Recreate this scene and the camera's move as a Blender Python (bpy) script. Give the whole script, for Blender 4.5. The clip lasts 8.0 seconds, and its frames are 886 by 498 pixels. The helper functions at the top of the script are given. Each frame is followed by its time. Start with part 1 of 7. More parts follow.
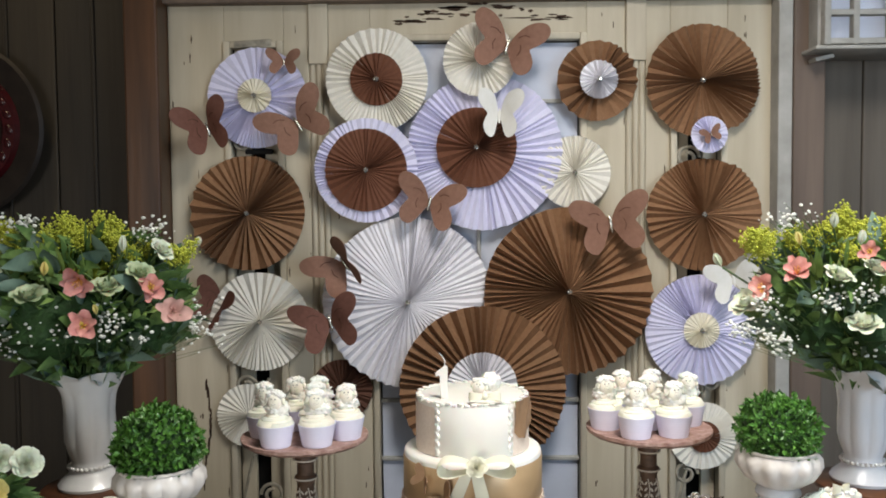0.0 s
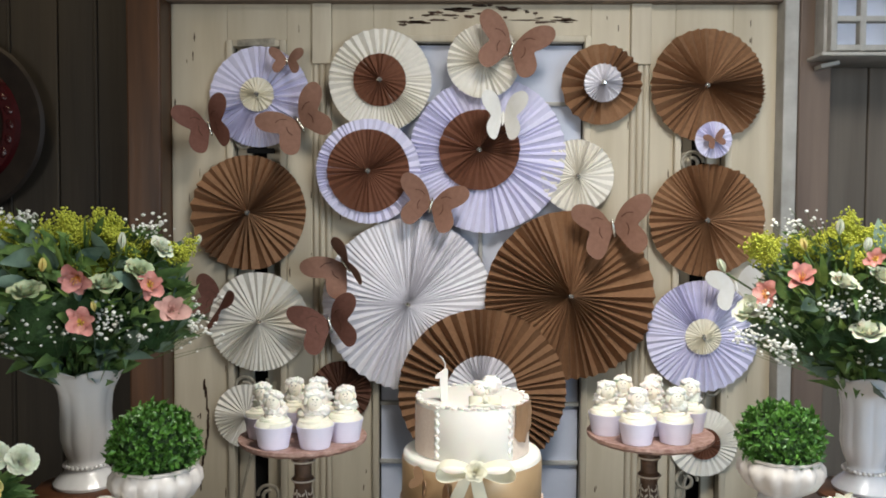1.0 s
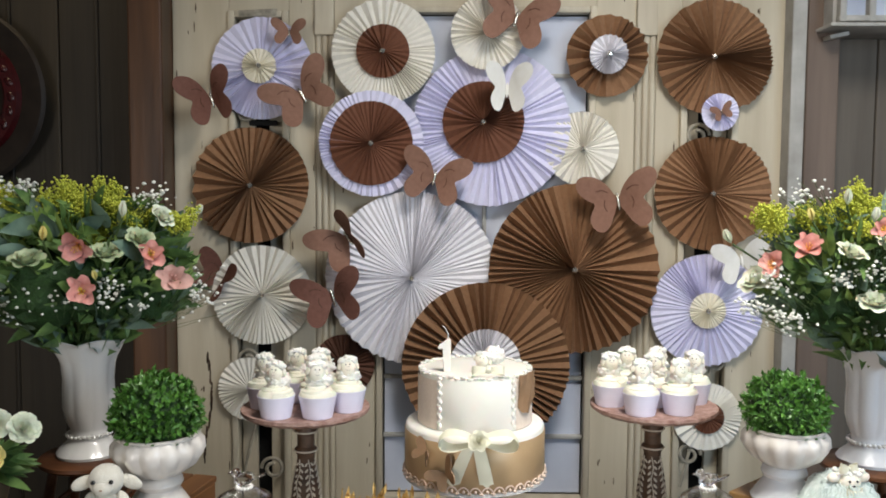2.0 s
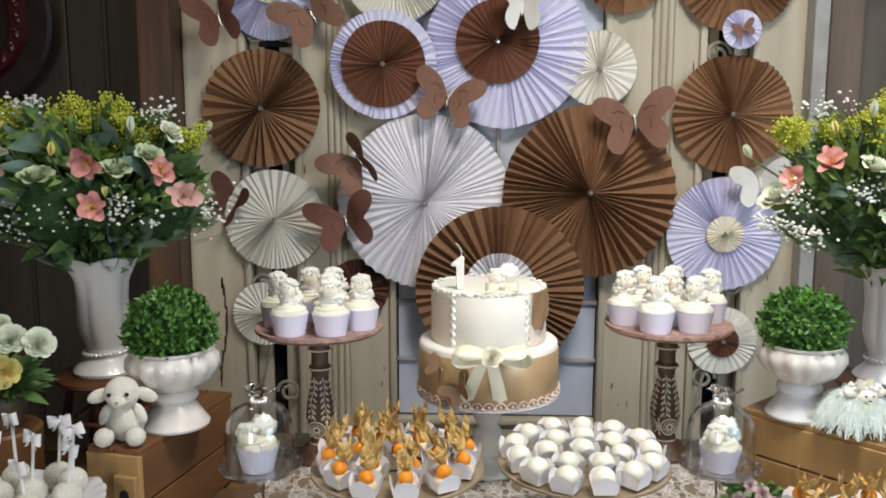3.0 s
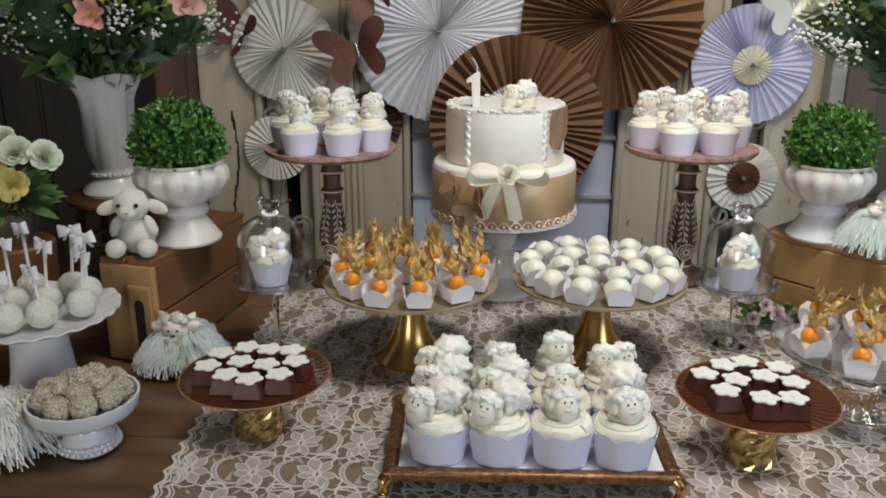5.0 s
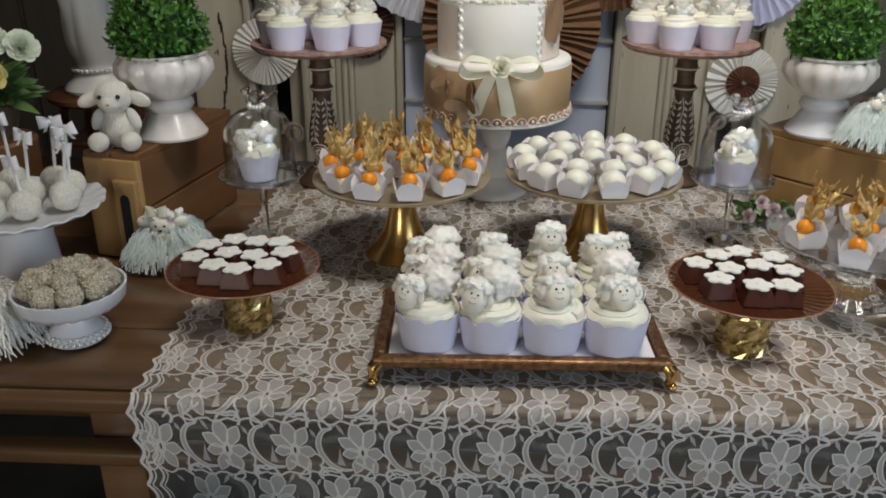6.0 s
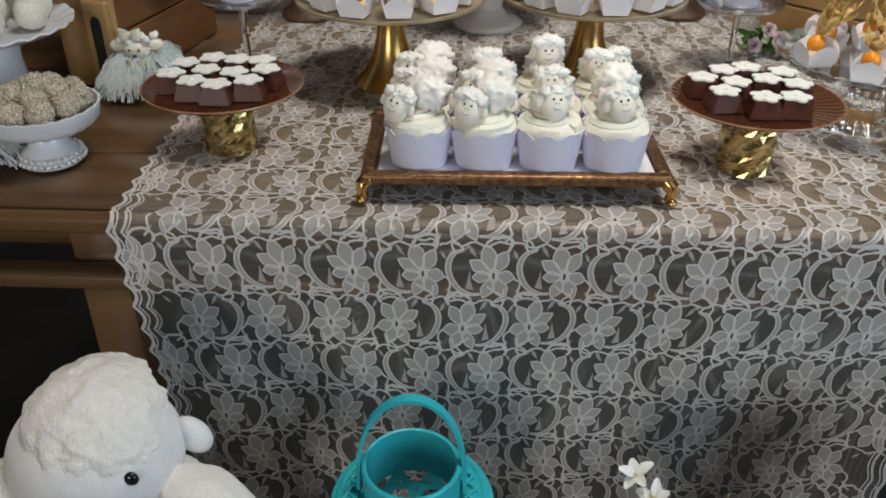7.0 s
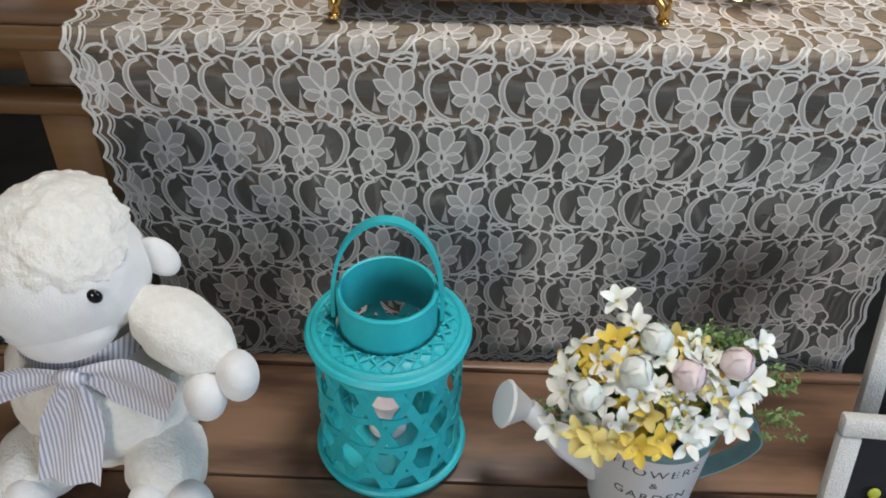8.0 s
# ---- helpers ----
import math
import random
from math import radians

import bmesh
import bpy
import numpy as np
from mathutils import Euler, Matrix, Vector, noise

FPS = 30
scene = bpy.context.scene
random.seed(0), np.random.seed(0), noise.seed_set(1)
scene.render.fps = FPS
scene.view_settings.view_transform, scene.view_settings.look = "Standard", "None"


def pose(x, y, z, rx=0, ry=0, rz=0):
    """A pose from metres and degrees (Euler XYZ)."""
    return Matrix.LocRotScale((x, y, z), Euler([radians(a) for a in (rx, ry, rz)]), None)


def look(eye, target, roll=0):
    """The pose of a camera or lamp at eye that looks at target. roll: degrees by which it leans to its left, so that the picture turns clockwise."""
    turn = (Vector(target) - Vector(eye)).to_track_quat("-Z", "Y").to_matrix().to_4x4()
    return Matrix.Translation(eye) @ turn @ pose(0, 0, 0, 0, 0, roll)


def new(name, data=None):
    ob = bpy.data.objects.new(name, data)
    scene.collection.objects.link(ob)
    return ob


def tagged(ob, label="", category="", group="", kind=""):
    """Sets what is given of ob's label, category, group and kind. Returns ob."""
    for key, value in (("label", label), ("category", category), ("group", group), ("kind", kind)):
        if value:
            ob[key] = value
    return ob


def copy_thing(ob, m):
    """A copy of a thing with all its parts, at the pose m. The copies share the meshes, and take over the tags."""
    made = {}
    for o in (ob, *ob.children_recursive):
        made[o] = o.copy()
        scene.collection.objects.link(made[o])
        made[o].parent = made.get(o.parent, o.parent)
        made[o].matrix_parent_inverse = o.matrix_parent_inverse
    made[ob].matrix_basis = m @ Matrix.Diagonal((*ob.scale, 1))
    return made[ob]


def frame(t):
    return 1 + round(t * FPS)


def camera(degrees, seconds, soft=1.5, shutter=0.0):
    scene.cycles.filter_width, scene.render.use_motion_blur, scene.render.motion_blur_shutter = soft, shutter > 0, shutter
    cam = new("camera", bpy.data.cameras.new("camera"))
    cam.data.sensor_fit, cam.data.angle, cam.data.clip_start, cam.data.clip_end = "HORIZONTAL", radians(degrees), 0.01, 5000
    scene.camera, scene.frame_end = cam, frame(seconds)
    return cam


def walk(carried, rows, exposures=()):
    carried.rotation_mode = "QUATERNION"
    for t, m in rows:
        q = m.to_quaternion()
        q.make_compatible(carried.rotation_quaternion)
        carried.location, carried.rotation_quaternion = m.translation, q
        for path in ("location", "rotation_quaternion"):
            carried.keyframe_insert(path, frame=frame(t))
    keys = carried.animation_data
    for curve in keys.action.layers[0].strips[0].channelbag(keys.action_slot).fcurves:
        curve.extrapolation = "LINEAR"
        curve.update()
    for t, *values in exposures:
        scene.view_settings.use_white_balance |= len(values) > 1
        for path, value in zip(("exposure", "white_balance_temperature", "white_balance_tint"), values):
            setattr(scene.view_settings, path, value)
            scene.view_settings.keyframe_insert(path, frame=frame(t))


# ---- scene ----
cam = camera(55.8, 8.0, 1.8)
PATH = [
    (0, (0.205, -0.009, 1.514), (0.17, 1.988, 1.417), -0.5),
    (0.5, (0.204, -0.003, 1.512), (0.17, 1.996, 1.424), 0.1),
    (1, (0.201, 0.004, 1.51), (0.166, 2.002, 1.421), 0.3),
    (2.5, (0.204, 0.024, 1.473), (0.146, 2.013, 1.27), 0.3),
    (3, (0.205, 0.034, 1.452), (0.127, 2.013, 1.163), 0.1),
    (3.5, (0.206, 0.043, 1.432), (0.114, 2.008, 1.073), 0.0),
    (4, (0.204, 0.050, 1.41), (0.101, 1.997, 0.96), 0.3),
    (4.5, (0.204, 0.055, 1.391), (0.094, 1.978, 0.855), 0.2),
    (5.8, (0.209, 0.062, 1.333), (0.111, 1.913, 0.585), 0.2),
    (6, (0.211, 0.064, 1.323), (0.117, 1.9, 0.535), 0.2),
    (6.5, (0.215, 0.069, 1.285), (0.126, 1.858, 0.394), -0.3),
    (7, (0.211, 0.069, 1.238), (0.144, 1.774, 0.194), 0.3),
    (7.5, (0.212, 0.069, 1.204), (0.172, 1.705, 0.054), 0.9),
    (8, (0.217, 0.063, 1.157), (0.199, 1.619, -0.1), 1.5),
]
walk(cam, [(t, look(eye, target, roll)) for t, eye, target, roll in PATH],
     [(0, 0.48), (1.0, 0.49), (2.5, 0.48), (3.5, 0.36), (4.5, 0.16), (6.0, -0.12), (6.5, -0.04), (7.0, 0.14), (7.5, 0.36), (8.0, 0.56)])

# ---- world and light ----
world = bpy.data.worlds.new("world")
scene.world = world
world.use_nodes = True
wn = world.node_tree
sky = wn.nodes.new("ShaderNodeTexSky")
sky.sky_type, sky.sun_disc, sky.sun_elevation, sky.sun_rotation = "NISHITA", False, radians(40), radians(140)
wn.links.new(sky.outputs[0], wn.nodes["Background"].inputs[0])
wn.nodes["Background"].inputs[1].default_value = 0.1


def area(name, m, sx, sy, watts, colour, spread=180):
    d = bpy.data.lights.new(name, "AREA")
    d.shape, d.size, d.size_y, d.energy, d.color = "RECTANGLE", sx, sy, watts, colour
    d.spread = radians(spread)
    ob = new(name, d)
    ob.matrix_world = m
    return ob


# added sources, all unseen: key light in the south wall's opening, bluish fill in the east wall's, a lamp over the
# table, a wash on the planks
area("front_left_key_light", look((-1.20, -3.02, 1.35), (0.35, 2.0, 1.1)), 1.0, 1.5, 40, (1.0, 0.95, 0.89))
area("east_fill_light", look((2.55, -1.0, 1.75), (0.5, 2.0, 1.1)), 1.5, 1.6, 32, (0.62, 0.80, 1.0))
area("overhead_table_light", look((0.66, 0.90, 2.86), (0.66, 1.60, 0.9)), 0.60, 0.60, 17, (1.0, 0.95, 0.89), 118)
area("plank_wash_light", look((-1.10, 1.95, 2.86), (-1.05, 2.56, 1.95)), 0.30, 0.30, 0.5, (1.0, 0.78, 0.48), 64)

# ---- materials ----
def coords(nt, stretch=(1, 1, 1)):
    """Object coordinates in metres, shifted for each object."""
    tc, info = nt.nodes.new("ShaderNodeTexCoord"), nt.nodes.new("ShaderNodeObjectInfo")
    shift = nt.nodes.new("ShaderNodeVectorMath")
    shift.operation = "MULTIPLY_ADD"
    mul = nt.nodes.new("ShaderNodeVectorMath")
    mul.operation = "MULTIPLY"
    mul.inputs[1].default_value = stretch
    nt.links.new(tc.outputs["Object"], mul.inputs[0])
    comb = nt.nodes.new("ShaderNodeCombineXYZ")
    for i in range(3):
        nt.links.new(info.outputs["Random"], comb.inputs[i])
    nt.links.new(comb.outputs[0], shift.inputs[0])
    shift.inputs[1].default_value = (7, 5, 3)
    nt.links.new(mul.outputs[0], shift.inputs[2])
    return shift.outputs[0]


def noise_of(nt, vec, scale, detail=4.0, rough=0.55):
    n = nt.nodes.new("ShaderNodeTexNoise")
    n.inputs["Scale"].default_value, n.inputs["Detail"].default_value, n.inputs["Roughness"].default_value = scale, detail, rough
    nt.links.new(vec, n.inputs["Vector"])
    return n.outputs["Fac"]


def ramp(nt, fac, stops):
    r = nt.nodes.new("ShaderNodeValToRGB")
    while len(r.color_ramp.elements) < len(stops):
        r.color_ramp.elements.new(0.5)
    for e, (p, c) in zip(r.color_ramp.elements, stops):
        e.position, e.color = p, (*c, 1) if len(c) == 3 else c
    nt.links.new(fac, r.inputs[0])
    return r.outputs[0]


def mixed(nt, fac, a, b, mode="MIX"):
    m = nt.nodes.new("ShaderNodeMix")
    m.data_type, m.blend_type = "RGBA", mode
    for sock, v in ((m.inputs[0], fac), (m.inputs[6], a), (m.inputs[7], b)):
        if isinstance(v, (int, float)):
            sock.default_value = v
        elif isinstance(v, tuple):
            sock.default_value = (*v, 1)
        else:
            nt.links.new(v, sock)
    return m.outputs[2]


def bumped(nt, bsdf, height, strength, distance):
    b = nt.nodes.new("ShaderNodeBump")
    b.inputs["Strength"].default_value, b.inputs["Distance"].default_value = strength, distance
    nt.links.new(height, b.inputs["Height"])
    nt.links.new(b.outputs[0], bsdf.inputs["Normal"])


def M(name, light, dark=None, scale=40, rough=0.55, metal=0.0, bump=0.3, bscale=300, depth=0.0006, stretch=(1, 1, 1), coat=0.0,
      trans=0.0, ior=1.45, sub=0.0, tone=0.0, lo=0.3, hi=0.7, spec=0.5, sheen=0.0):
    """A surface whose colour wanders between two tones, with a fine relief. tone: how far whole pieces differ."""
    m = bpy.data.materials.new(name)
    m.use_nodes = True
    nt = m.node_tree
    b = nt.nodes["Principled BSDF"]
    dark = dark or tuple(c * 0.8 for c in light)
    vec = coords(nt, stretch)
    col = ramp(nt, noise_of(nt, vec, scale), [(lo, dark), (hi, light)])
    if tone:
        info = nt.nodes.new("ShaderNodeObjectInfo")
        t = nt.nodes.new("ShaderNodeMapRange")
        t.inputs[3].default_value, t.inputs[4].default_value = 1 - tone, 1.0
        nt.links.new(info.outputs["Random"], t.inputs[0])
        g = nt.nodes.new("ShaderNodeVectorMath")
        g.operation = "SCALE"
        nt.links.new(col, g.inputs[0])
        nt.links.new(t.outputs[0], g.inputs["Scale"])
        col = g.outputs[0]
    nt.links.new(col, b.inputs["Base Color"])
    b.inputs["Roughness"].default_value, b.inputs["Metallic"].default_value = rough, metal
    b.inputs["Coat Weight"].default_value, b.inputs["Transmission Weight"].default_value, b.inputs["IOR"].default_value = coat, trans, ior
    b.inputs["Specular IOR Level"].default_value = spec
    if sub:
        b.inputs["Subsurface Weight"].default_value, b.inputs["Subsurface Scale"].default_value = sub, 0.01
    if sheen:
        b.inputs["Sheen Weight"].default_value = sheen
    if bump:
        bumped(nt, b, noise_of(nt, vec, bscale, 3.0), bump, depth)
    return m


def thin(name, colour, cover, rough=0.8, scale=0.0):
    """Thin see-through cloth or petal: part of the light goes straight on."""
    m = bpy.data.materials.new(name)
    m.use_nodes = True
    nt = m.node_tree
    b = nt.nodes["Principled BSDF"]
    b.inputs["Base Color"].default_value, b.inputs["Roughness"].default_value = (*colour, 1), rough
    b.inputs["Alpha"].default_value = cover
    if scale:
        tc = nt.nodes.new("ShaderNodeTexCoord")
        v = nt.nodes.new("ShaderNodeTexVoronoi")
        v.feature = "DISTANCE_TO_EDGE"
        v.inputs["Scale"].default_value = scale
        v.inputs["Randomness"].default_value = 0.25
        nt.links.new(tc.outputs["Object"], v.inputs["Vector"])
        nt.links.new(ramp(nt, v.outputs["Distance"], [(0.06, (min(1, cover * 2.6),) * 3), (0.16, (cover * 0.35,) * 3)]), b.inputs["Alpha"])
    return m


def striped(name, a, b, scale):
    """Narrow woven stripes."""
    m = M(name, a, tuple(c * 0.94 for c in a), 60, 0.6, bump=0.1)
    nt = m.node_tree
    tc = nt.nodes.new("ShaderNodeTexCoord")
    w = nt.nodes.new("ShaderNodeTexWave")
    w.bands_direction, w.inputs["Scale"].default_value, w.inputs["Distortion"].default_value = "X", scale, 0.6
    nt.links.new(tc.outputs["Object"], w.inputs["Vector"])
    base = nt.nodes["Principled BSDF"].inputs["Base Color"]
    plain = base.links[0].from_socket
    nt.links.new(mixed(nt, ramp(nt, w.outputs["Fac"], [(0.45, (0, 0, 0)), (0.62, (1, 1, 1))]), plain, b), base)
    return m


CREAM = M("cream_paint", (0.60, 0.54, 0.415), (0.43, 0.37, 0.265), 9, 0.6, bump=0.5, bscale=60, stretch=(1, 1, 0.12), depth=0.0015)
CREAM2 = M("cream_paint_moulding", (0.61, 0.555, 0.435), (0.43, 0.37, 0.27), 14, 0.55, bump=0.5, bscale=90, stretch=(1, 1, 0.1), depth=0.0015)
BARE = M("bare_dark_wood", (0.09, 0.05, 0.03), (0.03, 0.018, 0.012), 60, 0.85)
PALEBLUE = M("pale_blue_board", (0.60, 0.64, 0.74), (0.52, 0.56, 0.67), 6, 0.45, bump=0.15, bscale=40)
IRON = M("painted_iron", (0.42, 0.38, 0.30), (0.20, 0.18, 0.14), 60, 0.6)
# black for an iron plate, and for shade in openings painted as colour
BLACK = M("black_iron_and_gap_shade", (0.012, 0.011, 0.010), (0.006, 0.006, 0.006), 20, 0.9)
DARKPLANK = M("dark_weathered_plank", (0.034, 0.026, 0.016), (0.010, 0.0075, 0.005), 10, 0.65, bump=0.6, bscale=60, stretch=(1, 1, 0.06), depth=0.002, tone=0.35)
GREYPLANK = M("grey_weathered_plank", (0.22, 0.19, 0.155), (0.12, 0.10, 0.08), 10, 0.7, bump=0.6, bscale=60, stretch=(1, 1, 0.06), depth=0.002, tone=0.25)
POSTWOOD = M("varnished_post", (0.115, 0.052, 0.023), (0.042, 0.020, 0.011), 16, 0.35, bump=0.4, bscale=70, stretch=(1, 1, 0.08), depth=0.001)
POSTR = M("brown_post", (0.20, 0.145, 0.11), (0.12, 0.085, 0.065), 14, 0.6, bump=0.4, bscale=70, stretch=(1, 1, 0.08), depth=0.001)
GREYWOOD = M("old_white_paint", (0.47, 0.46, 0.43), (0.32, 0.31, 0.28), 12, 0.65, bump=0.5, bscale=80)
TABLEWOOD = M("table_wood", (0.215, 0.118, 0.052), (0.070, 0.036, 0.018), 16, 0.28, bump=0.35, bscale=70, stretch=(0.08, 1, 1), depth=0.0008, tone=0.2)
BENCHWOOD = M("bench_wood", (0.27, 0.160, 0.100), (0.075, 0.040, 0.026), 17, 0.38, bump=0.5, bscale=70, stretch=(0.18, 1, 1), depth=0.0012, tone=0.15, lo=0.36, hi=0.64)
STOOLWOOD = M("stool_wood", (0.16, 0.065, 0.028), (0.07, 0.028, 0.014), 24, 0.35, stretch=(0.2, 1, 1))
CRATE = M("pine_crate", (0.46, 0.28, 0.11), (0.30, 0.165, 0.06), 14, 0.45, bump=0.4, bscale=70, stretch=(1, 1, 0.12), depth=0.001, tone=0.15)
# side boards' shade is put into this darker brown; top and riser share it
CRATESIDE = M("dark_crate_board", (0.19, 0.085, 0.030), (0.12, 0.052, 0.020), 14, 0.45, bump=0.4, bscale=70, stretch=(1, 0.1, 1), depth=0.001, tone=0.15)
FLOOR = M("dark_floor", (0.075, 0.075, 0.068), (0.045, 0.045, 0.042), 6, 0.6, bump=0.3, bscale=50)
# dark tone chosen to cut light bounced by the unseen room
PLASTER = M("room_plaster", (0.20, 0.185, 0.16), (0.16, 0.145, 0.125), 4, 0.8)
KRAFT = M("kraft_paper", (0.30, 0.165, 0.088), (0.25, 0.132, 0.068), 90, 0.75, bump=0.25, bscale=500, tone=0.12, spec=0.25)
BROWN = M("brown_paper", (0.165, 0.068, 0.038), (0.135, 0.054, 0.031), 90, 0.75, bump=0.2, bscale=500, tone=0.15, spec=0.25)
DARKBROWN = M("dark_brown_paper", (0.10, 0.045, 0.028), (0.085, 0.036, 0.022), 90, 0.8, bump=0.2, bscale=500, spec=0.25)
IVORY = M("ivory_paper", (0.83, 0.80, 0.72), (0.78, 0.75, 0.67), 60, 0.7, bump=0.15, bscale=500, tone=0.05, spec=0.25)
WHITEPAPER = M("white_paper", (0.83, 0.82, 0.86), (0.78, 0.77, 0.81), 60, 0.7, bump=0.15, bscale=500, tone=0.04, spec=0.25)
LILAC = M("lilac_white_paper", (0.70, 0.69, 0.86), (0.65, 0.64, 0.82), 60, 0.7, bump=0.15, bscale=500, spec=0.25)
CREAMPAPER = M("cream_yellow_paper", (0.83, 0.79, 0.66), (0.78, 0.73, 0.59), 60, 0.7, spec=0.25)
BFLY = M("butterfly_card", (0.31, 0.165, 0.115), (0.26, 0.135, 0.092), 80, 0.7, bump=0.2, bscale=400, tone=0.2, spec=0.3)
BFLYDARK = M("dark_butterfly_card", (0.19, 0.085, 0.062), (0.15, 0.065, 0.047), 80, 0.7, bump=0.2, bscale=400, spec=0.3)
GLITTER = M("silver_glitter", (0.85, 0.82, 0.72), (0.5, 0.48, 0.42), 900, 0.2, 0.9, bump=0.8, bscale=1500)
GEM = M("cut_gem", (0.9, 0.88, 0.82), (0.8, 0.78, 0.72), 50, 0.06, 0.85, bump=0.0)
CERAMIC = M("white_ceramic", (0.78, 0.77, 0.75), (0.74, 0.73, 0.70), 8, 0.22, bump=0.05, bscale=80, coat=0.3)
PEARLURN = M("pearl_glazed_ceramic", (0.78, 0.74, 0.69), (0.62, 0.57, 0.52), 22, 0.28, bump=0.12, bscale=60, coat=0.4)
BLUECER = M("plain_white_ceramic", (0.76, 0.77, 0.80), (0.72, 0.73, 0.76), 8, 0.25, coat=0.2, bump=0.05)
PEARL = M("pearl", (0.85, 0.83, 0.80), (0.8, 0.78, 0.75), 50, 0.18, 0.2, bump=0.0, coat=0.5)
GLASS = M("clear_glass", (1, 1, 1), (0.98, 0.99, 0.99), 5, 0.02, trans=1.0, bump=0.0, ior=1.45)
AMBER = M("amber_glass", (0.21, 0.085, 0.042), (0.15, 0.055, 0.028), 10, 0.08, trans=0.75, bump=0.0)
# lighter copy of the amber: a glint along the edge put into colour
AMBERRIM = M("amber_rim_glint", (0.50, 0.26, 0.15), (0.38, 0.18, 0.10), 40, 0.12, trans=0.3, bump=0.0)
GOLD = M("gold_metal", (0.72, 0.46, 0.17), (0.58, 0.36, 0.12), 20, 0.25, 1.0, bump=0.1, bscale=120)
OLDGOLD = M("antique_gilt", (0.34, 0.185, 0.085), (0.11, 0.052, 0.026), 120, 0.38, metal=0.75, bump=0.9, bscale=220, depth=0.0012)
MERCURY = M("gold_mercury_glass", (0.75, 0.58, 0.26), (0.28, 0.20, 0.07), 90, 0.15, 0.95, bump=0.5, bscale=130, depth=0.001)
CARVED = M("carved_dark_wood", (0.13, 0.075, 0.045), (0.06, 0.034, 0.02), 60, 0.5, bump=0.4, bscale=120)
WHITEWASH = M("whitewashed_relief", (0.72, 0.66, 0.55), (0.55, 0.48, 0.38), 200, 0.7)
PLATEWOOD = M("carved_rose_brown_plate", (0.50, 0.34, 0.29), (0.24, 0.125, 0.095), 70, 0.5, bump=0.8, bscale=160, depth=0.0015)
FONDANT = M("white_fondant", (0.84, 0.82, 0.76), (0.81, 0.79, 0.72), 14, 0.5, bump=0.08, bscale=90, sub=0.1)
GOLDFOND = M("pearl_gold_fondant", (0.56, 0.39, 0.22), (0.48, 0.33, 0.18), 10, 0.35, 0.25, bump=0.1, bscale=150)
CREAMRIB = M("cream_sugar_ribbon", (0.79, 0.77, 0.62), (0.73, 0.71, 0.55), 20, 0.4, bump=0.1)
ROSELACE = M("rose_sugar_lace", (0.80, 0.67, 0.57), (0.66, 0.48, 0.38), 260, 0.6, bump=0.6, bscale=600)
PINKLACE = M("pink_sugar_lace", (0.80, 0.69, 0.59), (0.72, 0.60, 0.50), 200, 0.6, bump=0.5, bscale=600)
TANFOND = M("tan_sugar_shape", (0.33, 0.20, 0.11), (0.27, 0.16, 0.085), 50, 0.5)
FROST = M("vanilla_frosting", (0.83, 0.80, 0.69), (0.78, 0.75, 0.62), 90, 0.55, bump=0.5, bscale=220, sub=0.1, depth=0.001)
SUGAR = M("white_sugar_paste", (0.87, 0.85, 0.79), (0.82, 0.79, 0.72), 140, 0.6, bump=0.4, bscale=350, sub=0.1)
FACE = M("ivory_sugar_paste", (0.86, 0.81, 0.70), (0.83, 0.77, 0.65), 60, 0.5, bump=0.1, sub=0.1)
DOT = M("dark_icing_dot", (0.05, 0.035, 0.03), (0.03, 0.02, 0.02), 60, 0.4)
# white paper; the light's bluish tint is put into this lilac
WRAP = M("blue_tinted_white_wrapper", (0.77, 0.76, 0.90), (0.73, 0.72, 0.86), 40, 0.55, bump=0.15, bscale=400)
BOXPAPER = M("white_sweet_box", (0.88, 0.87, 0.91), (0.85, 0.84, 0.88), 40, 0.5, bump=0.1)
COCO = M("white_chocolate", (0.80, 0.79, 0.68), (0.77, 0.75, 0.63), 20, 0.35, bump=0.1, bscale=60, sub=0.1)
COCONUT = M("coconut_flakes", (0.78, 0.76, 0.68), (0.62, 0.60, 0.50), 260, 0.8, bump=1.0, bscale=330, depth=0.003)
PRALINE = M("chopped_praline", (0.74, 0.68, 0.54), (0.17, 0.12, 0.065), 420, 0.6, bump=1.0, bscale=260, depth=0.003)
CHOC = M("milk_chocolate", (0.085, 0.026, 0.016), (0.07, 0.021, 0.013), 30, 0.38, bump=0.08, spec=0.3)
BERRY = M("orange_physalis", (0.85, 0.33, 0.025), (0.75, 0.24, 0.015), 60, 0.25, bump=0.05, sub=0.1)
HUSK = M("dry_physalis_husk", (0.74, 0.52, 0.19), (0.42, 0.25, 0.075), 160, 0.6, bump=0.7, bscale=260, depth=0.001)
CUSTARD = M("pale_fondant_sweet", (0.82, 0.72, 0.52), (0.78, 0.66, 0.45), 40, 0.5)
LEAF = M("box_leaf", (0.105, 0.255, 0.036), (0.026, 0.100, 0.012), 90, 0.4, bump=0.2, tone=0.1)
# shaded copy of the leaf green, for dark cores between leaves
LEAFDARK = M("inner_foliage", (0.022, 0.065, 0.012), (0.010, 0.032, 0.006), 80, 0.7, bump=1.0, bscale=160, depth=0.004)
LEAF2 = M("bouquet_leaf", (0.165, 0.265, 0.080), (0.055, 0.120, 0.034), 40, 0.4, bump=0.2)
LEAF3 = M("dusty_green_leaf", (0.16, 0.24, 0.18), (0.10, 0.16, 0.12), 40, 0.5)
STEM = M("stem", (0.10, 0.15, 0.05), (0.05, 0.09, 0.03), 50, 0.6)
GREENPETAL = M("pale_green_petal", (0.50, 0.56, 0.36), (0.36, 0.44, 0.25), 40, 0.55, sub=0.1)
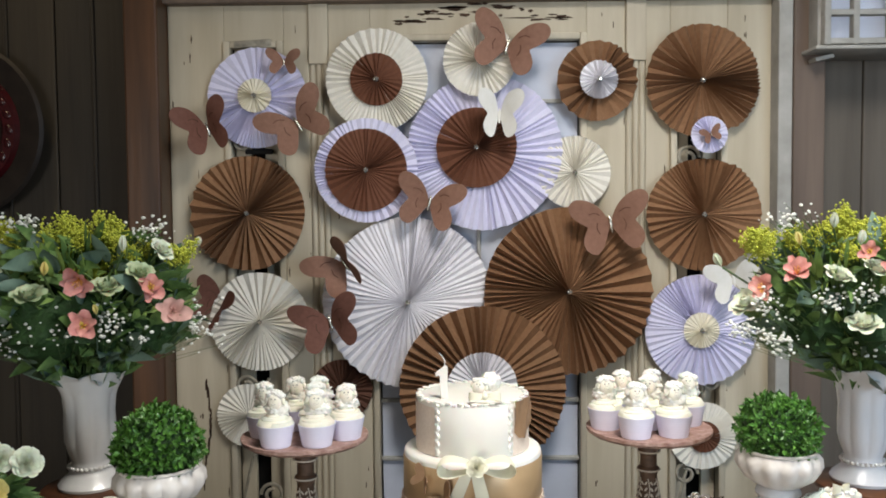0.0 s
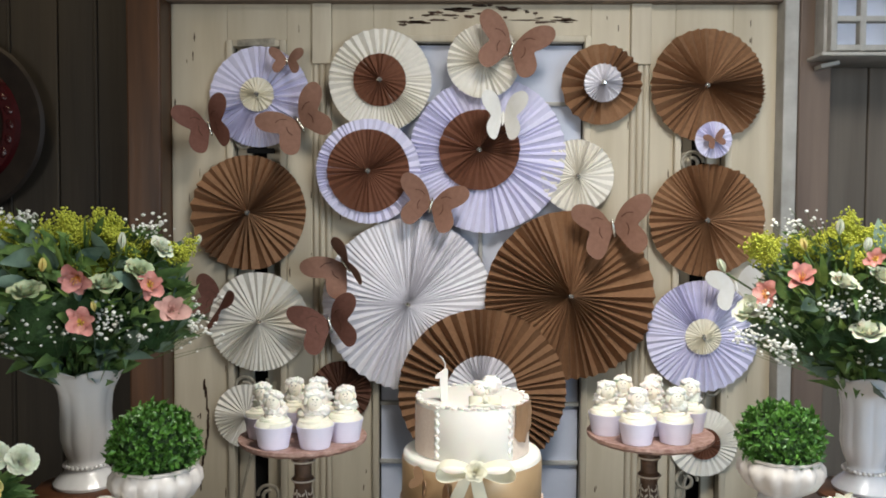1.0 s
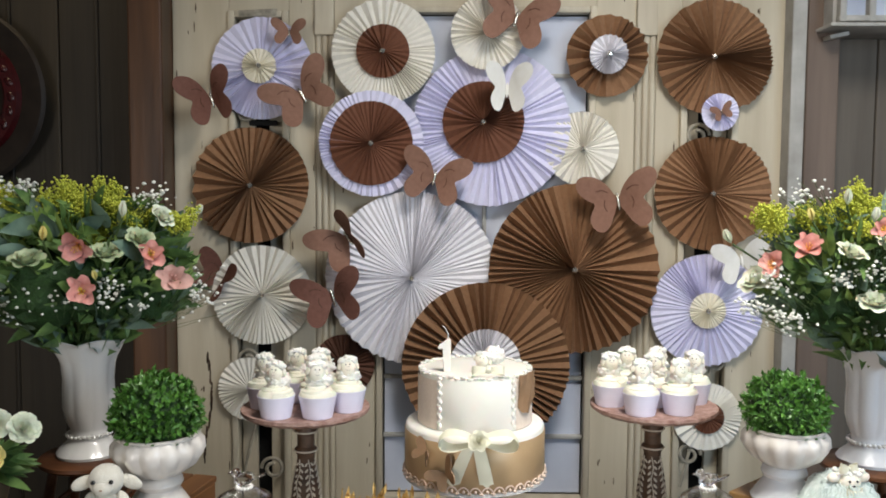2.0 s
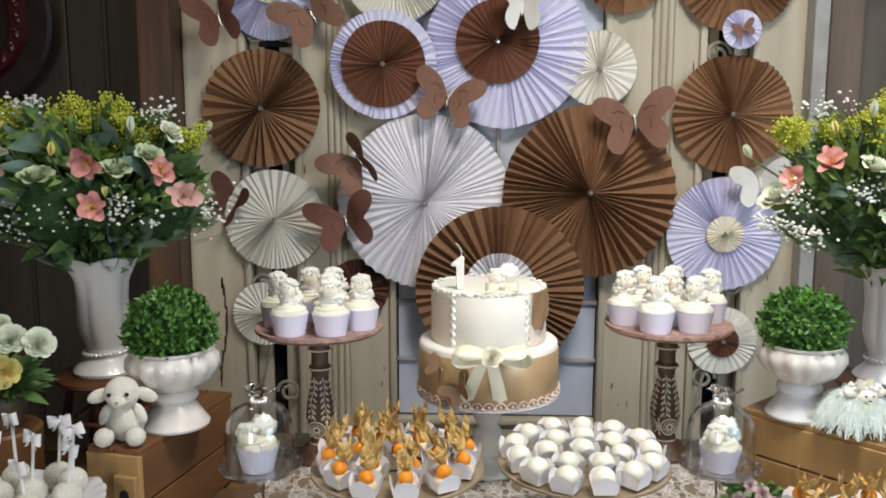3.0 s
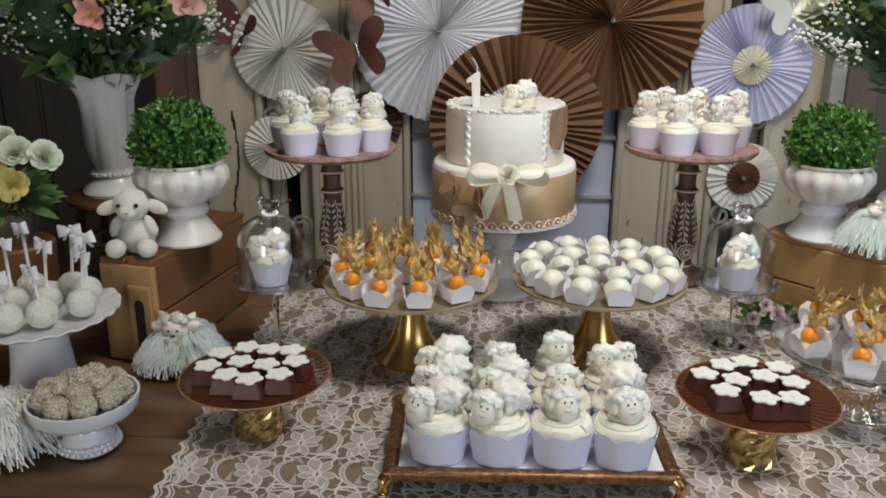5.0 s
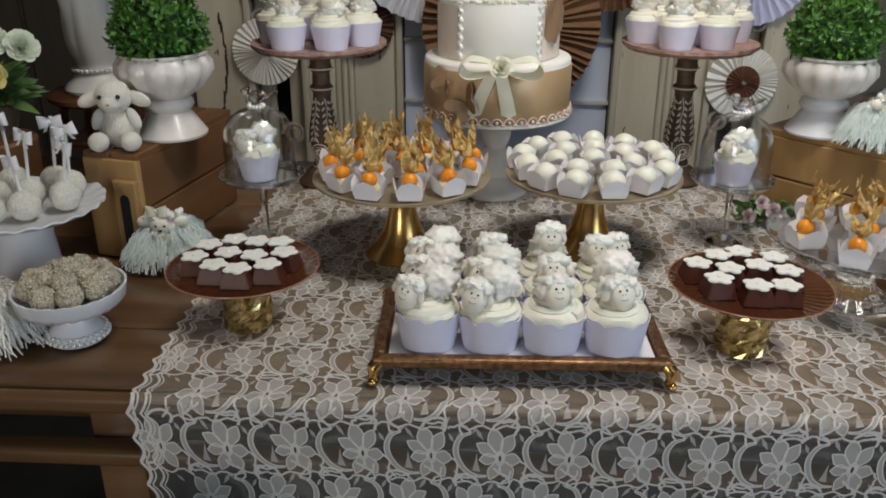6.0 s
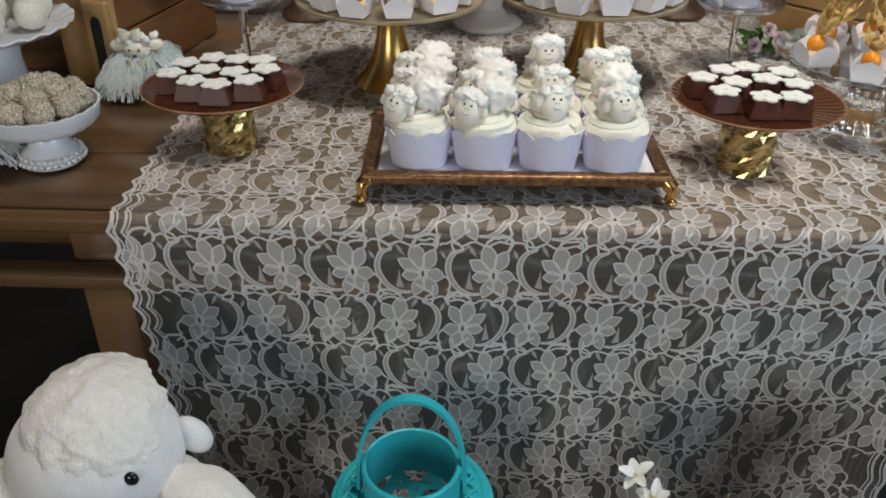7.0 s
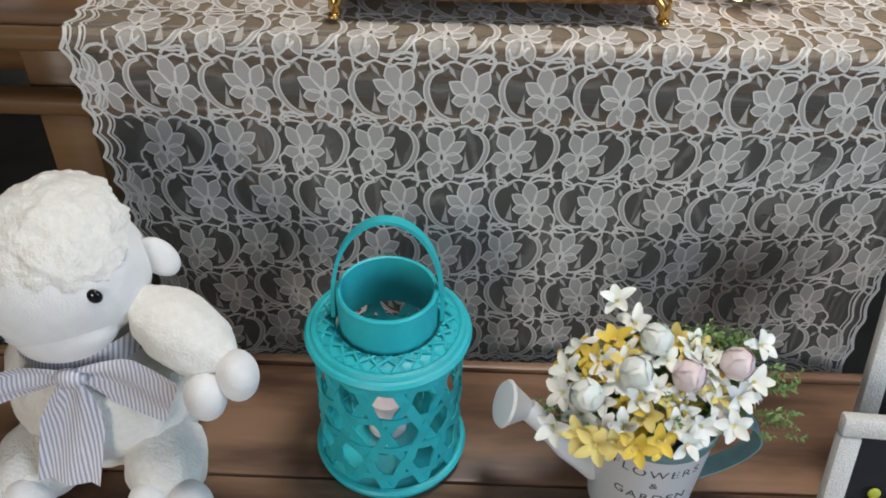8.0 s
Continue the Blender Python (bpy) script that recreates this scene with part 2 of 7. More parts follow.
LEAF4 = M("fresh_green_leaf", (0.27, 0.37, 0.09), (0.12, 0.21, 0.05), 40, 0.45, bump=0.2)
GOLDROD = M("goldenrod_bloom", (0.56, 0.57, 0.06), (0.33, 0.38, 0.045), 120, 0.7)
GYPS = M("tiny_white_bloom", (0.80, 0.80, 0.76), (0.70, 0.71, 0.64), 120, 0.7)
PINK = M("coral_pink_petal", (0.68, 0.34, 0.29), (0.50, 0.19, 0.17), 70, 0.5, sub=0.1)
PALEPINK = M("dusty_pink_petal", (0.62, 0.38, 0.33), (0.50, 0.29, 0.25), 60, 0.5)
ORANGE = M("orange_yellow_petal", (0.78, 0.48, 0.12), (0.70, 0.34, 0.12), 60, 0.5)
WHITEPETAL = M("white_petal", (0.74, 0.76, 0.64), (0.58, 0.63, 0.45), 40, 0.55, sub=0.1)
YELLOWPETAL = M("pale_yellow_petal", (0.80, 0.68, 0.26), (0.72, 0.58, 0.18), 40, 0.55, sub=0.1)
YOLK = M("golden_yellow_petal", (0.78, 0.59, 0.11), (0.66, 0.46, 0.05), 40, 0.55, sub=0.1)
BLUSH = M("blush_pink_petal", (0.82, 0.70, 0.70), (0.75, 0.60, 0.61), 40, 0.55, sub=0.1)
PLUSH = M("ivory_plush", (0.80, 0.77, 0.68), (0.72, 0.68, 0.58), 120, 0.95, bump=1.0, bscale=420, depth=0.003, sheen=0.4, spec=0.1)
FLEECE = M("white_fleece", (0.84, 0.82, 0.77), (0.77, 0.74, 0.68), 140, 0.95, bump=0.8, bscale=300, depth=0.0026, sheen=0.4, spec=0.1)
EYE = M("black_bead_eye", (0.01, 0.01, 0.012), (0.008, 0.008, 0.01), 20, 0.12, bump=0.0)
STRIPE = striped("striped_ribbon", (0.76, 0.74, 0.75), (0.36, 0.36, 0.45), 78)
MINTWOOL = M("mint_white_yarn", (0.76, 0.82, 0.79), (0.65, 0.74, 0.72), 90, 0.9, bump=0.6, bscale=300)
TEAL = M("teal_painted_bamboo", (0.032, 0.50, 0.55), (0.020, 0.40, 0.46), 25, 0.45, bump=0.3, bscale=90, tone=0.08)
TINWHITE = M("white_enamel_tin", (0.74, 0.77, 0.80), (0.66, 0.70, 0.74), 12, 0.35, bump=0.1, bscale=50)
TINTEAL = M("blue_green_enamel", (0.16, 0.29, 0.30), (0.11, 0.22, 0.23), 30, 0.4)
INK = M("dark_print", (0.05, 0.06, 0.07), (0.04, 0.045, 0.05), 50, 0.6)
SPARKLE = M("white_glitter_frame", (0.78, 0.78, 0.76), (0.60, 0.60, 0.58), 500, 0.45, bump=1.0, bscale=450, depth=0.002)
SLATE = M("black_board", (0.018, 0.020, 0.026), (0.012, 0.013, 0.018), 20, 0.5)
SATIN = M("white_satin_ribbon", (0.82, 0.81, 0.82), (0.76, 0.75, 0.77), 30, 0.3, bump=0.05)
STICK = M("paper_stick", (0.80, 0.79, 0.77), (0.75, 0.74, 0.72), 30, 0.6)
REDDISC = M("dark_red_lacquer", (0.050, 0.004, 0.006), (0.020, 0.003, 0.004), 14, 0.25, bump=0.3, bscale=60, depth=0.002)
DARKRIM = M("dark_bronze_rim", (0.022, 0.017, 0.014), (0.012, 0.009, 0.008), 20, 0.5, spec=0.25)
CANDLE = M("white_wax", (0.85, 0.83, 0.78), (0.80, 0.78, 0.72), 60, 0.45, sub=0.1)
POTBROWN = M("brown_glazed_pot", (0.13, 0.09, 0.055), (0.07, 0.05, 0.03), 20, 0.35)
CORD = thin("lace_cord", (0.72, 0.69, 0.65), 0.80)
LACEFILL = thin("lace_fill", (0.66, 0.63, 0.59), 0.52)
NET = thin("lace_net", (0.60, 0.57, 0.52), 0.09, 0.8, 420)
# one layer too; its lighter, denser look paints lit cloth seen at a slant
NETTOP = thin("lace_net_lit_top", (0.74, 0.69, 0.56), 0.13, 0.8, 420)
LEAFSILK = M("silk_greenery", (0.25, 0.37, 0.14), (0.12, 0.21, 0.07), 60, 0.5)
SOFT = M("smooth_white_plush", (0.80, 0.79, 0.78), (0.74, 0.73, 0.72), 60, 0.95, bump=0.6, bscale=600, depth=0.001, sheen=0.4, spec=0.1)
SILKWHITE = M("white_silk_petal", (0.82, 0.82, 0.79), (0.73, 0.74, 0.67), 40, 0.6, sub=0.1)
DUSTROSE = M("dusty_rose_petal", (0.56, 0.43, 0.43), (0.42, 0.30, 0.31), 40, 0.6)


def clear_sheet(name, least=0.05):
    """Thin clear glass: straight through, with a mirror gloss that grows towards the edges."""
    m = bpy.data.materials.new(name)
    m.use_nodes = True
    nt = m.node_tree
    nt.nodes.remove(nt.nodes["Principled BSDF"])
    see, gloss, mix, fr = (nt.nodes.new(k) for k in ("ShaderNodeBsdfTransparent", "ShaderNodeBsdfGlossy", "ShaderNodeMixShader", "ShaderNodeLayerWeight"))
    see.inputs[0].default_value = (0.985, 0.99, 0.988, 1)
    gloss.inputs["Roughness"].default_value = 0.03
    fr.inputs["Blend"].default_value = 0.5
    edge = nt.nodes.new("ShaderNodeMath")
    edge.operation = "POWER"
    edge.inputs[1].default_value = 2.6
    nt.links.new(fr.outputs["Facing"], edge.inputs[0])
    gain = nt.nodes.new("ShaderNodeMath")
    gain.operation = "MULTIPLY_ADD"
    gain.inputs[1].default_value, gain.inputs[2].default_value = 0.85, least
    nt.links.new(edge.outputs[0], gain.inputs[0])
    nt.links.new(gain.outputs[0], mix.inputs[0])
    nt.links.new(see.outputs[0], mix.inputs[1])
    nt.links.new(gloss.outputs[0], mix.inputs[2])
    nt.links.new(mix.outputs[0], nt.nodes["Material Output"].inputs["Surface"])
    return m


DOMEGLASS = clear_sheet("thin_dome_glass")
PRESSED = clear_sheet("pressed_glass", 0.28)

# ---- shapes ----
rnd = random.Random(11)


def mesh_of(name, bm, mats, smooth=True, sharp=42):
    bmesh.ops.recalc_face_normals(bm, faces=bm.faces)
    me = bpy.data.meshes.new(name)
    bm.to_mesh(me)
    bm.free()
    for m in mats if isinstance(mats, (list, tuple)) else [mats]:
        me.materials.append(m)
    if smooth:
        me.shade_smooth()
        me.set_sharp_from_angle(angle=radians(sharp))
    return me


def part(name, bm, mats, parent, label="", smooth=True, kind="", sharp=42):
    ob = new(name, mesh_of(name, bm, mats, smooth, sharp))
    ob.parent = parent
    if mats in (GLASS, AMBER):
        ob.visible_shadow = False
    return tagged(ob, label, kind=kind)


def whole(name, bm, mats, m, label, category, group="", smooth=True, kind="", sharp=42):
    """A thing that is one mesh."""
    ob = new(name, mesh_of(name, bm, mats, smooth, sharp))
    ob.matrix_world = m
    return tagged(ob, label, category, group, kind)


def thing(name, m, label, category, group="", kind=""):
    ob = new(name)
    ob.empty_display_size = 0.03
    ob.matrix_world = m
    return tagged(ob, label, category, group, kind)


def at(x, y, z, rz=0):
    return pose(x, y, z, 0, 0, rz)


def lathe(profile, seg=40, bm=None, loc=(0, 0, 0), flutes=0, wave=None):
    """A turned body; profile rows r, z and perhaps the depth of its flutes."""
    bm = bm or bmesh.new()
    rings = []
    for row in profile:
        r, z = row[0], row[1]
        f = row[2] if len(row) > 2 else 0
        if r < 1e-5:
            rings.append([bm.verts.new((loc[0], loc[1], loc[2] + z))])
            continue
        ring = []
        for i in range(seg):
            a = 2 * math.pi * i / seg
            k = r * (1 + f * (abs(math.cos(flutes * a / 2)) * 2 - 1.2)) if f else r
            dz = wave(a, r, z) if wave else 0
            ring.append(bm.verts.new((loc[0] + k * math.cos(a), loc[1] + k * math.sin(a), loc[2] + z + dz)))
        rings.append(ring)
    for a, b in zip(rings, rings[1:]):
        if len(a) == 1 and len(b) == 1:
            continue
        for i in range(seg):
            j = (i + 1) % seg
            if len(a) == 1:
                bm.faces.new((a[0], b[j], b[i]))
            elif len(b) == 1:
                bm.faces.new((a[i], a[j], b[0]))
            else:
                bm.faces.new((a[i], a[j], b[j], b[i]))
    return bm


def box(sx, sy, sz, loc=(0, 0, 0), rot=(0, 0, 0), bevel=0.0, bm=None, seg=2):
    """A box with worn edges about its middle."""
    bm = bm or bmesh.new()
    tmp = bmesh.new()
    bmesh.ops.create_cube(tmp, size=1, matrix=Matrix.Diagonal((sx, sy, sz, 1)))
    if bevel:
        bmesh.ops.bevel(tmp, geom=list(tmp.edges), offset=bevel, segments=seg, affect="EDGES", profile=0.5)
    add(bm, tmp, pose(*loc, *rot))
    return bm


def add(bm, other, m=Matrix.Identity(4), index=None):
    """Put another bmesh into this one, at a pose."""
    made = {}
    for v in other.verts:
        made[v] = bm.verts.new(m @ v.co)
    for f in other.faces:
        try:
            g = bm.faces.new([made[v] for v in f.verts])
        except ValueError:
            continue
        g.material_index = f.material_index if index is None else index
    other.free()
    return bm


def ball(r, loc=(0, 0, 0), sub=2, squash=(1, 1, 1), rot=(0, 0, 0), bm=None, lump=0.0, lscale=1.0, index=0):
    bm = bm or bmesh.new()
    tmp = bmesh.new()
    bmesh.ops.create_icosphere(tmp, subdivisions=sub, radius=r)
    if lump:
        for v in tmp.verts:
            n = v.co.normalized()
            v.co += n * lump * noise.noise(Vector(loc) * 37 + v.co * lscale)
    add(bm, tmp, pose(*loc, *rot) @ Matrix.Diagonal((*squash, 1)), index)
    return bm


def tube(points, r, seg=8, bm=None, closed=False, index=0):
    bm = bm or bmesh.new()
    pts = [Vector(p) for p in points]
    rings, n = [], len(pts)
    side = None
    for i, p in enumerate(pts):
        d = (pts[(i + 1) % n] - pts[i - 1]) if closed else (pts[min(i + 1, n - 1)] - pts[max(i - 1, 0)])
        d.normalize()
        if side is None:
            side = d.orthogonal().normalized()
        side = (side - d * side.dot(d)).normalized()
        up = d.cross(side)
        k = r[i] if isinstance(r, (list, tuple)) else r
        rings.append([bm.verts.new(p + (side * math.cos(2 * math.pi * j / seg) + up * math.sin(2 * math.pi * j / seg)) * k) for j in range(seg)])
    pairs = list(zip(rings, rings[1:])) + ([(rings[-1], rings[0])] if closed else [])
    for a, b in pairs:
        for j in range(seg):
            bm.faces.new((a[j], a[(j + 1) % seg], b[(j + 1) % seg], b[j])).material_index = index
    if not closed:
        bm.faces.new(rings[0][::-1]).material_index = index
        bm.faces.new(rings[-1]).material_index = index
    return bm


def smooth_loop(ctrl, steps=4, closed=True):
    """A Catmull-Rom curve through 2D control points."""
    out, n = [], len(ctrl)
    for i in range(n if closed else n - 1):
        p = [ctrl[(i + k) % n] if closed else ctrl[max(0, min(n - 1, i + k))] for k in (-1, 0, 1, 2)]
        for s in range(steps):
            t = s / steps
            out.append(tuple(0.5 * (2 * b + (c - a) * t + (2 * a - 5 * b + 4 * c - d) * t * t + (3 * b - a - 3 * c + d) * t ** 3) for a, b, c, d in zip(*p)))
    if not closed:
        out.append(tuple(ctrl[-1]))
    return out


def sheet(rows, bm=None, index=0, wrap=False):
    """A skin over rows of points."""
    bm = bm or bmesh.new()
    vs = [[bm.verts.new(p) for p in row] for row in rows]
    for a, b in zip(vs, vs[1:]):
        k = len(a)
        for i in range(k if wrap else k - 1):
            bm.faces.new((a[i], a[(i + 1) % k], b[(i + 1) % k], b[i])).material_index = index
    return bm


def slab(loop, thick, bm=None, m=Matrix.Identity(4), index=0):
    """A flat outline in x, z made thick along y."""
    bm = bm or bmesh.new()
    front = [bm.verts.new(m @ Vector((x, -thick / 2, z))) for x, z in loop]
    back = [bm.verts.new(m @ Vector((x, thick / 2, z))) for x, z in loop]
    faces = [bm.faces.new(front), bm.faces.new(back[::-1])]
    for i in range(len(loop)):
        j = (i + 1) % len(loop)
        faces.append(bm.faces.new((front[j], front[i], back[i], back[j])))
    for f in faces:
        f.material_index = index
    return bm


def axis_pose(loc, direction, spin=0):
    """A pose whose z axis points along a direction."""
    q = Vector(direction).to_track_quat("Z", "Y")
    return Matrix.Translation(loc) @ q.to_matrix().to_4x4() @ pose(0, 0, 0, 0, 0, spin)


def welded(bm):
    """Joins points that lie on one another."""
    bmesh.ops.remove_doubles(bm, verts=bm.verts, dist=0.000005)
    return bm


def petal(bm, m, ang, L, W, a0, curl, cup=0.25, index=0, tip=0.6, base=0.0):
    """One petal that leaves the flower's axis at a0 and bends by curl."""
    c, s = math.cos(ang), math.sin(ang)
    rows = []
    n = 5
    for i in range(n + 1):
        t = i / n
        a = a0 + curl * t * 0.6
        rad, hgt = base + L * t * math.sin(a), L * t * math.cos(a)
        w = W * (math.sin(math.pi * min(1.0, 0.10 + 0.82 * t)) ** tip) * (0.35 + 0.65 * min(1, t * 2.2))
        row = []
        for u in (-1, -0.5, 0, 0.5, 1):
            lift = cup * w * u * u
            x, y = rad - lift * math.cos(a) * 0.9, u * w
            if i == 0:
                x, y, lift = 0.0, 0.0, 0.0
            q = m @ Vector((x * c - y * s, x * s + y * c, hgt + lift * math.sin(a)))
            row.append(q + noise.noise_vector(q * (1.1 / L)) * (L * 0.09 * t))
        rows.append(row)
    sheet(rows, bm, index)


def rose(loc, d, s, r, layers=4):
    """A full bloom: cupped petals in rings, tight in the middle."""
    bm = bmesh.new()
    m = axis_pose(loc, d, r.uniform(0, 360))
    for j in range(layers):
        q = j / max(1, layers - 1)
        n = 3 + j
        for k in range(n):
            petal(bm, m, 2 * math.pi * k / n + j * 0.7 + r.uniform(-0.15, 0.15), s * (0.75 + 0.22 * q), s * (0.34 + 0.16 * q), 0.08 + 0.46 * q + r.uniform(-0.06, 0.06), 0.15 + 0.75 * q, 0.55 - 0.2 * q, 0, 0.5, base=s * 0.03 * j)
    bmesh.ops.remove_doubles(bm, verts=bm.verts, dist=0.00002)
    return bm

# ---- the room ----
TABLE, BENCH, WALL = 0.78, 0.356, 2.53


def setting(name, bm, mat, label="", smooth=False):
    return tagged(new(name, mesh_of(name, bm, mat, smooth)), label, kind="structure")


# ceiling and side walls are assumed, unseen; dark plaster holds back bounced light
setting("floor", box(6.6, 6.6, 0.1, (0.2, -0.05, -0.05)), FLOOR, "dark worn floor of the room")
setting("ceiling", box(6.6, 6.6, 0.1, (0.2, -0.05, 3.0)), PLASTER, "assumed plain ceiling, never in view")
setting("wall_north", box(6.6, 0.2, 3.0, (0.2, 2.85, 1.45)), PLASTER, "plain wall behind the boards")
setting("wall_west", box(0.15, 6.6, 3.0, (-3.0, -0.05, 1.45)), PLASTER, "plain side wall")
# east wall is assumed; its opening is made for the added fill light
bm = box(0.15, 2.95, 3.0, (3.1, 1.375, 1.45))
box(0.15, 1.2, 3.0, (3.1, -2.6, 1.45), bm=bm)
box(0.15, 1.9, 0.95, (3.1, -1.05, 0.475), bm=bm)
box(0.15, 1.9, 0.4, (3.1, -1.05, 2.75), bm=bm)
setting("wall_east", bm, PLASTER, "assumed side wall with an opening made for the fill light")
# unseen south wall, opened only for the added front-left key light
bm = box(1.35, 0.15, 3.0, (-2.425, -3.2, 1.45))
box(4.15, 0.15, 3.0, (1.425, -3.2, 1.45), bm=bm)
box(1.1, 0.15, 0.85, (-1.20, -3.2, 2.525), bm=bm)
setting("wall_south", bm, PLASTER, "assumed back wall with an opening made for the key light")

# assumed lamp frames in the ceiling, above and out of view, added where the two overhead lights hang
for lx, ly, w in ((0.66, 0.90, 0.66), (-1.10, 1.95, 0.36)):
    lamp = thing("ceiling_lamp", at(lx, ly, 2.95), "assumed white square lamp frame, never in view", "lamp", "ceiling lamps")
    part("frame", box(w, 0.02, 0.05, (0, w / 2, -0.03), bm=box(w, 0.02, 0.05, (0, -w / 2, -0.03), bm=box(0.02, w + 0.02, 0.05, (w / 2, 0, -0.03), bm=box(0.02, w + 0.02, 0.05, (-w / 2, 0, -0.03))))), CERAMIC, lamp)

# boards of the walls at both sides of the doors
left = tagged(new("wall_boards_west"), "dark weathered vertical planks", kind="structure")
x = -0.78
i = 0
while x > -2.9:
    w = (0.135, 0.12, 0.15, 0.128)[i % 4]
    part("plank", box(w - 0.004, 0.03, 2.94, (x - w / 2, 2.60, 1.47), bevel=0.003, seg=1), DARKPLANK, left)
    if i % 2 == 0:
        part("batten", box(0.012, 0.012, 2.94, (x - w, 2.582, 1.47), bevel=0.003, seg=1), DARKPLANK, left)
    x -= w
    i += 1
right = tagged(new("wall_boards_east"), "grey weathered vertical planks", kind="structure")
x = 1.285
i = 0
while x < 3.3:
    w = (0.16, 0.135, 0.15)[i % 3]
    part("plank", box(w - 0.004, 0.03, 2.94, (x + w / 2, 2.60, 1.47), bevel=0.003, seg=1), GREYPLANK, right)
    x += w
    i += 1
setting("door_post_west", box(0.10, 0.12, 2.94, (-0.716, 2.50, 1.47), bevel=0.006), POSTWOOD, "varnished brown timber post beside the doors")
setting("door_post_east", box(0.092, 0.10, 2.94, (1.236, 2.52, 1.47), bevel=0.005), POSTR, "brown timber post beside the doors")

# the old painted doors
doors = tagged(new("door_1"), "distressed cream painted double door with iron scrolls", kind="structure")


def board(name, x0, x1, z0, z1, y, t=0.03, mat=CREAM, bevel=0.003, label=""):
    return part(name, box(x1 - x0, t, z1 - z0, ((x0 + x1) / 2, y + t / 2, (z0 + z1) / 2), bevel=bevel), mat, doors, label, smooth=False)


def narrow_leaf(x0, x1, s0, s1, name):
    """A narrow leaf with a slender upright opening."""
    board("stile", x0, s0 - 0.02, 0.1, 2.13, WALL)
    board("stile", s1 + 0.02, x1, 0.1, 2.13, WALL)
    board("rail", s0 - 0.02, s1 + 0.02, 2.02, 2.13, WALL)
    board("rail", s0 - 0.02, s1 + 0.02, 0.1, 0.45, WALL)
    for a in (s0 - 0.02, s1):
        part("bead", box(0.02, 0.045, 1.57, (a + 0.01, WALL + 0.008, 1.235), bevel=0.004), CREAM2, doors)
    part("bead", box(s1 - s0, 0.045, 0.02, ((s0 + s1) / 2, WALL + 0.008, 2.01), bevel=0.004), CREAM2, doors)
    mid = (s0 + s1) / 2
    board("centre_strip", s0 + 0.001, mid - 0.022, 0.45, 2.0, WALL + 0.03, 0.02, CREAM2)
    board("centre_strip", mid + 0.022, s1 - 0.001, 0.45, 2.0, WALL + 0.03, 0.02, CREAM2)
    # black sheet added to put the opening's inner shade into colour
    part("gap_backing", box(s1 - s0, 0.01, 1.56, (mid, WALL + 0.09, 1.23)), BLACK, doors)


narrow_leaf(-0.665, -0.238, -0.475, -0.335, "west")
narrow_leaf(0.772, 1.146, 0.865, 0.995, "east")
# upright mouldings between the leaves, with a square block on top
for x0, x1 in ((-0.238, -0.180), (0.712, 0.772)):
    board("block", x0, x1, 1.95, 2.13, WALL - 0.012, 0.035, CREAM2)
    k = (x1 - x0) / 3
    for j in range(3):
        part("reed", tube([(x0 + k * (j + 0.5), WALL + 0.004, 0.1), (x0 + k * (j + 0.5), WALL + 0.004, 1.0), (x0 + k * (j + 0.5), WALL + 0.004, 1.95)], k * 0.48, 10), CREAM2, doors)
    board("backing", x0, x1, 0.1, 1.95, WALL + 0.004)
# the middle leaf with its pale blue panes
P0, P1, PT, PB = -0.035, 0.575, 2.015, 0.56
board("stile", -0.180, P0 - 0.02, 0.1, 2.13, WALL)
board("stile", P1 + 0.02, 0.712, 0.1, 2.13, WALL)
board("top_rail", P0 - 0.02, P1 + 0.02, PT + 0.02, 2.13, WALL)
board("bottom_rail", P0 - 0.02, P1 + 0.02, 0.1, PB - 0.02, WALL)
for a in (P0 - 0.02, P1):
    part("bead", box(0.02, 0.042, PT - PB + 0.04, (a + 0.01, WALL + 0.006, (PT + PB) / 2), bevel=0.005), CREAM2, doors)
for a in (PT, PB - 0.02):
    part("bead", box(P1 - P0, 0.042, 0.02, ((P0 + P1) / 2, WALL + 0.006, a + 0.01), bevel=0.005), CREAM2, doors)
levels = [PB, 0.742, 0.924, 1.11, 1.29, 1.47, 1.65, 1.835, PT]
XM = 0.27
for z0, z1 in zip(levels, levels[1:]):
    for x0, x1 in ((P0, XM), (XM, P1)):
        board("pane", x0 + 0.004, x1 - 0.004, z0 + 0.004, z1 - 0.004, WALL + 0.022, 0.008, PALEBLUE, 0.001)
    if z1 < PT:
        part("glazing_bar", box(P1 - P0, 0.02, 0.012, ((P0 + P1) / 2, WALL + 0.018, z1), bevel=0.003), GREYWOOD, doors)
part("glazing_bar", box(0.012, 0.02, PT - PB, (XM, WALL + 0.017, (PT + PB) / 2), bevel=0.003), GREYWOOD, doors)
# head piece over the doors and the light strip on the east side
setting("trim_head", box(1.95, 0.06, 0.82, (0.24, WALL + 0.005, 2.545), bevel=0.006), CREAM2, "cream painted head board over the doors")
setting("trim_head_line", box(1.83, 0.075, 0.018, (0.24, WALL - 0.0, 2.137), bevel=0.004), POSTR, "brown strip under the head board")
setting("trim_east", box(0.042, 0.07, 2.94, (1.168, WALL - 0.02, 1.47), bevel=0.004), GREYWOOD, "pale upright strip beside the post")


def flake(bm, cx, cz, w, h, y, seed):
    """A ragged patch where the paint has come off."""
    r = random.Random(seed)
    n = 14
    loop = []
    for i in range(n):
        a = 2 * math.pi * i / n
        k = r.uniform(0.45, 1.0)
        loop.append((cx + math.cos(a) * w / 2 * k, cz + math.sin(a) * h / 2 * k))
    slab(loop, 0.0016, bm, Matrix.Translation((0, y, 0)))


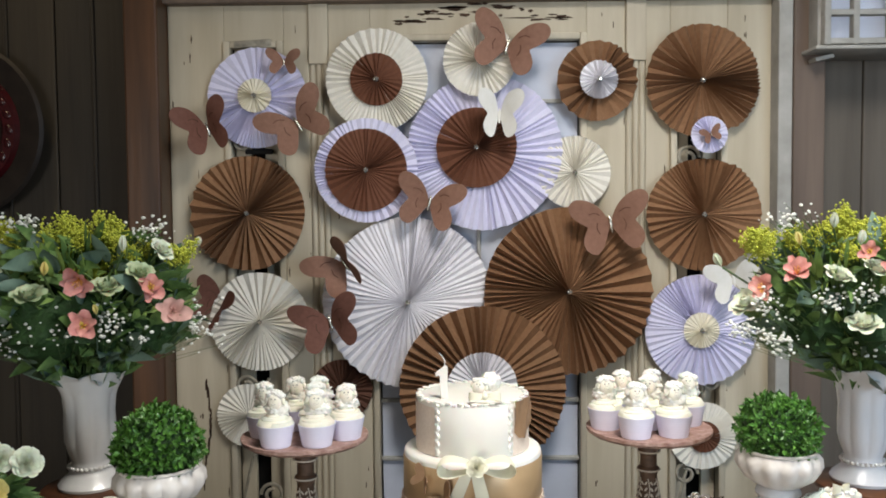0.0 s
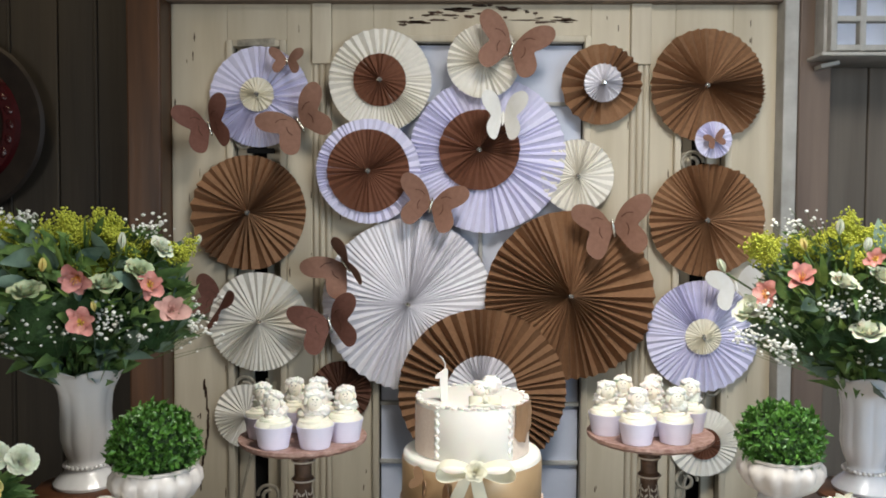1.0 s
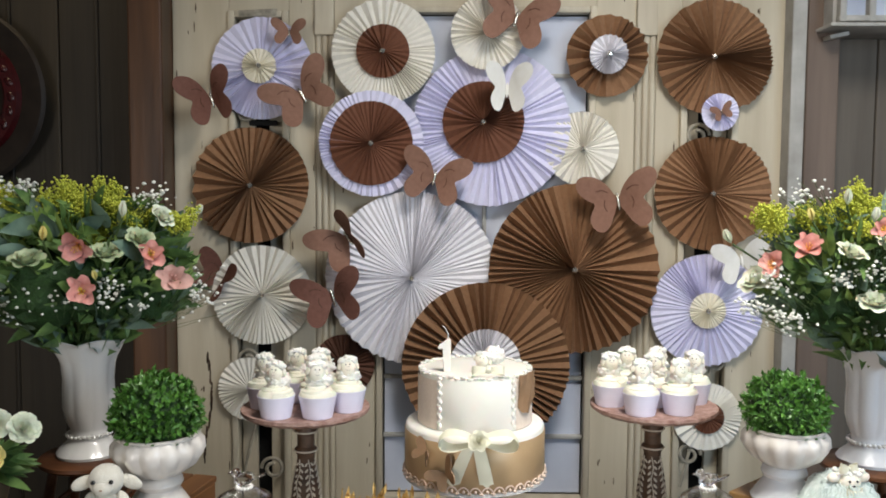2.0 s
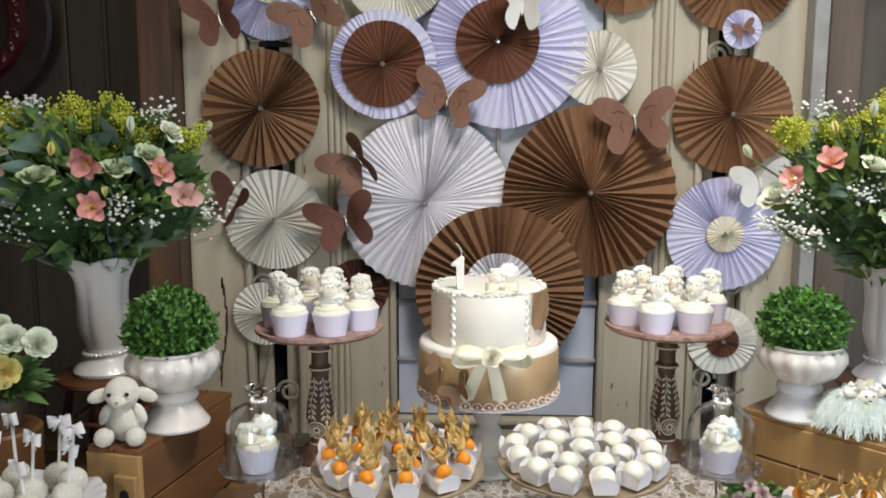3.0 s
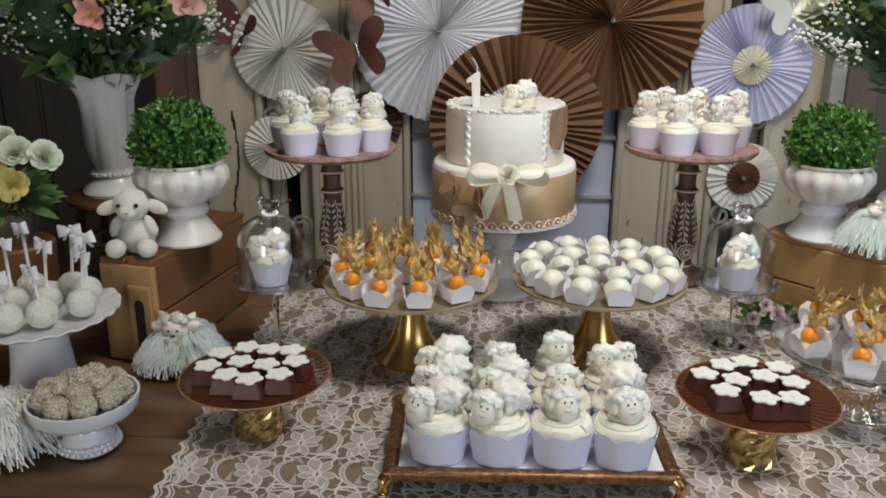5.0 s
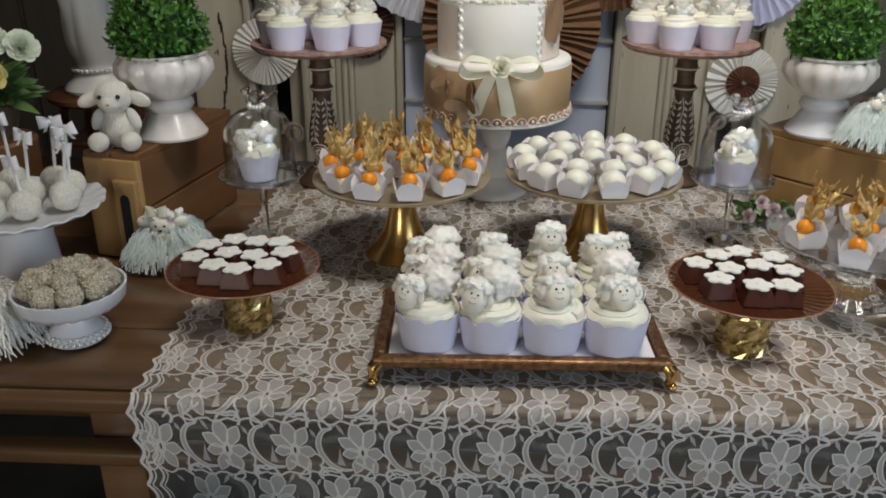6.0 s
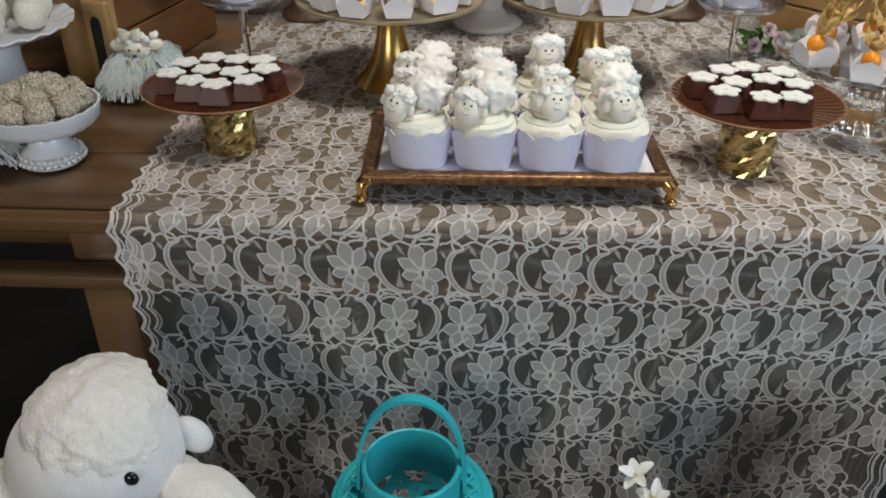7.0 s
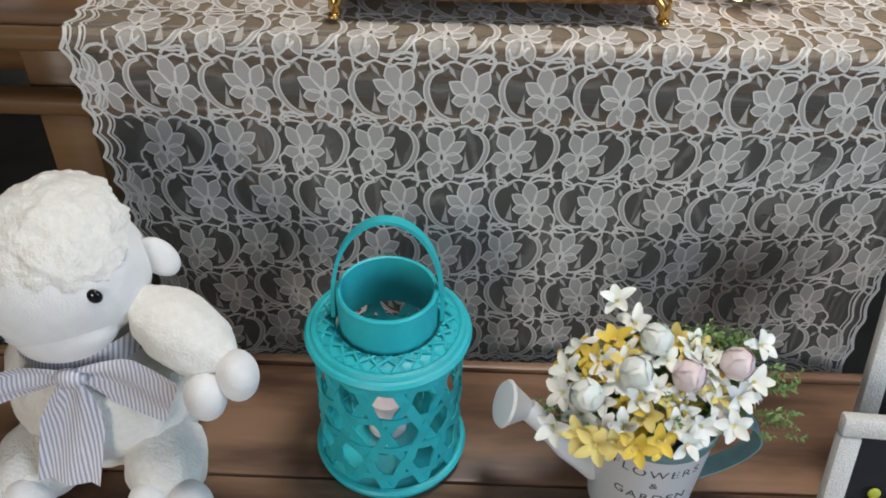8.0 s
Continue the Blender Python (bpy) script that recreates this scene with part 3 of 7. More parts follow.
fl = random.Random(5)
bm = bmesh.new()
for i in range(46):
    u = fl.uniform(0, 1)
    flake(bm, 0.03 + 0.5 * u, 2.062 + 0.045 * fl.random() * (1 - abs(u - 0.5)) + 0.03 * (1 - abs(u - 0.5) * 2), fl.uniform(0.015, 0.09), fl.uniform(0.004, 0.012), WALL - 0.0005, i)
part("bare_patches", bm, BARE, doors, "dark bare wood where the paint has flaked", smooth=False)
bm = bmesh.new()
for i in range(40):
    t = i / 40
    flake(bm, -0.572 + 0.012 * math.sin(t * 5) + fl.uniform(-0.003, 0.003), 0.98 - 0.33 * t, fl.uniform(0.004, 0.011), fl.uniform(0.012, 0.05), WALL - 0.0005, 100 + i)
for i in range(90):
    xx = fl.choice((-0.635, -0.60, -0.50, -0.30, -0.17, -0.13, -0.09, 0.62, 0.66, 0.70, 0.80, 0.84, 1.02, 1.08, -0.26)) + fl.uniform(-0.02, 0.02)
    flake(bm, xx, fl.uniform(0.5, 2.1), fl.uniform(0.002, 0.006), fl.uniform(0.008, 0.045), WALL - 0.0005, 200 + i)
part("bare_patches", bm, BARE, doors, "dark cracks in the old paint", smooth=False)


def scroll(x, z, r, turn):
    pts = []
    for i in range(34):
        a = i / 33 * 2.6 * math.pi
        k = r * (1 - 0.62 * i / 33)
        pts.append((x + turn * k * math.cos(a), WALL - 0.012, z + k * math.sin(a)))
    part("iron_scroll", tube(pts, 0.0055, 8), IRON, doors, "cream painted iron scroll")


for x, z, r, turn in ((-0.445, 0.975, 0.034, 1), (-0.37, 0.64, 0.036, -1), (-0.44, 1.72, 0.034, 1), (0.895, 1.66, 0.036, 1), (0.965, 0.985, 0.036, -1), (0.895, 0.70, 0.036, 1)):
    scroll(x, z, r, turn)
part("iron_plate", box(0.115, 0.014, 0.022, (-0.405, WALL - 0.010, 2.012), (0, -3, 0), bevel=0.004), IRON, doors, "flat painted iron hinge plate")
part("iron_plate", box(0.085, 0.012, 0.016, (-0.392, WALL - 0.009, 1.690), bevel=0.004), BLACK, doors, "dark iron hinge plate")
for x in (-0.405, 0.93):
    part("iron_rod", tube([(x - 0.06, WALL - 0.012, 0.60), (x, WALL - 0.012, 0.85), (x + 0.03, WALL - 0.012, 1.0)], 0.0045, 8), IRON, doors)

# the little shuttered window that hangs at the east side
win = tagged(new("window_1"), "small old white window box with four panes", kind="structure")
WX, WY, WZ = 1.385, 2.40, 2.10
for dx in (-0.135, -0.055, 0.045, 0.145):
    part("window_frame", box(0.018 if dx else 0.014, 0.03, 0.27, (WX + dx, WY, WZ), bevel=0.003), GREYWOOD, win)
for dz in (-0.125, -0.045, 0.040, 0.125):
    part("window_frame", box(0.30, 0.028, 0.016, (WX + 0.005, WY, WZ + dz), bevel=0.003), GREYWOOD, win)
part("pane", box(0.27, 0.004, 0.25, (WX + 0.005, WY + 0.012, WZ)), GLASS, win)
part("window_box", box(0.30, 0.16, 0.012, (WX + 0.005, WY + 0.09, WZ + 0.14), bm=box(0.012, 0.16, 0.27, (WX + 0.16, WY + 0.09, WZ), bm=box(0.012, 0.16, 0.27, (WX - 0.148, WY + 0.09, WZ)))), GREYWOOD, win, smooth=False)
# pale board added behind the glass; puts the panes' pale reflection into colour
part("back_board", box(0.30, 0.01, 0.27, (WX + 0.005, WY + 0.165, WZ)), PALEBLUE, win)
part("window_sill", box(0.36, 0.20, 0.011, (WX + 0.005, WY + 0.07, WZ - 0.145), bevel=0.004), GREYWOOD, win)
part("shutter", box(0.13, 0.018, 0.26, (WX + 0.22, WY - 0.02, WZ), (0, 0, -35), bevel=0.003), GREYWOOD, win)
part("bracket", box(0.055, 0.05, 0.012, (WX - 0.13, WY + 0.04, WZ - 0.166), (0, -12, 0), bevel=0.003), GREYWOOD, win)

# the round lacquered piece on the dark boards
disc = thing("wall_plate", pose(-1.318, 2.57, 1.765, 90, 0, 0), "large dark red lacquered round plate hung on planks", "plate")
part("rim", lathe([(0.0, 0.0), (0.20, 0.0), (0.265, 0.035), (0.272, 0.05), (0.262, 0.058), (0.225, 0.05), (0.195, 0.042)], 64), DARKRIM, disc)
part("band", lathe([(0.196, 0.043), (0.185, 0.056), (0.15, 0.056), (0.138, 0.043)], 64), REDDISC, disc, "dark red carved band")
part("centre", lathe([(0.139, 0.044), (0.10, 0.03), (0.05, 0.028), (0.0, 0.03)], 48), DARKRIM, disc)
for i in range(24):
    a = 2 * math.pi * i / 24
    part("ornament", ball(0.011, (0.167 * math.cos(a), 0.167 * math.sin(a), 0.055), 2, (1, 1.6, 0.35), (0, 0, math.degrees(a) + 30)), REDDISC, disc)

# ---- table and bench ----
table = thing("table", at(0.25, 1.32, 0), "long dark brown wooden table with a rounded edge", "table")
ys = [0.0, 0.145, 0.31, 0.46, 0.62, 0.78, 0.91]
for a, b in zip(ys, ys[1:]):
    part("plank", box(3.0, b - a - 0.0016, 0.028, (0, a + (b - a) / 2 - 0.430, TABLE - 0.014), bevel=0.003), TABLEWOOD, table)
part("edge_moulding", box(3.02, 0.02, 0.026, (0, -0.4385, TABLE - 0.0155), bevel=0.009, seg=3), TABLEWOOD, table)
part("apron", box(2.7, 0.024, 0.075, (0, -0.335, TABLE - 0.066), bevel=0.003), TABLEWOOD, table)
part("lower_rail", box(2.74, 0.035, 0.024, (0, -0.42, 0.679), bevel=0.008, seg=3), TABLEWOOD, table)
for lx in (-0.495, 1.1):
    for ly in (-0.37, 0.40):
        part("leg", box(0.062, 0.062, 0.74, (lx, ly, 0.37), bevel=0.006), TABLEWOOD, table)
bench = thing("bench", at(0.2, 0.545, 0), "low brown wooden bench standing before the table", "bench")
for a, b in ((-0.28, -0.10), (-0.10, 0.09), (0.09, 0.262)):
    part("plank", box(2.2, b - a - 0.002, 0.03, (0, (a + b) / 2, BENCH - 0.015), bevel=0.004), BENCHWOOD, bench)
part("edge_strip", box(2.2, 0.014, 0.045, (0, 0.27, BENCH - 0.018), bevel=0.004), BENCHWOOD, bench)
for lx in (-0.95, 0.95):
    for ly in (-0.22, 0.2):
        part("leg", box(0.06, 0.06, BENCH - 0.03, (lx, ly, BENCH / 2 - 0.015), bevel=0.006), BENCHWOOD, bench)

# ---- folded paper rosettes on the doors ----
def fan(R, n, amp, seed, ragged=0.0, y=0.0, start=0.0, sweep=1.0):
    """A pleated paper disc in x, z that faces -y; the pleats are wider on one side."""
    r = random.Random(seed)
    ph, k = r.uniform(0, 6.28), r.uniform(0.2, 0.5)
    steps = [(1 + k * math.sin(2 * math.pi * i / n + ph)) * r.uniform(0.55, 1.45) for i in range(n)]
    total = sum(steps)
    bm = bmesh.new()
    spokes = []
    a = start
    edge = 0.0
    for i in range(n):
        w = steps[i] / total * 2 * math.pi * sweep
        if i % 9 == 0:
            edge = r.uniform(-ragged, ragged)
        for j in (0, 1):
            ang = a + w * (0.5 * j + (r.uniform(-0.06, 0.06)))
            h = -amp if j == 0 else amp
            h *= r.uniform(0.8, 1.2) * (0.78 + 0.42 * math.sin(2 * math.pi * i / n * 2 + ph * 1.7))
            Re = R * (1 + edge + r.uniform(-0.3, 0.3) * ragged - (0.006 if j else 0))
            c, s = math.cos(ang), math.sin(ang)
            spokes.append([bm.verts.new((c * q, y + h * f - 0.004 * (1 - q / R), s * q)) for q, f in ((R * 0.015, 0.5), (R * 0.3, 0.9), (R * 0.65, 1.0), (Re, 1.0))])
        a += w
    m = len(spokes)
    for i in range(m if sweep == 1.0 else m - 1):
        p, q = spokes[i], spokes[(i + 1) % m]
        for j in range(3):
            bm.faces.new((p[j], p[j + 1], q[j + 1], q[j]))
    return bm


NAMES = {"k": ("kraft brown", KRAFT), "b": ("brown", BROWN), "d": ("dark brown", DARKBROWN), "i": ("ivory", IVORY), "w": ("white", WHITEPAPER),
         "l": ("lilac-white", LILAC), "c": ("cream", CREAMPAPER)}


def rosette(x, z, R, col, n, depth, seed, inner=None, dx=0.0, dz=0.0, ragged=0.01, gem=True):
    """A rosette glued flat on the doors; inner: radius, colour and pleats of the smaller one on it."""
    tone = NAMES[col][0]
    label = f"large {tone} folded paper rosette on the door" if R > 0.2 else f"{tone} folded paper rosette on the door"
    if inner:
        label = f"{tone} folded paper rosette with a {NAMES[inner[1]][0]} middle"
    t = thing("paper_rosette", at(x, WALL - depth, z), label, "paper rosette", "rosettes on the doors")
    n = n if col in "kbd" else int(n * 1.25)
    amp = min(0.0125, 0.40 * 2 * math.pi * R / n) * (1.15 if col in "kbd" else 0.74)
    part("pleated_disc", fan(R, n, amp, seed, ragged), NAMES[col][1], t, smooth=False)
    top = -amp
    if inner:
        part("inner_disc", fan(inner[0], inner[2], amp * 0.75, seed + 50, 0.012, y=-amp * 1.9), NAMES[inner[1]][1], t, NAMES[inner[1]][0] + " pleated middle", smooth=False).location = (dx, 0, dz)
        top = -amp * 2.7
    if gem:
        part("gem", ball(0.0088, (dx, top - 0.003, dz), 1, (1, 0.7, 1)), GEM, t, "small sparkling stone", smooth=False)
    return t


rosette(-0.391, 1.848, 0.150, "l", 34, 0.028, 1, (0.051, "c", 26), -0.005, 0.006)
rosette(-0.031, 1.896, 0.152, "i", 44, 0.045, 2, (0.078, "b", 28))
rosette(0.287, 1.680, 0.231, "l", 52, 0.030, 3, (0.120, "b", 36), -0.024, 0.013)
rosette(0.273, 1.950, 0.108, "i", 26, 0.058, 4, ragged=0.02, gem=False)
rosette(0.623, 1.888, 0.118, "k", 22, 0.030, 5, (0.056, "w", 30), ragged=0.02)
rosette(0.931, 1.885, 0.168, "k", 46, 0.030, 6, ragged=0.03)
rosette(0.945, 1.723, 0.054, "l", 22, 0.062, 7, gem=False)
rosette(-0.064, 1.628, 0.153, "l", 46, 0.058, 8, (0.122, "b", 40))
rosette(0.557, 1.618, 0.109, "i", 28, 0.026, 9, ragged=0.02)
rosette(-0.426, 1.504, 0.174, "k", 40, 0.030, 10, ragged=0.015)
rosette(0.939, 1.489, 0.170, "k", 50, 0.028, 11, ragged=0.025)
rosette(0.055, 1.233, 0.256, "w", 56, 0.046, 12)
rosette(0.533, 1.264, 0.250, "k", 54, 0.066, 13, ragged=0.012)
rosette(-0.395, 1.176, 0.151, "i", 36, 0.028, 14)
rosette(0.275, 0.980, 0.245, "k", 56, 0.094, 15, (0.103, "w", 34), 0.0, 0.012, gem=False)
rosette(0.932, 1.143, 0.167, "l", 44, 0.030, 16, (0.054, "c", 30))
rosette(-0.150, 0.965, 0.093, "d", 34, 0.024, 17)
rosette(-0.435, 0.888, 0.098, "i", 30, 0.024, 18)
rosette(0.944, 0.819, 0.103, "i", 30, 0.024, 19, (0.048, "b", 26))

# ---- card butterflies ----
WING = [(0.02, 0.06), (0.14, 0.34), (0.36, 0.64), (0.66, 0.87), (0.98, 0.95), (1.15, 0.84), (1.18, 0.62), (1.08, 0.38), (0.90, 0.18), (0.74, 0.03), (0.82, -0.14), (0.92, -0.38), (0.90, -0.64), (0.76, -0.82), (0.55, -0.84), (0.36, -0.66), (0.18, -0.36), (0.04, -0.10)]
CREASES = (((0.30, 0.34), (0.48, 0.44), (0.66, 0.42)), ((0.42, 0.12), (0.46, -0.06), (0.40, -0.24)))


def wing_curl(q, z):
    return -0.16 * math.sin(q * 2.2) + 0.05 * math.cos(z * 2.6)


def wing(side, size):
    bm = bmesh.new()
    loops = [[(1.08 * a, 0.96 * b) for a, b in smooth_loop(WING, 4)]]
    edges = []
    for loop in loops:
        vs = [bm.verts.new((side * x * size, 0, z * size)) for x, z in loop]
        edges += [bm.edges.new((vs[i], vs[(i + 1) % len(vs)])) for i in range(len(vs))]
    bmesh.ops.triangle_fill(bm, use_beauty=True, use_dissolve=False, edges=edges)
    bmesh.ops.subdivide_edges(bm, edges=list(bm.edges), cuts=1)
    for v in bm.verts:
        v.co.y = wing_curl(abs(v.co.x) / size, v.co.z / size) * size
    ext = bmesh.ops.extrude_face_region(bm, geom=list(bm.faces))
    for g in ext["geom"]:
        if isinstance(g, bmesh.types.BMVert):
            g.co.y -= 0.0012
    return bm


def butterfly(x, z, size, spin, depth, mat, foldl, foldr, tone, cut=True, yaw=0.0):
    b = thing("paper_butterfly", pose(x, WALL - depth, z, 0, 0, yaw) @ pose(0, 0, 0, 0, spin, 0), f"{tone} card butterfly with raised wings on the door", "paper butterfly", "butterflies on the doors")
    size *= 0.88
    for side, fold in ((-1, foldl), (1, foldr)):
        w = part("wing", wing(side, size), mat, b)
        w.matrix_local = pose(0, 0, 0, 0, 0, -side * fold * 0.9)
        # cuts stay closed; dark tubes put their shade onto the card
        for line in CREASES if cut else ():
            pts = [(side * 1.08 * x * size, wing_curl(1.08 * x, 0.96 * z) * size - 0.0014, 0.96 * z * size) for x, z in smooth_loop(line, 4, False)]
            part("cut_line", tube(pts, size * 0.013, 5), DARKBROWN, w, "dark tube standing in for a cut's shade")
    part("body", ball(size * 0.07, (0, -0.004, 0), 2, (0.8, 0.8, 4.2)), GLITTER if mat is not WHITECARD else mat, b, "glittering body")


WHITECARD = M("white_card", (0.80, 0.79, 0.76), (0.76, 0.75, 0.70), 60, 0.7, spec=0.25)
butterfly(-0.300, 1.945, 0.048, 2, 0.070, BFLY, 14, 18, "small brown", cut=False)
butterfly(-0.530, 1.752, 0.098, -18, 0.060, BFLYDARK, 50, 40, "brown")
butterfly(-0.262, 1.765, 0.100, -32, 0.070, BFLY, 16, 12, "brown")
butterfly(0.352, 1.980, 0.104, 16, 0.085, BFLY, 16, 20, "large brown")
butterfly(0.330, 1.782, 0.090, 2, 0.072, WHITECARD, 52, 52, "white", cut=False)
butterfly(0.122, 1.528, 0.096, 14, 0.075, BFLY, 18, 20, "brown")
butterfly(0.651, 1.464, 0.108, -10, 0.095, BFLY, 14, 26, "brown")
butterfly(-0.128, 1.352, 0.102, -36, 0.080, BFLY, 10, 70, "brown")
butterfly(-0.172, 1.178, 0.102, -15, 0.085, BFLYDARK, 12, 30, "dark brown")
butterfly(1.014, 1.295, 0.080, -12, 0.075, WHITECARD, 12, 40, "white", cut=False)
butterfly(0.945, 1.722, 0.030, -20, 0.076, BFLY, 12, 12, "tiny brown", cut=False)
butterfly(-0.520, 1.225, 0.090, 30, 0.014, BFLYDARK, 30, 66, "dark brown")

# ---- cake on its stand ----
CX, CY = 0.231, 1.62
stand = thing("cake_stand", at(CX, CY, TABLE + 0.002), "white ceramic pedestal cake stand with a turned stem", "cake stand")
part("plate", lathe([(0.0, 0.150), (0.10, 0.152), (0.132, 0.156), (0.138, 0.160), (0.136, 0.164), (0.10, 0.163), (0.0, 0.163)], 56), CERAMIC, stand)
part("stem", lathe([(0.063, 0.0), (0.064, 0.006), (0.055, 0.014), (0.036, 0.020), (0.026, 0.034), (0.030, 0.060), (0.026, 0.082), (0.019, 0.090), (0.027, 0.104), (0.030, 0.122), (0.026, 0.138), (0.034, 0.151), (0.0, 0.151)], 40), CERAMIC, stand)
cake = thing("birthday_cake", at(CX, CY, TABLE + 0.1655), "two-tier white and gold fondant cake with a bow", "cake")


def tier(r, z0, z1):
    return lathe([(0.0, z0), (r - 0.002, z0), (r, z0 + 0.003), (r, z1 - 0.006), (r - 0.002, z1 - 0.002), (r - 0.006, z1), (r * 0.5, z1 + 0.001), (0.0, z1 + 0.001)], 64)


R1, R2, H1, H2 = 0.135, 0.108, 0.103, 0.205
part("lower_tier", tier(R1 - 0.001, 0.0, H1), FONDANT, cake)
part("gold_band", lathe([(R1 - 0.0005, 0.003), (R1 + 0.001, 0.005), (R1 + 0.001, H1 - 0.014), (R1 - 0.0005, H1 - 0.012)], 64), GOLDFOND, cake, "pearly gold band")
part("upper_tier", tier(R2, H1, H2), FONDANT, cake)
bm = bmesh.new()
for i in range(40):
    a0 = 2 * math.pi * i / 40
    arch = []
    for k in range(9):
        q = math.pi * k / 8
        arch.append(((R1 + 0.0025) * math.cos(a0 - 0.075 * math.cos(q)), (R1 + 0.0025) * math.sin(a0 - 0.075 * math.cos(q)), 0.002 + 0.0125 * math.sin(q)))
    tube(arch, 0.0016, 5, bm=bm)
    ball(0.0032, ((R1 + 0.003) * math.cos(a0), (R1 + 0.003) * math.sin(a0), 0.0065), 1, (1, 1, 1.3), bm=bm)
    ball(0.0042, ((R1 + 0.002) * math.cos(a0 + 0.078), (R1 + 0.002) * math.sin(a0 + 0.078), 0.003), 1, (1.2, 1.2, 0.7), bm=bm)
part("lace_border", bm, ROSELACE, cake, "pale pink sugar lace border")
bm = bmesh.new()
for i in range(56):
    a = 2 * math.pi * i / 56
    ball(0.005, ((R2 - 0.003) * math.cos(a), (R2 - 0.003) * math.sin(a), H2 + 0.001 + 0.002 * math.sin(i * 2.7)), 1, (1.3, 1, 0.7), bm=bm)
part("crown_border", bm, SUGAR, cake, "ruffled sugar edge")
# piped beads down the sides of the upper tier
for a0 in (-128, -50):
    pts, rad = [], []
    for i in range(53):
        a = radians(a0 + 1.0 * math.sin(i * 0.75))
        pts.append((R2 * math.cos(a), R2 * math.sin(a), H1 + 0.006 + i * 0.0018))
        rad.append(0.0030 + 0.0016 * abs(math.sin(i * 0.75)))
    part("piped_strip", tube(pts, rad, 8), SUGAR, cake, "ivory piped sugar strip")


def on_side(r, deg, z):
    a = radians(deg)
    return Vector((r * math.cos(a), r * math.sin(a), z))


def patch(r, deg0, deg1, z0, z1, bm=None, bow=0.0, thick=0.002, n=10):
    """A strip that lies on the round side."""
    outer, inner = [], []
    for i in range(n + 1):
        t = i / n
        d = deg0 + (deg1 - deg0) * t
        rr = r + bow * math.sin(math.pi * t)
        outer.append([on_side(rr + thick, d, z0), on_side(rr + thick, d, z1)])
    return sheet(outer, bm)


# gold shapes on the sides
part("beige_panel", patch(R2 + 0.0008, -48, 20, H1 + 0.002, H2 - 0.008), PINKLACE, cake, "pale beige sugar panel")
part("beige_panel", patch(R2 + 0.0008, -200, -130, H1 + 0.002, H2 - 0.008), PINKLACE, cake, "pale beige sugar panel")
drape = [[on_side(R2 + 0.0055 + 0.0025 * math.sin(i * 1.3 + k), -46 + 5.2 * i, H2 + 0.002 - k * (0.010 + 0.0052 * math.sin(0.35 + 0.42 * i)) - 0.003 * math.sin(i * 2.1) * k / 5) for k in range(6)] for i in range(9)]
part("tan_drape", sheet(drape), TANFOND, cake, "tan sugar drape hanging from the edge")
for deg, z, s, spin in ((-130, 0.070, 0.023, 30), (-112, 0.038, 0.029, -35)):
    bm = bmesh.new()
    for side in (-1, 1):
        loop = [(side * x * s, q * s) for x, q in smooth_loop(WING, 2)]
        slab(loop if side > 0 else loop[::-1], 0.002, bm, pose(0, -0.004, 0, 0, spin, -side * 38))
    ob = part("sugar_butterfly", bm, TANFOND, cake, "tan sugar butterfly", smooth=False)
    ob.matrix_local = Matrix.Translation(on_side(R1 + 0.003, deg, z)) @ pose(0, 0, 0, 0, 0, deg + 90)


def loop_ribbon(side, m, size, width, bm):
    """One loop of a bow."""
    rows = []
    for i in range(17):
        t = i / 16 * 2 * math.pi
        x = side * size * (1 - math.cos(t)) / 2
        y = -0.30 * size * math.sin(t) - 0.12 * size
        w = width * (0.45 + 0.55 * (1 - math.cos(t)) / 2)
        rows.append([m @ Vector((x, y, -w / 2 - 0.04 * x * side)), m @ Vector((x, y - 0.001, w / 2 - 0.04 * x * side))])
    sheet(rows, bm)
    return bm


def open_loop(side, size, high, deep):
    """A puffed bow loop, open to the front."""
    rows = []
    for i in range(25):
        t = i / 24 * 2 * math.pi
        x, z = side * size * (1 - math.cos(t)) / 2, high * math.sin(t) * (0.35 + 0.65 * (1 - math.cos(t)) / 2)
        k = (1 - math.cos(t)) / 2
        rows.append([Vector((x * f, -deep * g * (0.35 + 0.65 * k) + 0.004 * k, z * f + 0.05 * size * k)) for f, g in ((0.90, 0.0), (0.97, 0.35), (1.0, 0.7), (0.99, 1.0))])
    return welded(sheet(rows))


bow_at = Matrix.Translation((0.004, -R1 - 0.004, H1 + 0.003)) @ pose(0, 0, 0, 14, 0, 0)
for side in (-1, 1):
    ob = part("bow_loop", open_loop(side, 0.071, 0.023, 0.034), CREAMRIB, cake, "puffed cream sugar bow loop")
    ob.matrix_local = bow_at
part("bow_rose", rose((0.004, -R1 - 0.022, H1 + 0.000), (0.05, -0.8, 0.6), 0.021, random.Random(6), 4), CREAMRIB, cake, "cream sugar rose on the bow")
for d0, d1 in ((-95, -110), (-88, -80)):
    rows = []
    for i in range(9):
        t = i / 8
        d = d0 + (d1 - d0) * t
        z = H1 - 0.012 - 0.086 * t
        w = 4.3 + 1.5 * t
        rows.append([on_side(R1 + 0.004 + 0.004 * math.sin(t * 5), d - w, z - (0.004 if i == 8 else 0)), on_side(R1 + 0.005 + 0.004 * math.sin(t * 5), d, z + (0.008 if i == 8 else 0)), on_side(R1 + 0.004 + 0.004 * math.sin(t * 5), d + w, z - (0.004 if i == 8 else 0))])
    part("bow_tail", sheet(rows), CREAMRIB, cake, "cream sugar bow tail")
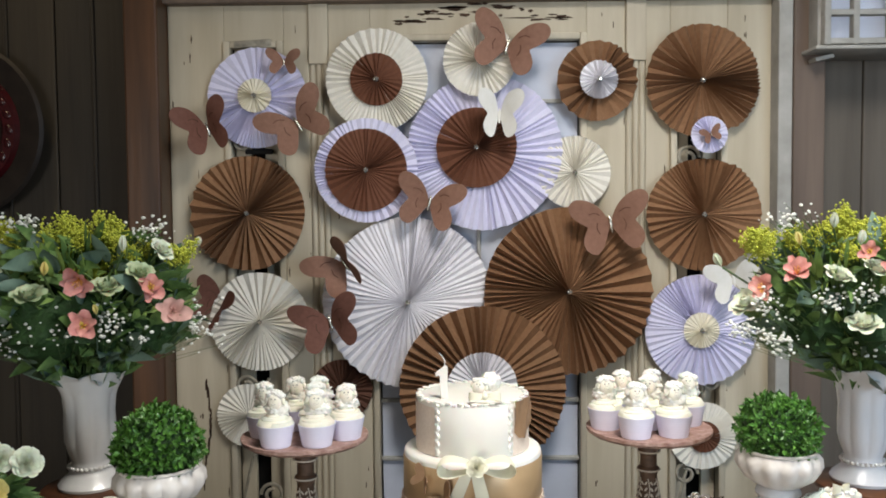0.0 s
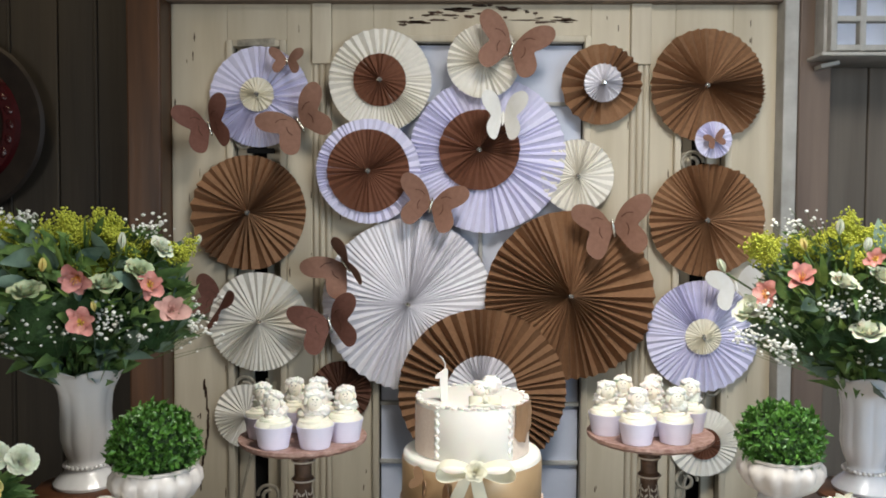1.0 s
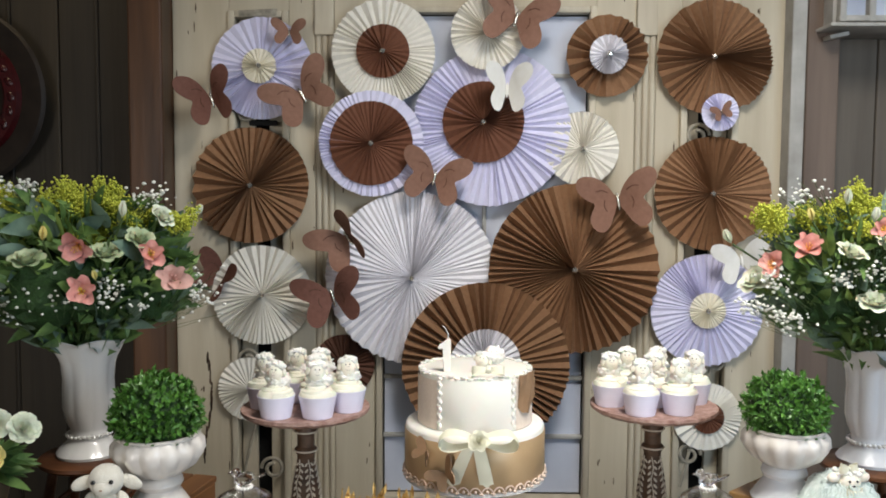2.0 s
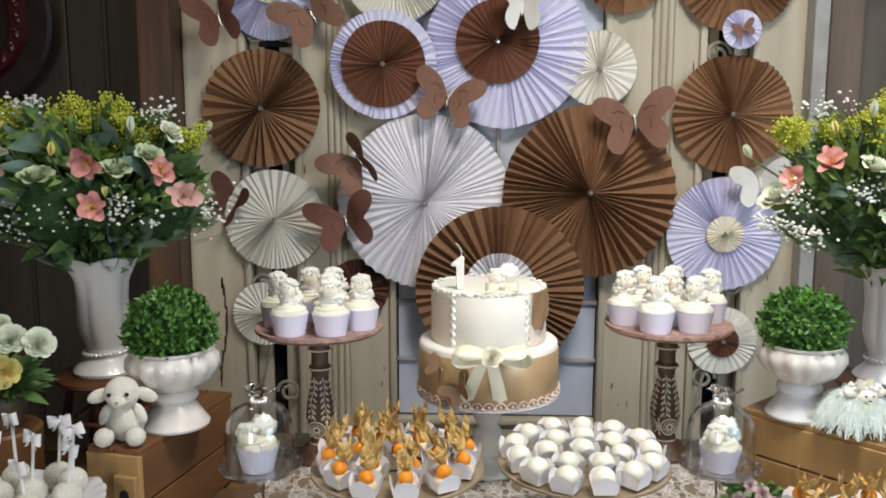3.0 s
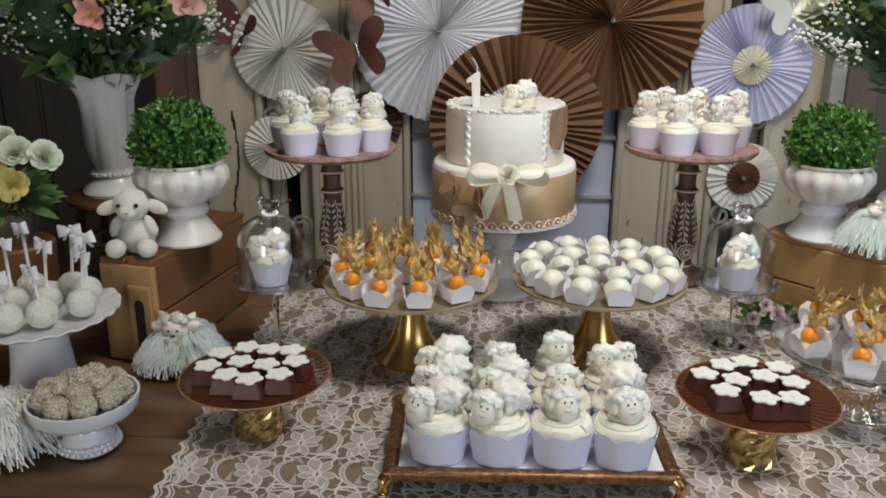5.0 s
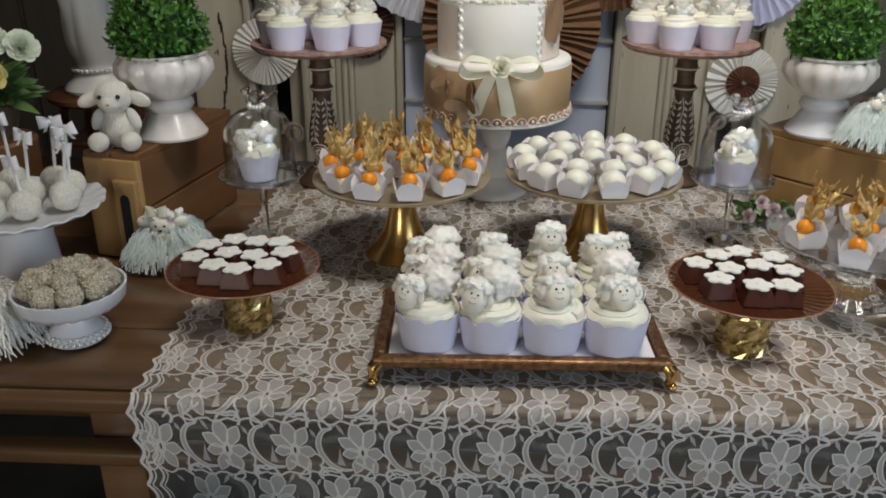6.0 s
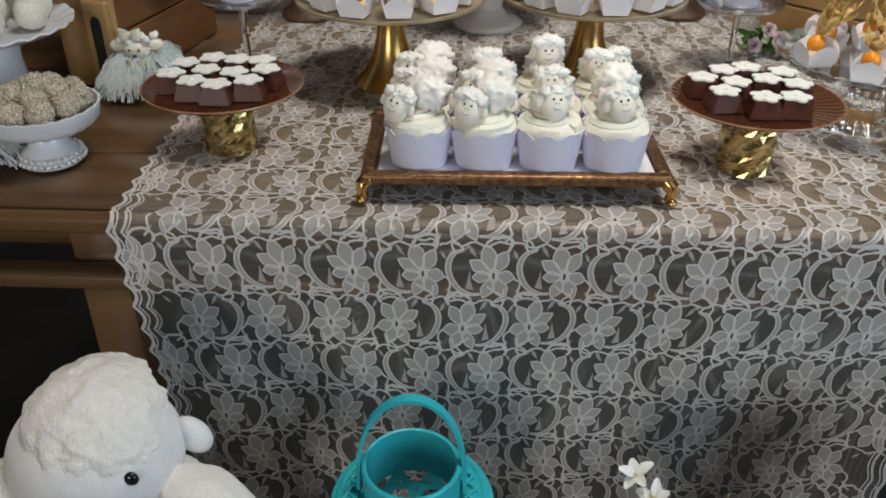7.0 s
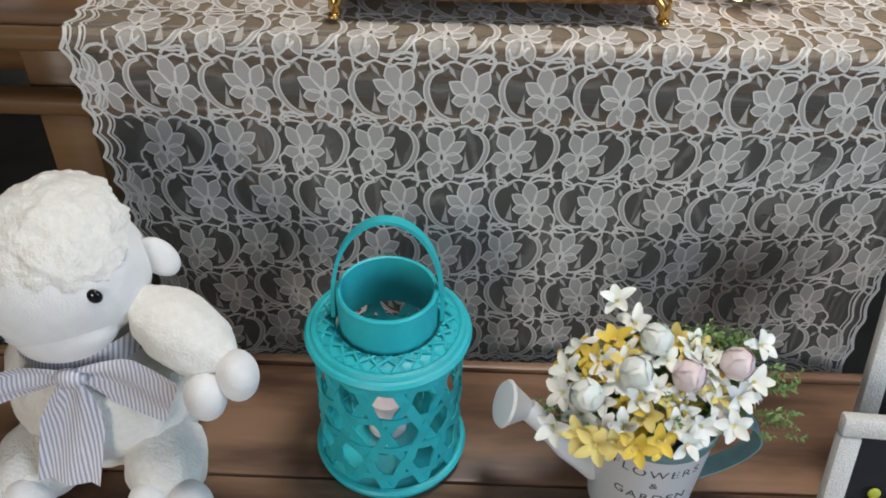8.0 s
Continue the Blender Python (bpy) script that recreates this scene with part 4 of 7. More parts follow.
# small bow and lamb figure on top
m = Matrix.Translation((0.022, -R2 + 0.018, H2 + 0.013)) @ pose(0, 0, 0, -25, 0, 0)
for side in (-1, 1):
    part("small_bow_loop", loop_ribbon(side, m, 0.030, 0.016, bmesh.new()), CREAMRIB, cake)
part("small_bow_knot", ball(0.007, (0.022, -R2 + 0.012, H2 + 0.015), 2), CREAMRIB, cake)


def woolly(bm, rad, loc, squash=(1, 1, 1), rot=(0, 0, 0), freq=3.4, amp=0.34, sub=4, index=0, seed=0):
    """A piped, cauliflower-like clump of curls."""
    tmp = bmesh.new()
    bmesh.ops.create_icosphere(tmp, subdivisions=sub, radius=1)
    for v in tmp.verts:
        n = v.co.normalized()
        q = n * freq + Vector((seed * 3.7, seed * 1.3, seed * 2.1))
        v.co = n * (1 - amp * 0.6 + amp * (1.7 * abs(noise.noise(q)) + 0.75 * abs(noise.noise(q * 2.6))))
    add(bm, tmp, pose(*loc, *rot) @ Matrix.Diagonal((rad * squash[0], rad * squash[1], rad * squash[2], 1)), index)


def lamb_head(bm, s, loc, tilt, turn, roll, seed):
    """A flat oval sugar face with dot eyes and a smile, under curly locks."""
    tmp = bmesh.new()
    ball(0.40 * s, (0, 0, -0.04 * s), 3, (0.86, 0.58, 1.04), bm=tmp, index=1)
    for side in (-1, 1):
        ball(0.036 * s, (side * 0.088 * s, -0.212 * s, 0.090 * s), 1, bm=tmp, index=2)
        ball(0.018 * s, (side * 0.036 * s, -0.224 * s, -0.010 * s), 1, bm=tmp, index=2)
        ball(0.17 * s, (side * 0.350 * s, 0.02 * s, 0.08 * s), 3, (0.72, 0.6, 1.35), (0, side * -24, 0), bm=tmp, lump=0.03 * s, lscale=140, index=1)
        woolly(tmp, 0.17 * s, (side * 0.26 * s, -0.03 * s, 0.26 * s), (1.1, 0.9, 0.9), (0, 0, 0), 2.4, 0.4, 3, 0, seed + side)
    tube([(0.105 * s * k / 4, -0.228 * s + 0.010 * s * (k / 4) ** 2, -0.160 * s + 0.040 * s * (k / 4) ** 2) for k in range(-4, 5)], 0.007 * s, 4, bm=tmp, index=2)
    woolly(tmp, 0.33 * s, (0, 0.09 * s, 0.28 * s), (1.12, 0.86, 0.66), (0, 0, 0), 3.0, 0.4, 4, 0, seed)
    add(bm, tmp, pose(*(c * s for c in loc), 0, 0, turn) @ pose(0, 0, 0, tilt, roll, 0))


def sugar_lamb(s, how, seed):
    """A little sugar-paste lamb; how: where its head lies against the curly body."""
    bm = bmesh.new()
    if how == "left":
        woolly(bm, 0.50 * s, (0.20 * s, 0.10 * s, 0.58 * s), (1.12, 0.92, 0.95), seed=seed)
        lamb_head(bm, s, (-0.44, -0.48, 0.44), -20, -18, 12, seed)
    elif how == "front":
        woolly(bm, 0.46 * s, (0.02 * s, 0.16 * s, 0.40 * s), (1.1, 0.95, 0.9), seed=seed)
        lamb_head(bm, s, (0.0, -0.34, 0.54), -24, 4 * (seed % 5 - 2), 5 * (seed % 3 - 1), seed)
    elif how == "pair":
        for side in (-1, 1):
            woolly(bm, 0.36 * s, (side * 0.30 * s, 0.22 * s, 0.40 * s), seed=seed + side)
            lamb_head(bm, s * 0.92, (side * 0.33, -0.14, 0.62), -12, side * 10, side * -8, seed + side)
    elif how == "away":
        woolly(bm, 0.54 * s, (0.02 * s, 0.0, 0.50 * s), (1.1, 0.9, 0.95), seed=seed)
        ball(0.26 * s, (0.42 * s, 0.05 * s, 0.36 * s), 3, (0.8, 0.7, 1.1), bm=bm, index=1)
    else:
        woolly(bm, 0.50 * s, (0.04 * s, 0.14 * s, 0.42 * s), (1.08, 0.95, 0.85), seed=seed)
        lamb_head(bm, s, (0.0, -0.12, 0.86), -10, 6 * (seed % 5 - 2), 4 * (seed % 3 - 1), seed)
    return bm


ob = part("lamb_figure", sugar_lamb(0.036, "left", 3), [SUGAR, FACE, DOT], cake, "white sugar lamb lying on top", sharp=180)
ob.location = (0.028, -0.042, H2 + 0.010)
candle = thing("number_candle", at(0.176, 1.575, TABLE + 0.1655 + H2), "white wax candle shaped as the number one", "candle")
ONE = [(-0.006, 0.0), (0.008, 0.0), (0.008, 0.062), (0.003, 0.064), (-0.016, 0.050), (-0.016, 0.043), (-0.006, 0.047)]
bm = slab(ONE, 0.010)
bmesh.ops.bevel(bm, geom=list(bm.edges), offset=0.0012, segments=2, affect="EDGES")
part("number", bm, CANDLE, candle)
part("wick", tube([(0.002, 0, 0.062), (0.003, 0, 0.072), (-0.002, 0, 0.082), (-0.008, 0, 0.088)], 0.0010, 6), STICK, candle)

# ---- cupcakes ----
def cupcake(name, m, label, group, seed, kind="plain", r0=0.0275, r1=0.0365, h=0.043, s=0.044, how="up"):
    c = thing(name, m, label, "cupcake", group)
    n = 40
    if kind == "crown":
        prof = [(0.0, 0.001), (r0, 0.001), (r0, 0.0), (r0 + 0.001, 0.0), (r1, h - 0.008), (r1 + 0.0015, h), (r1 + 0.0006, h), (r1 - 0.001, h - 0.009)]
        bm = lathe(prof, 60, wave=lambda a, r, z: 0.0034 * (abs(math.sin(a * 4.5)) * 2 - 1) if z > h - 0.002 else 0)
    else:
        bm = lathe([(0.0, 0.001), (r0, 0.001), (r0, 0.0), (r0 + 0.001, 0.0), (r1, h), (r1 - 0.0008, h), (r1 - 0.002, h - 0.006)], n)
    part("wrapper", bm, WRAP, c, "white paper wrapper with the bluish light in its colour")
    q = random.Random(seed)
    rows = []
    turns = 2.6
    top = h + 0.012
    bm = lathe([(r1 - 0.0025, h - 0.007), (r1 - 0.001, h), (r1 - 0.004, h + 0.006), (r1 * 0.62, h + 0.011), (0.0, top)], 36, wave=lambda a, r, z: 0.0016 * math.sin(3 * a + z * 600) if z > h else 0)
    pts, rad = [], []
    for i in range(46):
        t = i / 45
        a = t * turns * 2 * math.pi + seed
        pts.append(((r1 * 0.78 * (1 - t * 0.85)) * math.cos(a), (r1 * 0.78 * (1 - t * 0.85)) * math.sin(a), h + 0.004 + 0.014 * t))
        rad.append(0.0075 - 0.002 * t)
    tube(pts, rad, 7, bm=bm)
    part("frosting", bm, FROST, c, "piped vanilla frosting")
    ob = part("lamb_figure", sugar_lamb(s, how, seed), [SUGAR, FACE, DOT], c, "white sugar-paste lamb", sharp=180)
    ob.matrix_local = at(0, 0.002, h + 0.007, q.uniform(-10, 10))
    return c


def tall_stand(x, y, spin):
    t = thing("tall_stand", at(x, y, TABLE + 0.002, spin), "tall carved wooden stand with a rose-brown plate", "cake stand", "tall stands")
    part("plate", lathe([(0.0, 0.262), (0.09, 0.262), (0.118, 0.266), (0.127, 0.273), (0.127, 0.279), (0.120, 0.279), (0.112, 0.275), (0.0, 0.274)], 64, wave=lambda a, r, z: 0.0007 * math.sin(a * 40) if r > 0.115 else 0), PLATEWOOD, t, "rose-brown carved plate")
    part("column", lathe([(0.052, 0.0), (0.054, 0.006), (0.050, 0.014), (0.040, 0.020), (0.036, 0.028), (0.024, 0.036), (0.022, 0.048), (0.027, 0.066), (0.030, 0.09), (0.027, 0.12), (0.020, 0.155), (0.017, 0.175), (0.018, 0.184), (0.022, 0.188), (0.022, 0.194), (0.017, 0.199), (0.017, 0.222), (0.021, 0.226), (0.021, 0.232), (0.019, 0.240), (0.023, 0.258), (0.03, 0.263), (0.0, 0.263)], 36), CARVED, t)
    bm = bmesh.new()
    q = random.Random(4)
    # whitewashed leaves and round medallions in relief
    prof = [(0.024, 0.036), (0.022, 0.048), (0.027, 0.066), (0.030, 0.09), (0.027, 0.12), (0.020, 0.155), (0.017, 0.176)]

    def girth_at(z):
        for (r0, z0), (r1, z1) in zip(prof, prof[1:]):
            if z <= z1:
                return r0 + (r1 - r0) * max(0.0, (z - z0) / (z1 - z0))
        return 0.017

    def skin(a, z, up=0.0004):
        rr = girth_at(z) + up
        return (rr * math.cos(a), rr * math.sin(a), z)

    for k in range(4):
        a0 = 2 * math.pi * k / 4 - 1.75
        for rad, thick in ((0.0175, 0.0017), (0.0120, 0.0010)):
            tube([skin(a0 + rad * math.cos(i * 0.3142) / 0.0275, 0.068 + rad * math.sin(i * 0.3142)) for i in range(20)], thick, 5, bm=bm, closed=True)
        for j in range(7):
            q = j * 0.898
            ball(0.0034, skin(a0 + 0.0062 * math.cos(q) / 0.0275, 0.068 + 0.0062 * math.sin(q)), 1, (0.45, 1, 1), (0, 0, math.degrees(a0)), bm=bm)
        for z, off in ((0.052, 0.785), (0.060, 0.785), (0.068, 0.72), (0.068, 0.85), (0.076, 0.785), (0.084, 0.785)):
            ball(0.0046, skin(a0 + off, z), 1, (0.4, 0.55, 1), (0, 0, math.degrees(a0 + off)), bm=bm)
    for k in range(6):
        a0 = 2 * math.pi * k / 6
        tube([skin(a0 + 0.10 * math.sin(i * 1.3), 0.090 + 0.0105 * i) for i in range(9)], 0.0010, 5, bm=bm)
        for j in range(7):
            z = 0.094 + 0.0118 * j
            for side in (-1, 1):
                a = a0 + side * 0.0058 / girth_at(z)
                ball(0.0066 - 0.0003 * j, skin(a, z), 2, (0.30, 0.42, 1), (side * 38, 0, math.degrees(a)), bm=bm)
    part("relief", bm, WHITEWASH, t, "whitewashed carved vines")
    for z in (0.0365, 0.191, 0.229):
        part("ring", tube([(0.0232 * math.cos(2 * math.pi * i / 28), 0.0232 * math.sin(2 * math.pi * i / 28), z) for i in range(28)], 0.0016, 6, closed=True), WHITEWASH, t)
    return t


SL, SR = (-0.106, 1.655), (0.596, 1.705)
tall_stand(*SL, 0)
tall_stand(*SR, 20)
PLATE = TABLE + 0.2775
left_cups = ((-0.075, 0.005), (-0.040, -0.062), (-0.025, 0.055), (0.018, 0.06), (0.032, -0.058), (0.078, -0.012), (0.02, 0.005))
for i, (dx, dy) in enumerate(left_cups):
    cupcake("cupcake", at(SL[0] + 1.1 * dx, SL[1] + 1.1 * dy, PLATE, -5 + 3 * i), "vanilla cupcake with a sugar lamb on a tall stand", "cupcakes on the tall stands", 10 + i)
right_cups = ((-0.080, 0.005), (-0.040, 0.058), (-0.036, -0.058), (0.020, 0.062), (0.034, -0.050), (0.080, 0.030), (0.0, 0.005))
for i, (dx, dy) in enumerate(right_cups):
    cupcake("cupcake", at(SR[0] + 1.1 * dx, SR[1] + 1.1 * dy, PLATE, 14 - 3 * i), "vanilla cupcake with a sugar lamb on a tall stand", "cupcakes on the tall stands", 30 + i)

# ---- lace runner ----
LX0, LX1, LBACK, LFRONT = -0.195, 0.800, 1.735, 0.866
LTOP = LBACK - LFRONT
BEND = 0.012


def lace_at(u, v, lift=0.0):
    """The cloth's place: u across, v from the back over the table's edge and down."""
    w = (u - LX0) / (LX1 - LX0)
    flat = LTOP - BEND
    if v < flat:
        return Vector((u + 0.004 * math.sin(v * 9), LBACK - v, TABLE + 0.0016 + lift + 0.0006 * math.sin(u * 40) * math.sin(v * 31)))
    a = min((v - flat) / BEND, math.pi / 2)
    y, z = LBACK - flat - BEND * math.sin(a), TABLE + 0.0016 - BEND * (1 - math.cos(a))
    d = max(0.0, v - flat - BEND * math.pi / 2)
    fall = d / 0.47
    y -= lift * math.sin(a)
    z += lift * math.cos(a) - d
    y += -0.004 * min(1, d * 20) + fall * (0.010 * math.sin(u * 19 + 1.0) + 0.006 * math.sin(u * 41 + 2.0 + d * 4)) - 0.006 * fall
    x = u + fall * 0.062 * (1 - w) - 0.055 * min(1.0, d / 0.28) * w
    return Vector((x, y, z))


VEND = LTOP - BEND + BEND * math.pi / 2 + 0.465
PER, ROWH = 0.081, 0.0715
VREF = LTOP - BEND + BEND * math.pi / 2 + TABLE - BEND - 0.719


class Skin:
    """Faces laid on the cloth."""

    def __init__(self):
        self.v, self.f = [], []

    def poly(self, pts, lift):
        k = len(self.v)
        self.v += [lace_at(u, v, lift) for u, v in pts]
        self.f.append(tuple(range(k, k + len(pts))))

    def ribbon(self, pts, width, lift, closed=False):
        n = len(pts)
        k = len(self.v)
        for i in range(n):
            a, b = (pts[i - 1], pts[(i + 1) % n]) if closed else (pts[max(i - 1, 0)], pts[min(i + 1, n - 1)])
            dx, dy = b[0] - a[0], b[1] - a[1]
            q = math.hypot(dx, dy) or 1
            nx, ny = -dy / q * width * 0.64, dx / q * width * 0.64
            self.v += [lace_at(pts[i][0] + nx, pts[i][1] + ny, lift), lace_at(pts[i][0] - nx, pts[i][1] - ny, lift)]
        for i in range(n if closed else n - 1):
            j = (i + 1) % n
            self.f.append((k + 2 * i, k + 2 * i + 1, k + 2 * j + 1, k + 2 * j))

    def part(self, name, mat, parent, label):
        me = bpy.data.meshes.new(name)
        me.from_pydata(self.v, [], self.f)
        me.materials.append(mat)
        ob = new(name, me)
        ob.parent = parent
        return tagged(ob, label, kind="stuff")


runner = thing("lace_tablecloth", at(0, 0, 0), "ivory floral lace cloth hanging over the table's front", "tablecloth")
net, drop, fill, cord = Skin(), Skin(), Skin(), Skin()
nu = 60
vs = [i / 30 * (LTOP - BEND) for i in range(31)] + [LTOP - BEND + BEND * math.pi / 2 * k / 5 for k in range(1, 6)] + [LTOP - BEND + BEND * math.pi / 2 + 0.465 * k / 30 for k in range(1, 31)]
for v0, v1 in zip(vs, vs[1:]):
    for i in range(nu):
        a, b = LX0 + (LX1 - LX0) * i / nu, LX0 + (LX1 - LX0) * (i + 1) / nu
        # cloth on the table gets the lightened, denser net; the drop keeps the plain one
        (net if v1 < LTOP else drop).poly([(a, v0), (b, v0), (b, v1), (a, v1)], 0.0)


PETALS = ((-37, -128, 34), (57, -100, 29), (92, 12, 27), (55, 96, 28), (-46, 98, 25), (-92, 8, 25), (-104, -62, 25))
CRESCENT = ((-58, 82, 5), (-105, 82, 10), (-155, 57, 17), (-186, 15, 21), (-199, -27, 22), (-192, -65, 19), (-168, -94, 12), (-130, -106, 6))
SPRIGS = ((-116, -132, -74, -74, 9), (-232, -104, -206, -62, 8), (-20, 108, 4, 140, 7), (96, 66, 128, 92, 9), (112, -70, 150, -104, 8))
TIES = (((-34, -132), (-10, -152), (25, -161), (60, -156), (75, -130), (62, -102)), ((-168, -94), (-184, -124), (-166, -150), (-136, -166), (-104, -190)),
        ((-130, -106), (-152, -130), (-178, -150), (-184, -180)), ((-205, 112), (-182, 90), (-140, 94), (-100, 84)), ((92, 12), (120, 40), (112, 84), (140, 110)),
        ((-200, 116), (-150, 108), (-96, 124), (-40, 106), (16, 122), (66, 104), (110, 116)))
GX, GY = 0.000261, 0.000298


def motif(u0, v0, way, r):
    """One repeat of the lace: a seven-petalled flower, the crescent beside it, ties and sprigs."""
    lean = r.uniform(-0.06, 0.06)

    def P(x, y):
        return (min(max(u0 + way * (x - lean * y) * GX, LX0 + 0.005), LX1 - 0.005), min(v0 + (y + lean * x) * GY, VEND - 0.006))

    for tx, ty, hw in PETALS:
        L = math.hypot(tx, ty)
        c, q = tx / L, ty / L
        half = [(L * k, hw * w * r.uniform(0.93, 1.06)) for k, w in ((0.16, 0.30), (0.34, 0.66), (0.54, 0.98), (0.70, 0.96), (0.84, 0.62), (1.0, 0.05))]
        out = [P(a * c - b * q, a * q + b * c) for a, b in half + [(a, -b) for a, b in half[::-1]]]
        fill.poly(out, 0.0006)
        cord.ribbon(out, 0.0013, 0.0012, True)
    for rx, ry, w in ((20, 31, 0.0014), (11, 19, 0.0019)):
        cord.ribbon([P(rx * math.cos(k * 0.449), ry * math.sin(k * 0.449)) for k in range(14)], w, 0.0018, True)
    path = smooth_loop(CRESCENT, 3, False)
    sides = ([], [])
    for k in range(len(path)):
        (ax, ay, _), (bx, by, _) = path[max(k - 1, 0)], path[min(k + 1, len(path) - 1)]
        d = math.hypot(bx - ax, by - ay) or 1
        x, y, w = path[k]
        for side, sign in zip(sides, (-0.5, 0.5)):
            side.append(P(x - sign * w * (by - ay) / d, y + sign * w * (bx - ax) / d))
    for k in range(len(path) - 1):
        fill.poly([sides[0][k], sides[0][k + 1], sides[1][k + 1], sides[1][k]], 0.0007)
    for side in sides:
        cord.ribbon(side, 0.0013, 0.0012)
    fill.poly([P(-104, -22), P(-112, 14), P(-124, 58), P(-88, 64), P(-100, 20)], 0.0007)
    for x0, y0, x1, y1, w in SPRIGS:
        dx, dy = x1 - x0, y1 - y0
        d = math.hypot(dx, dy)
        mx, my = (x0 + x1) / 2, (y0 + y1) / 2
        fill.poly([P(x0, y0), P(mx - w * dy / d, my + w * dx / d), P(x1, y1), P(mx + w * dy / d, my - w * dx / d)], 0.0007)
    for n, tie in enumerate(TIES):
        cord.ribbon([P(x + r.uniform(-4, 4), y + r.uniform(-4, 4)) for x, y in smooth_loop(tie, 3, False)], 0.0027 if n == 0 else 0.0020, 0.0010)


lr = random.Random(8)
row = 0
v = VREF - 12 * ROWH
while v < VEND - 0.012:
    u = -0.0865 - PER + (0.58 * PER if row % 2 else 0.0)
    while u < LX1 - 0.02:
        if u > LX0 + 0.02 and 0.02 < v < VEND - 0.025:
            motif(u, v, -1 if row % 2 else 1, lr)
        u += PER
    v += ROWH
    row += 1
# scalloped border with a double cord
for off, w in ((0.0, 0.0034), (0.006, 0.0016), (0.016, 0.0024), (0.021, 0.0014)):
    pts = []
    for i in range(420):
        vv = VEND * i / 419
        pts.append((LX0 - 0.004 + off + 0.0085 * abs(math.sin(vv * 96)), vv))
    cord.ribbon(pts, w, 0.0012)
    pts = []
    for i in range(280):
        uu = LX0 + (LX1 - LX0) * i / 279
        pts.append((uu, VEND - 0.004 - off - 0.009 * abs(math.sin(uu * 96))))
    cord.ribbon(pts, w, 0.0012)
    pts = []
    for i in range(200):
        vv = VEND * i / 199
        pts.append((LX1 + 0.002 - off - 0.006 * abs(math.sin(vv * 62)), vv))
    cord.ribbon(pts, w, 0.0012)
net.part("top_net", NETTOP, runner, "fine ivory net on the table, lightened for lit cloth")
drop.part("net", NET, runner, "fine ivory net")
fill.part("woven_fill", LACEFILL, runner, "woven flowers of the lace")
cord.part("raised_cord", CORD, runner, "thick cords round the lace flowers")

# ---- plates of sweets ----
ON = TABLE + 0.0035


def flower_shape(r, n=5, dip=0.42, steps=60):
    """The outline of a flower with n rounded petals."""
    out = []
    for i in range(steps):
        a = 2 * math.pi * i / steps
        q = r * (1 - dip + dip * abs(math.cos(n * a / 2)) ** 0.8)
        out.append((q * math.cos(a), q * math.sin(a)))
    return out


def gold_stand(x, y, zp, r):
    s = thing("gold_stand", at(x, y, ON), "round sweet stand with a flared gold foot", "cake stand", "gold stands")
    h = zp - ON
    part("plate", lathe([(0.0, h - 0.010), (0.05, h - 0.010), (r - 0.01, h - 0.008), (r, h - 0.004), (r, h), (r - 0.004, h), (r - 0.012, h - 0.003), (0.0, h - 0.003)], 64), PLATEGOLD, s)
    part("foot", lathe([(0.060, 0.0), (0.061, 0.003), (0.056, 0.008), (0.042, 0.022), (0.030, 0.044), (0.023, 0.070), (0.020, 0.092), (0.021, h - 0.026), (0.027, h - 0.021), (0.022, h - 0.016), (0.034, h - 0.010), (0.0, h - 0.010)], 48), GOLD, s, "polished gold flared foot")
    return s


PLATEGOLD = M("pale_gold_plate", (0.55, 0.45, 0.30), (0.42, 0.33, 0.20), 30, 0.3, 0.6, bump=0.1)


def paper_box(s=0.042):
    """A little folded box with four rounded flaps that lean out."""
    bm = box(s * 0.78, s * 0.78, 0.0015, (0, 0, 0.00075))
    for k in range(4):
        rows = []
        for j in range(7):
            t = j / 6
            w = s * 0.39 + 0.009 * t if t < 0.34 else (s * 0.39 + 0.0031) * math.sqrt(max(0.0, 1 - ((t - 0.34) / 0.66) ** 2))
            z, out = 0.030 * t, s * 0.39 + 0.008 * t
            rows.append([Vector((u * w, -out, z)) for u in (-1, -0.5, 0, 0.5, 1)])
        tmp = sheet(rows)
        add(bm, tmp, pose(0, 0, 0, 0, 0, 90 * k))
    return bm


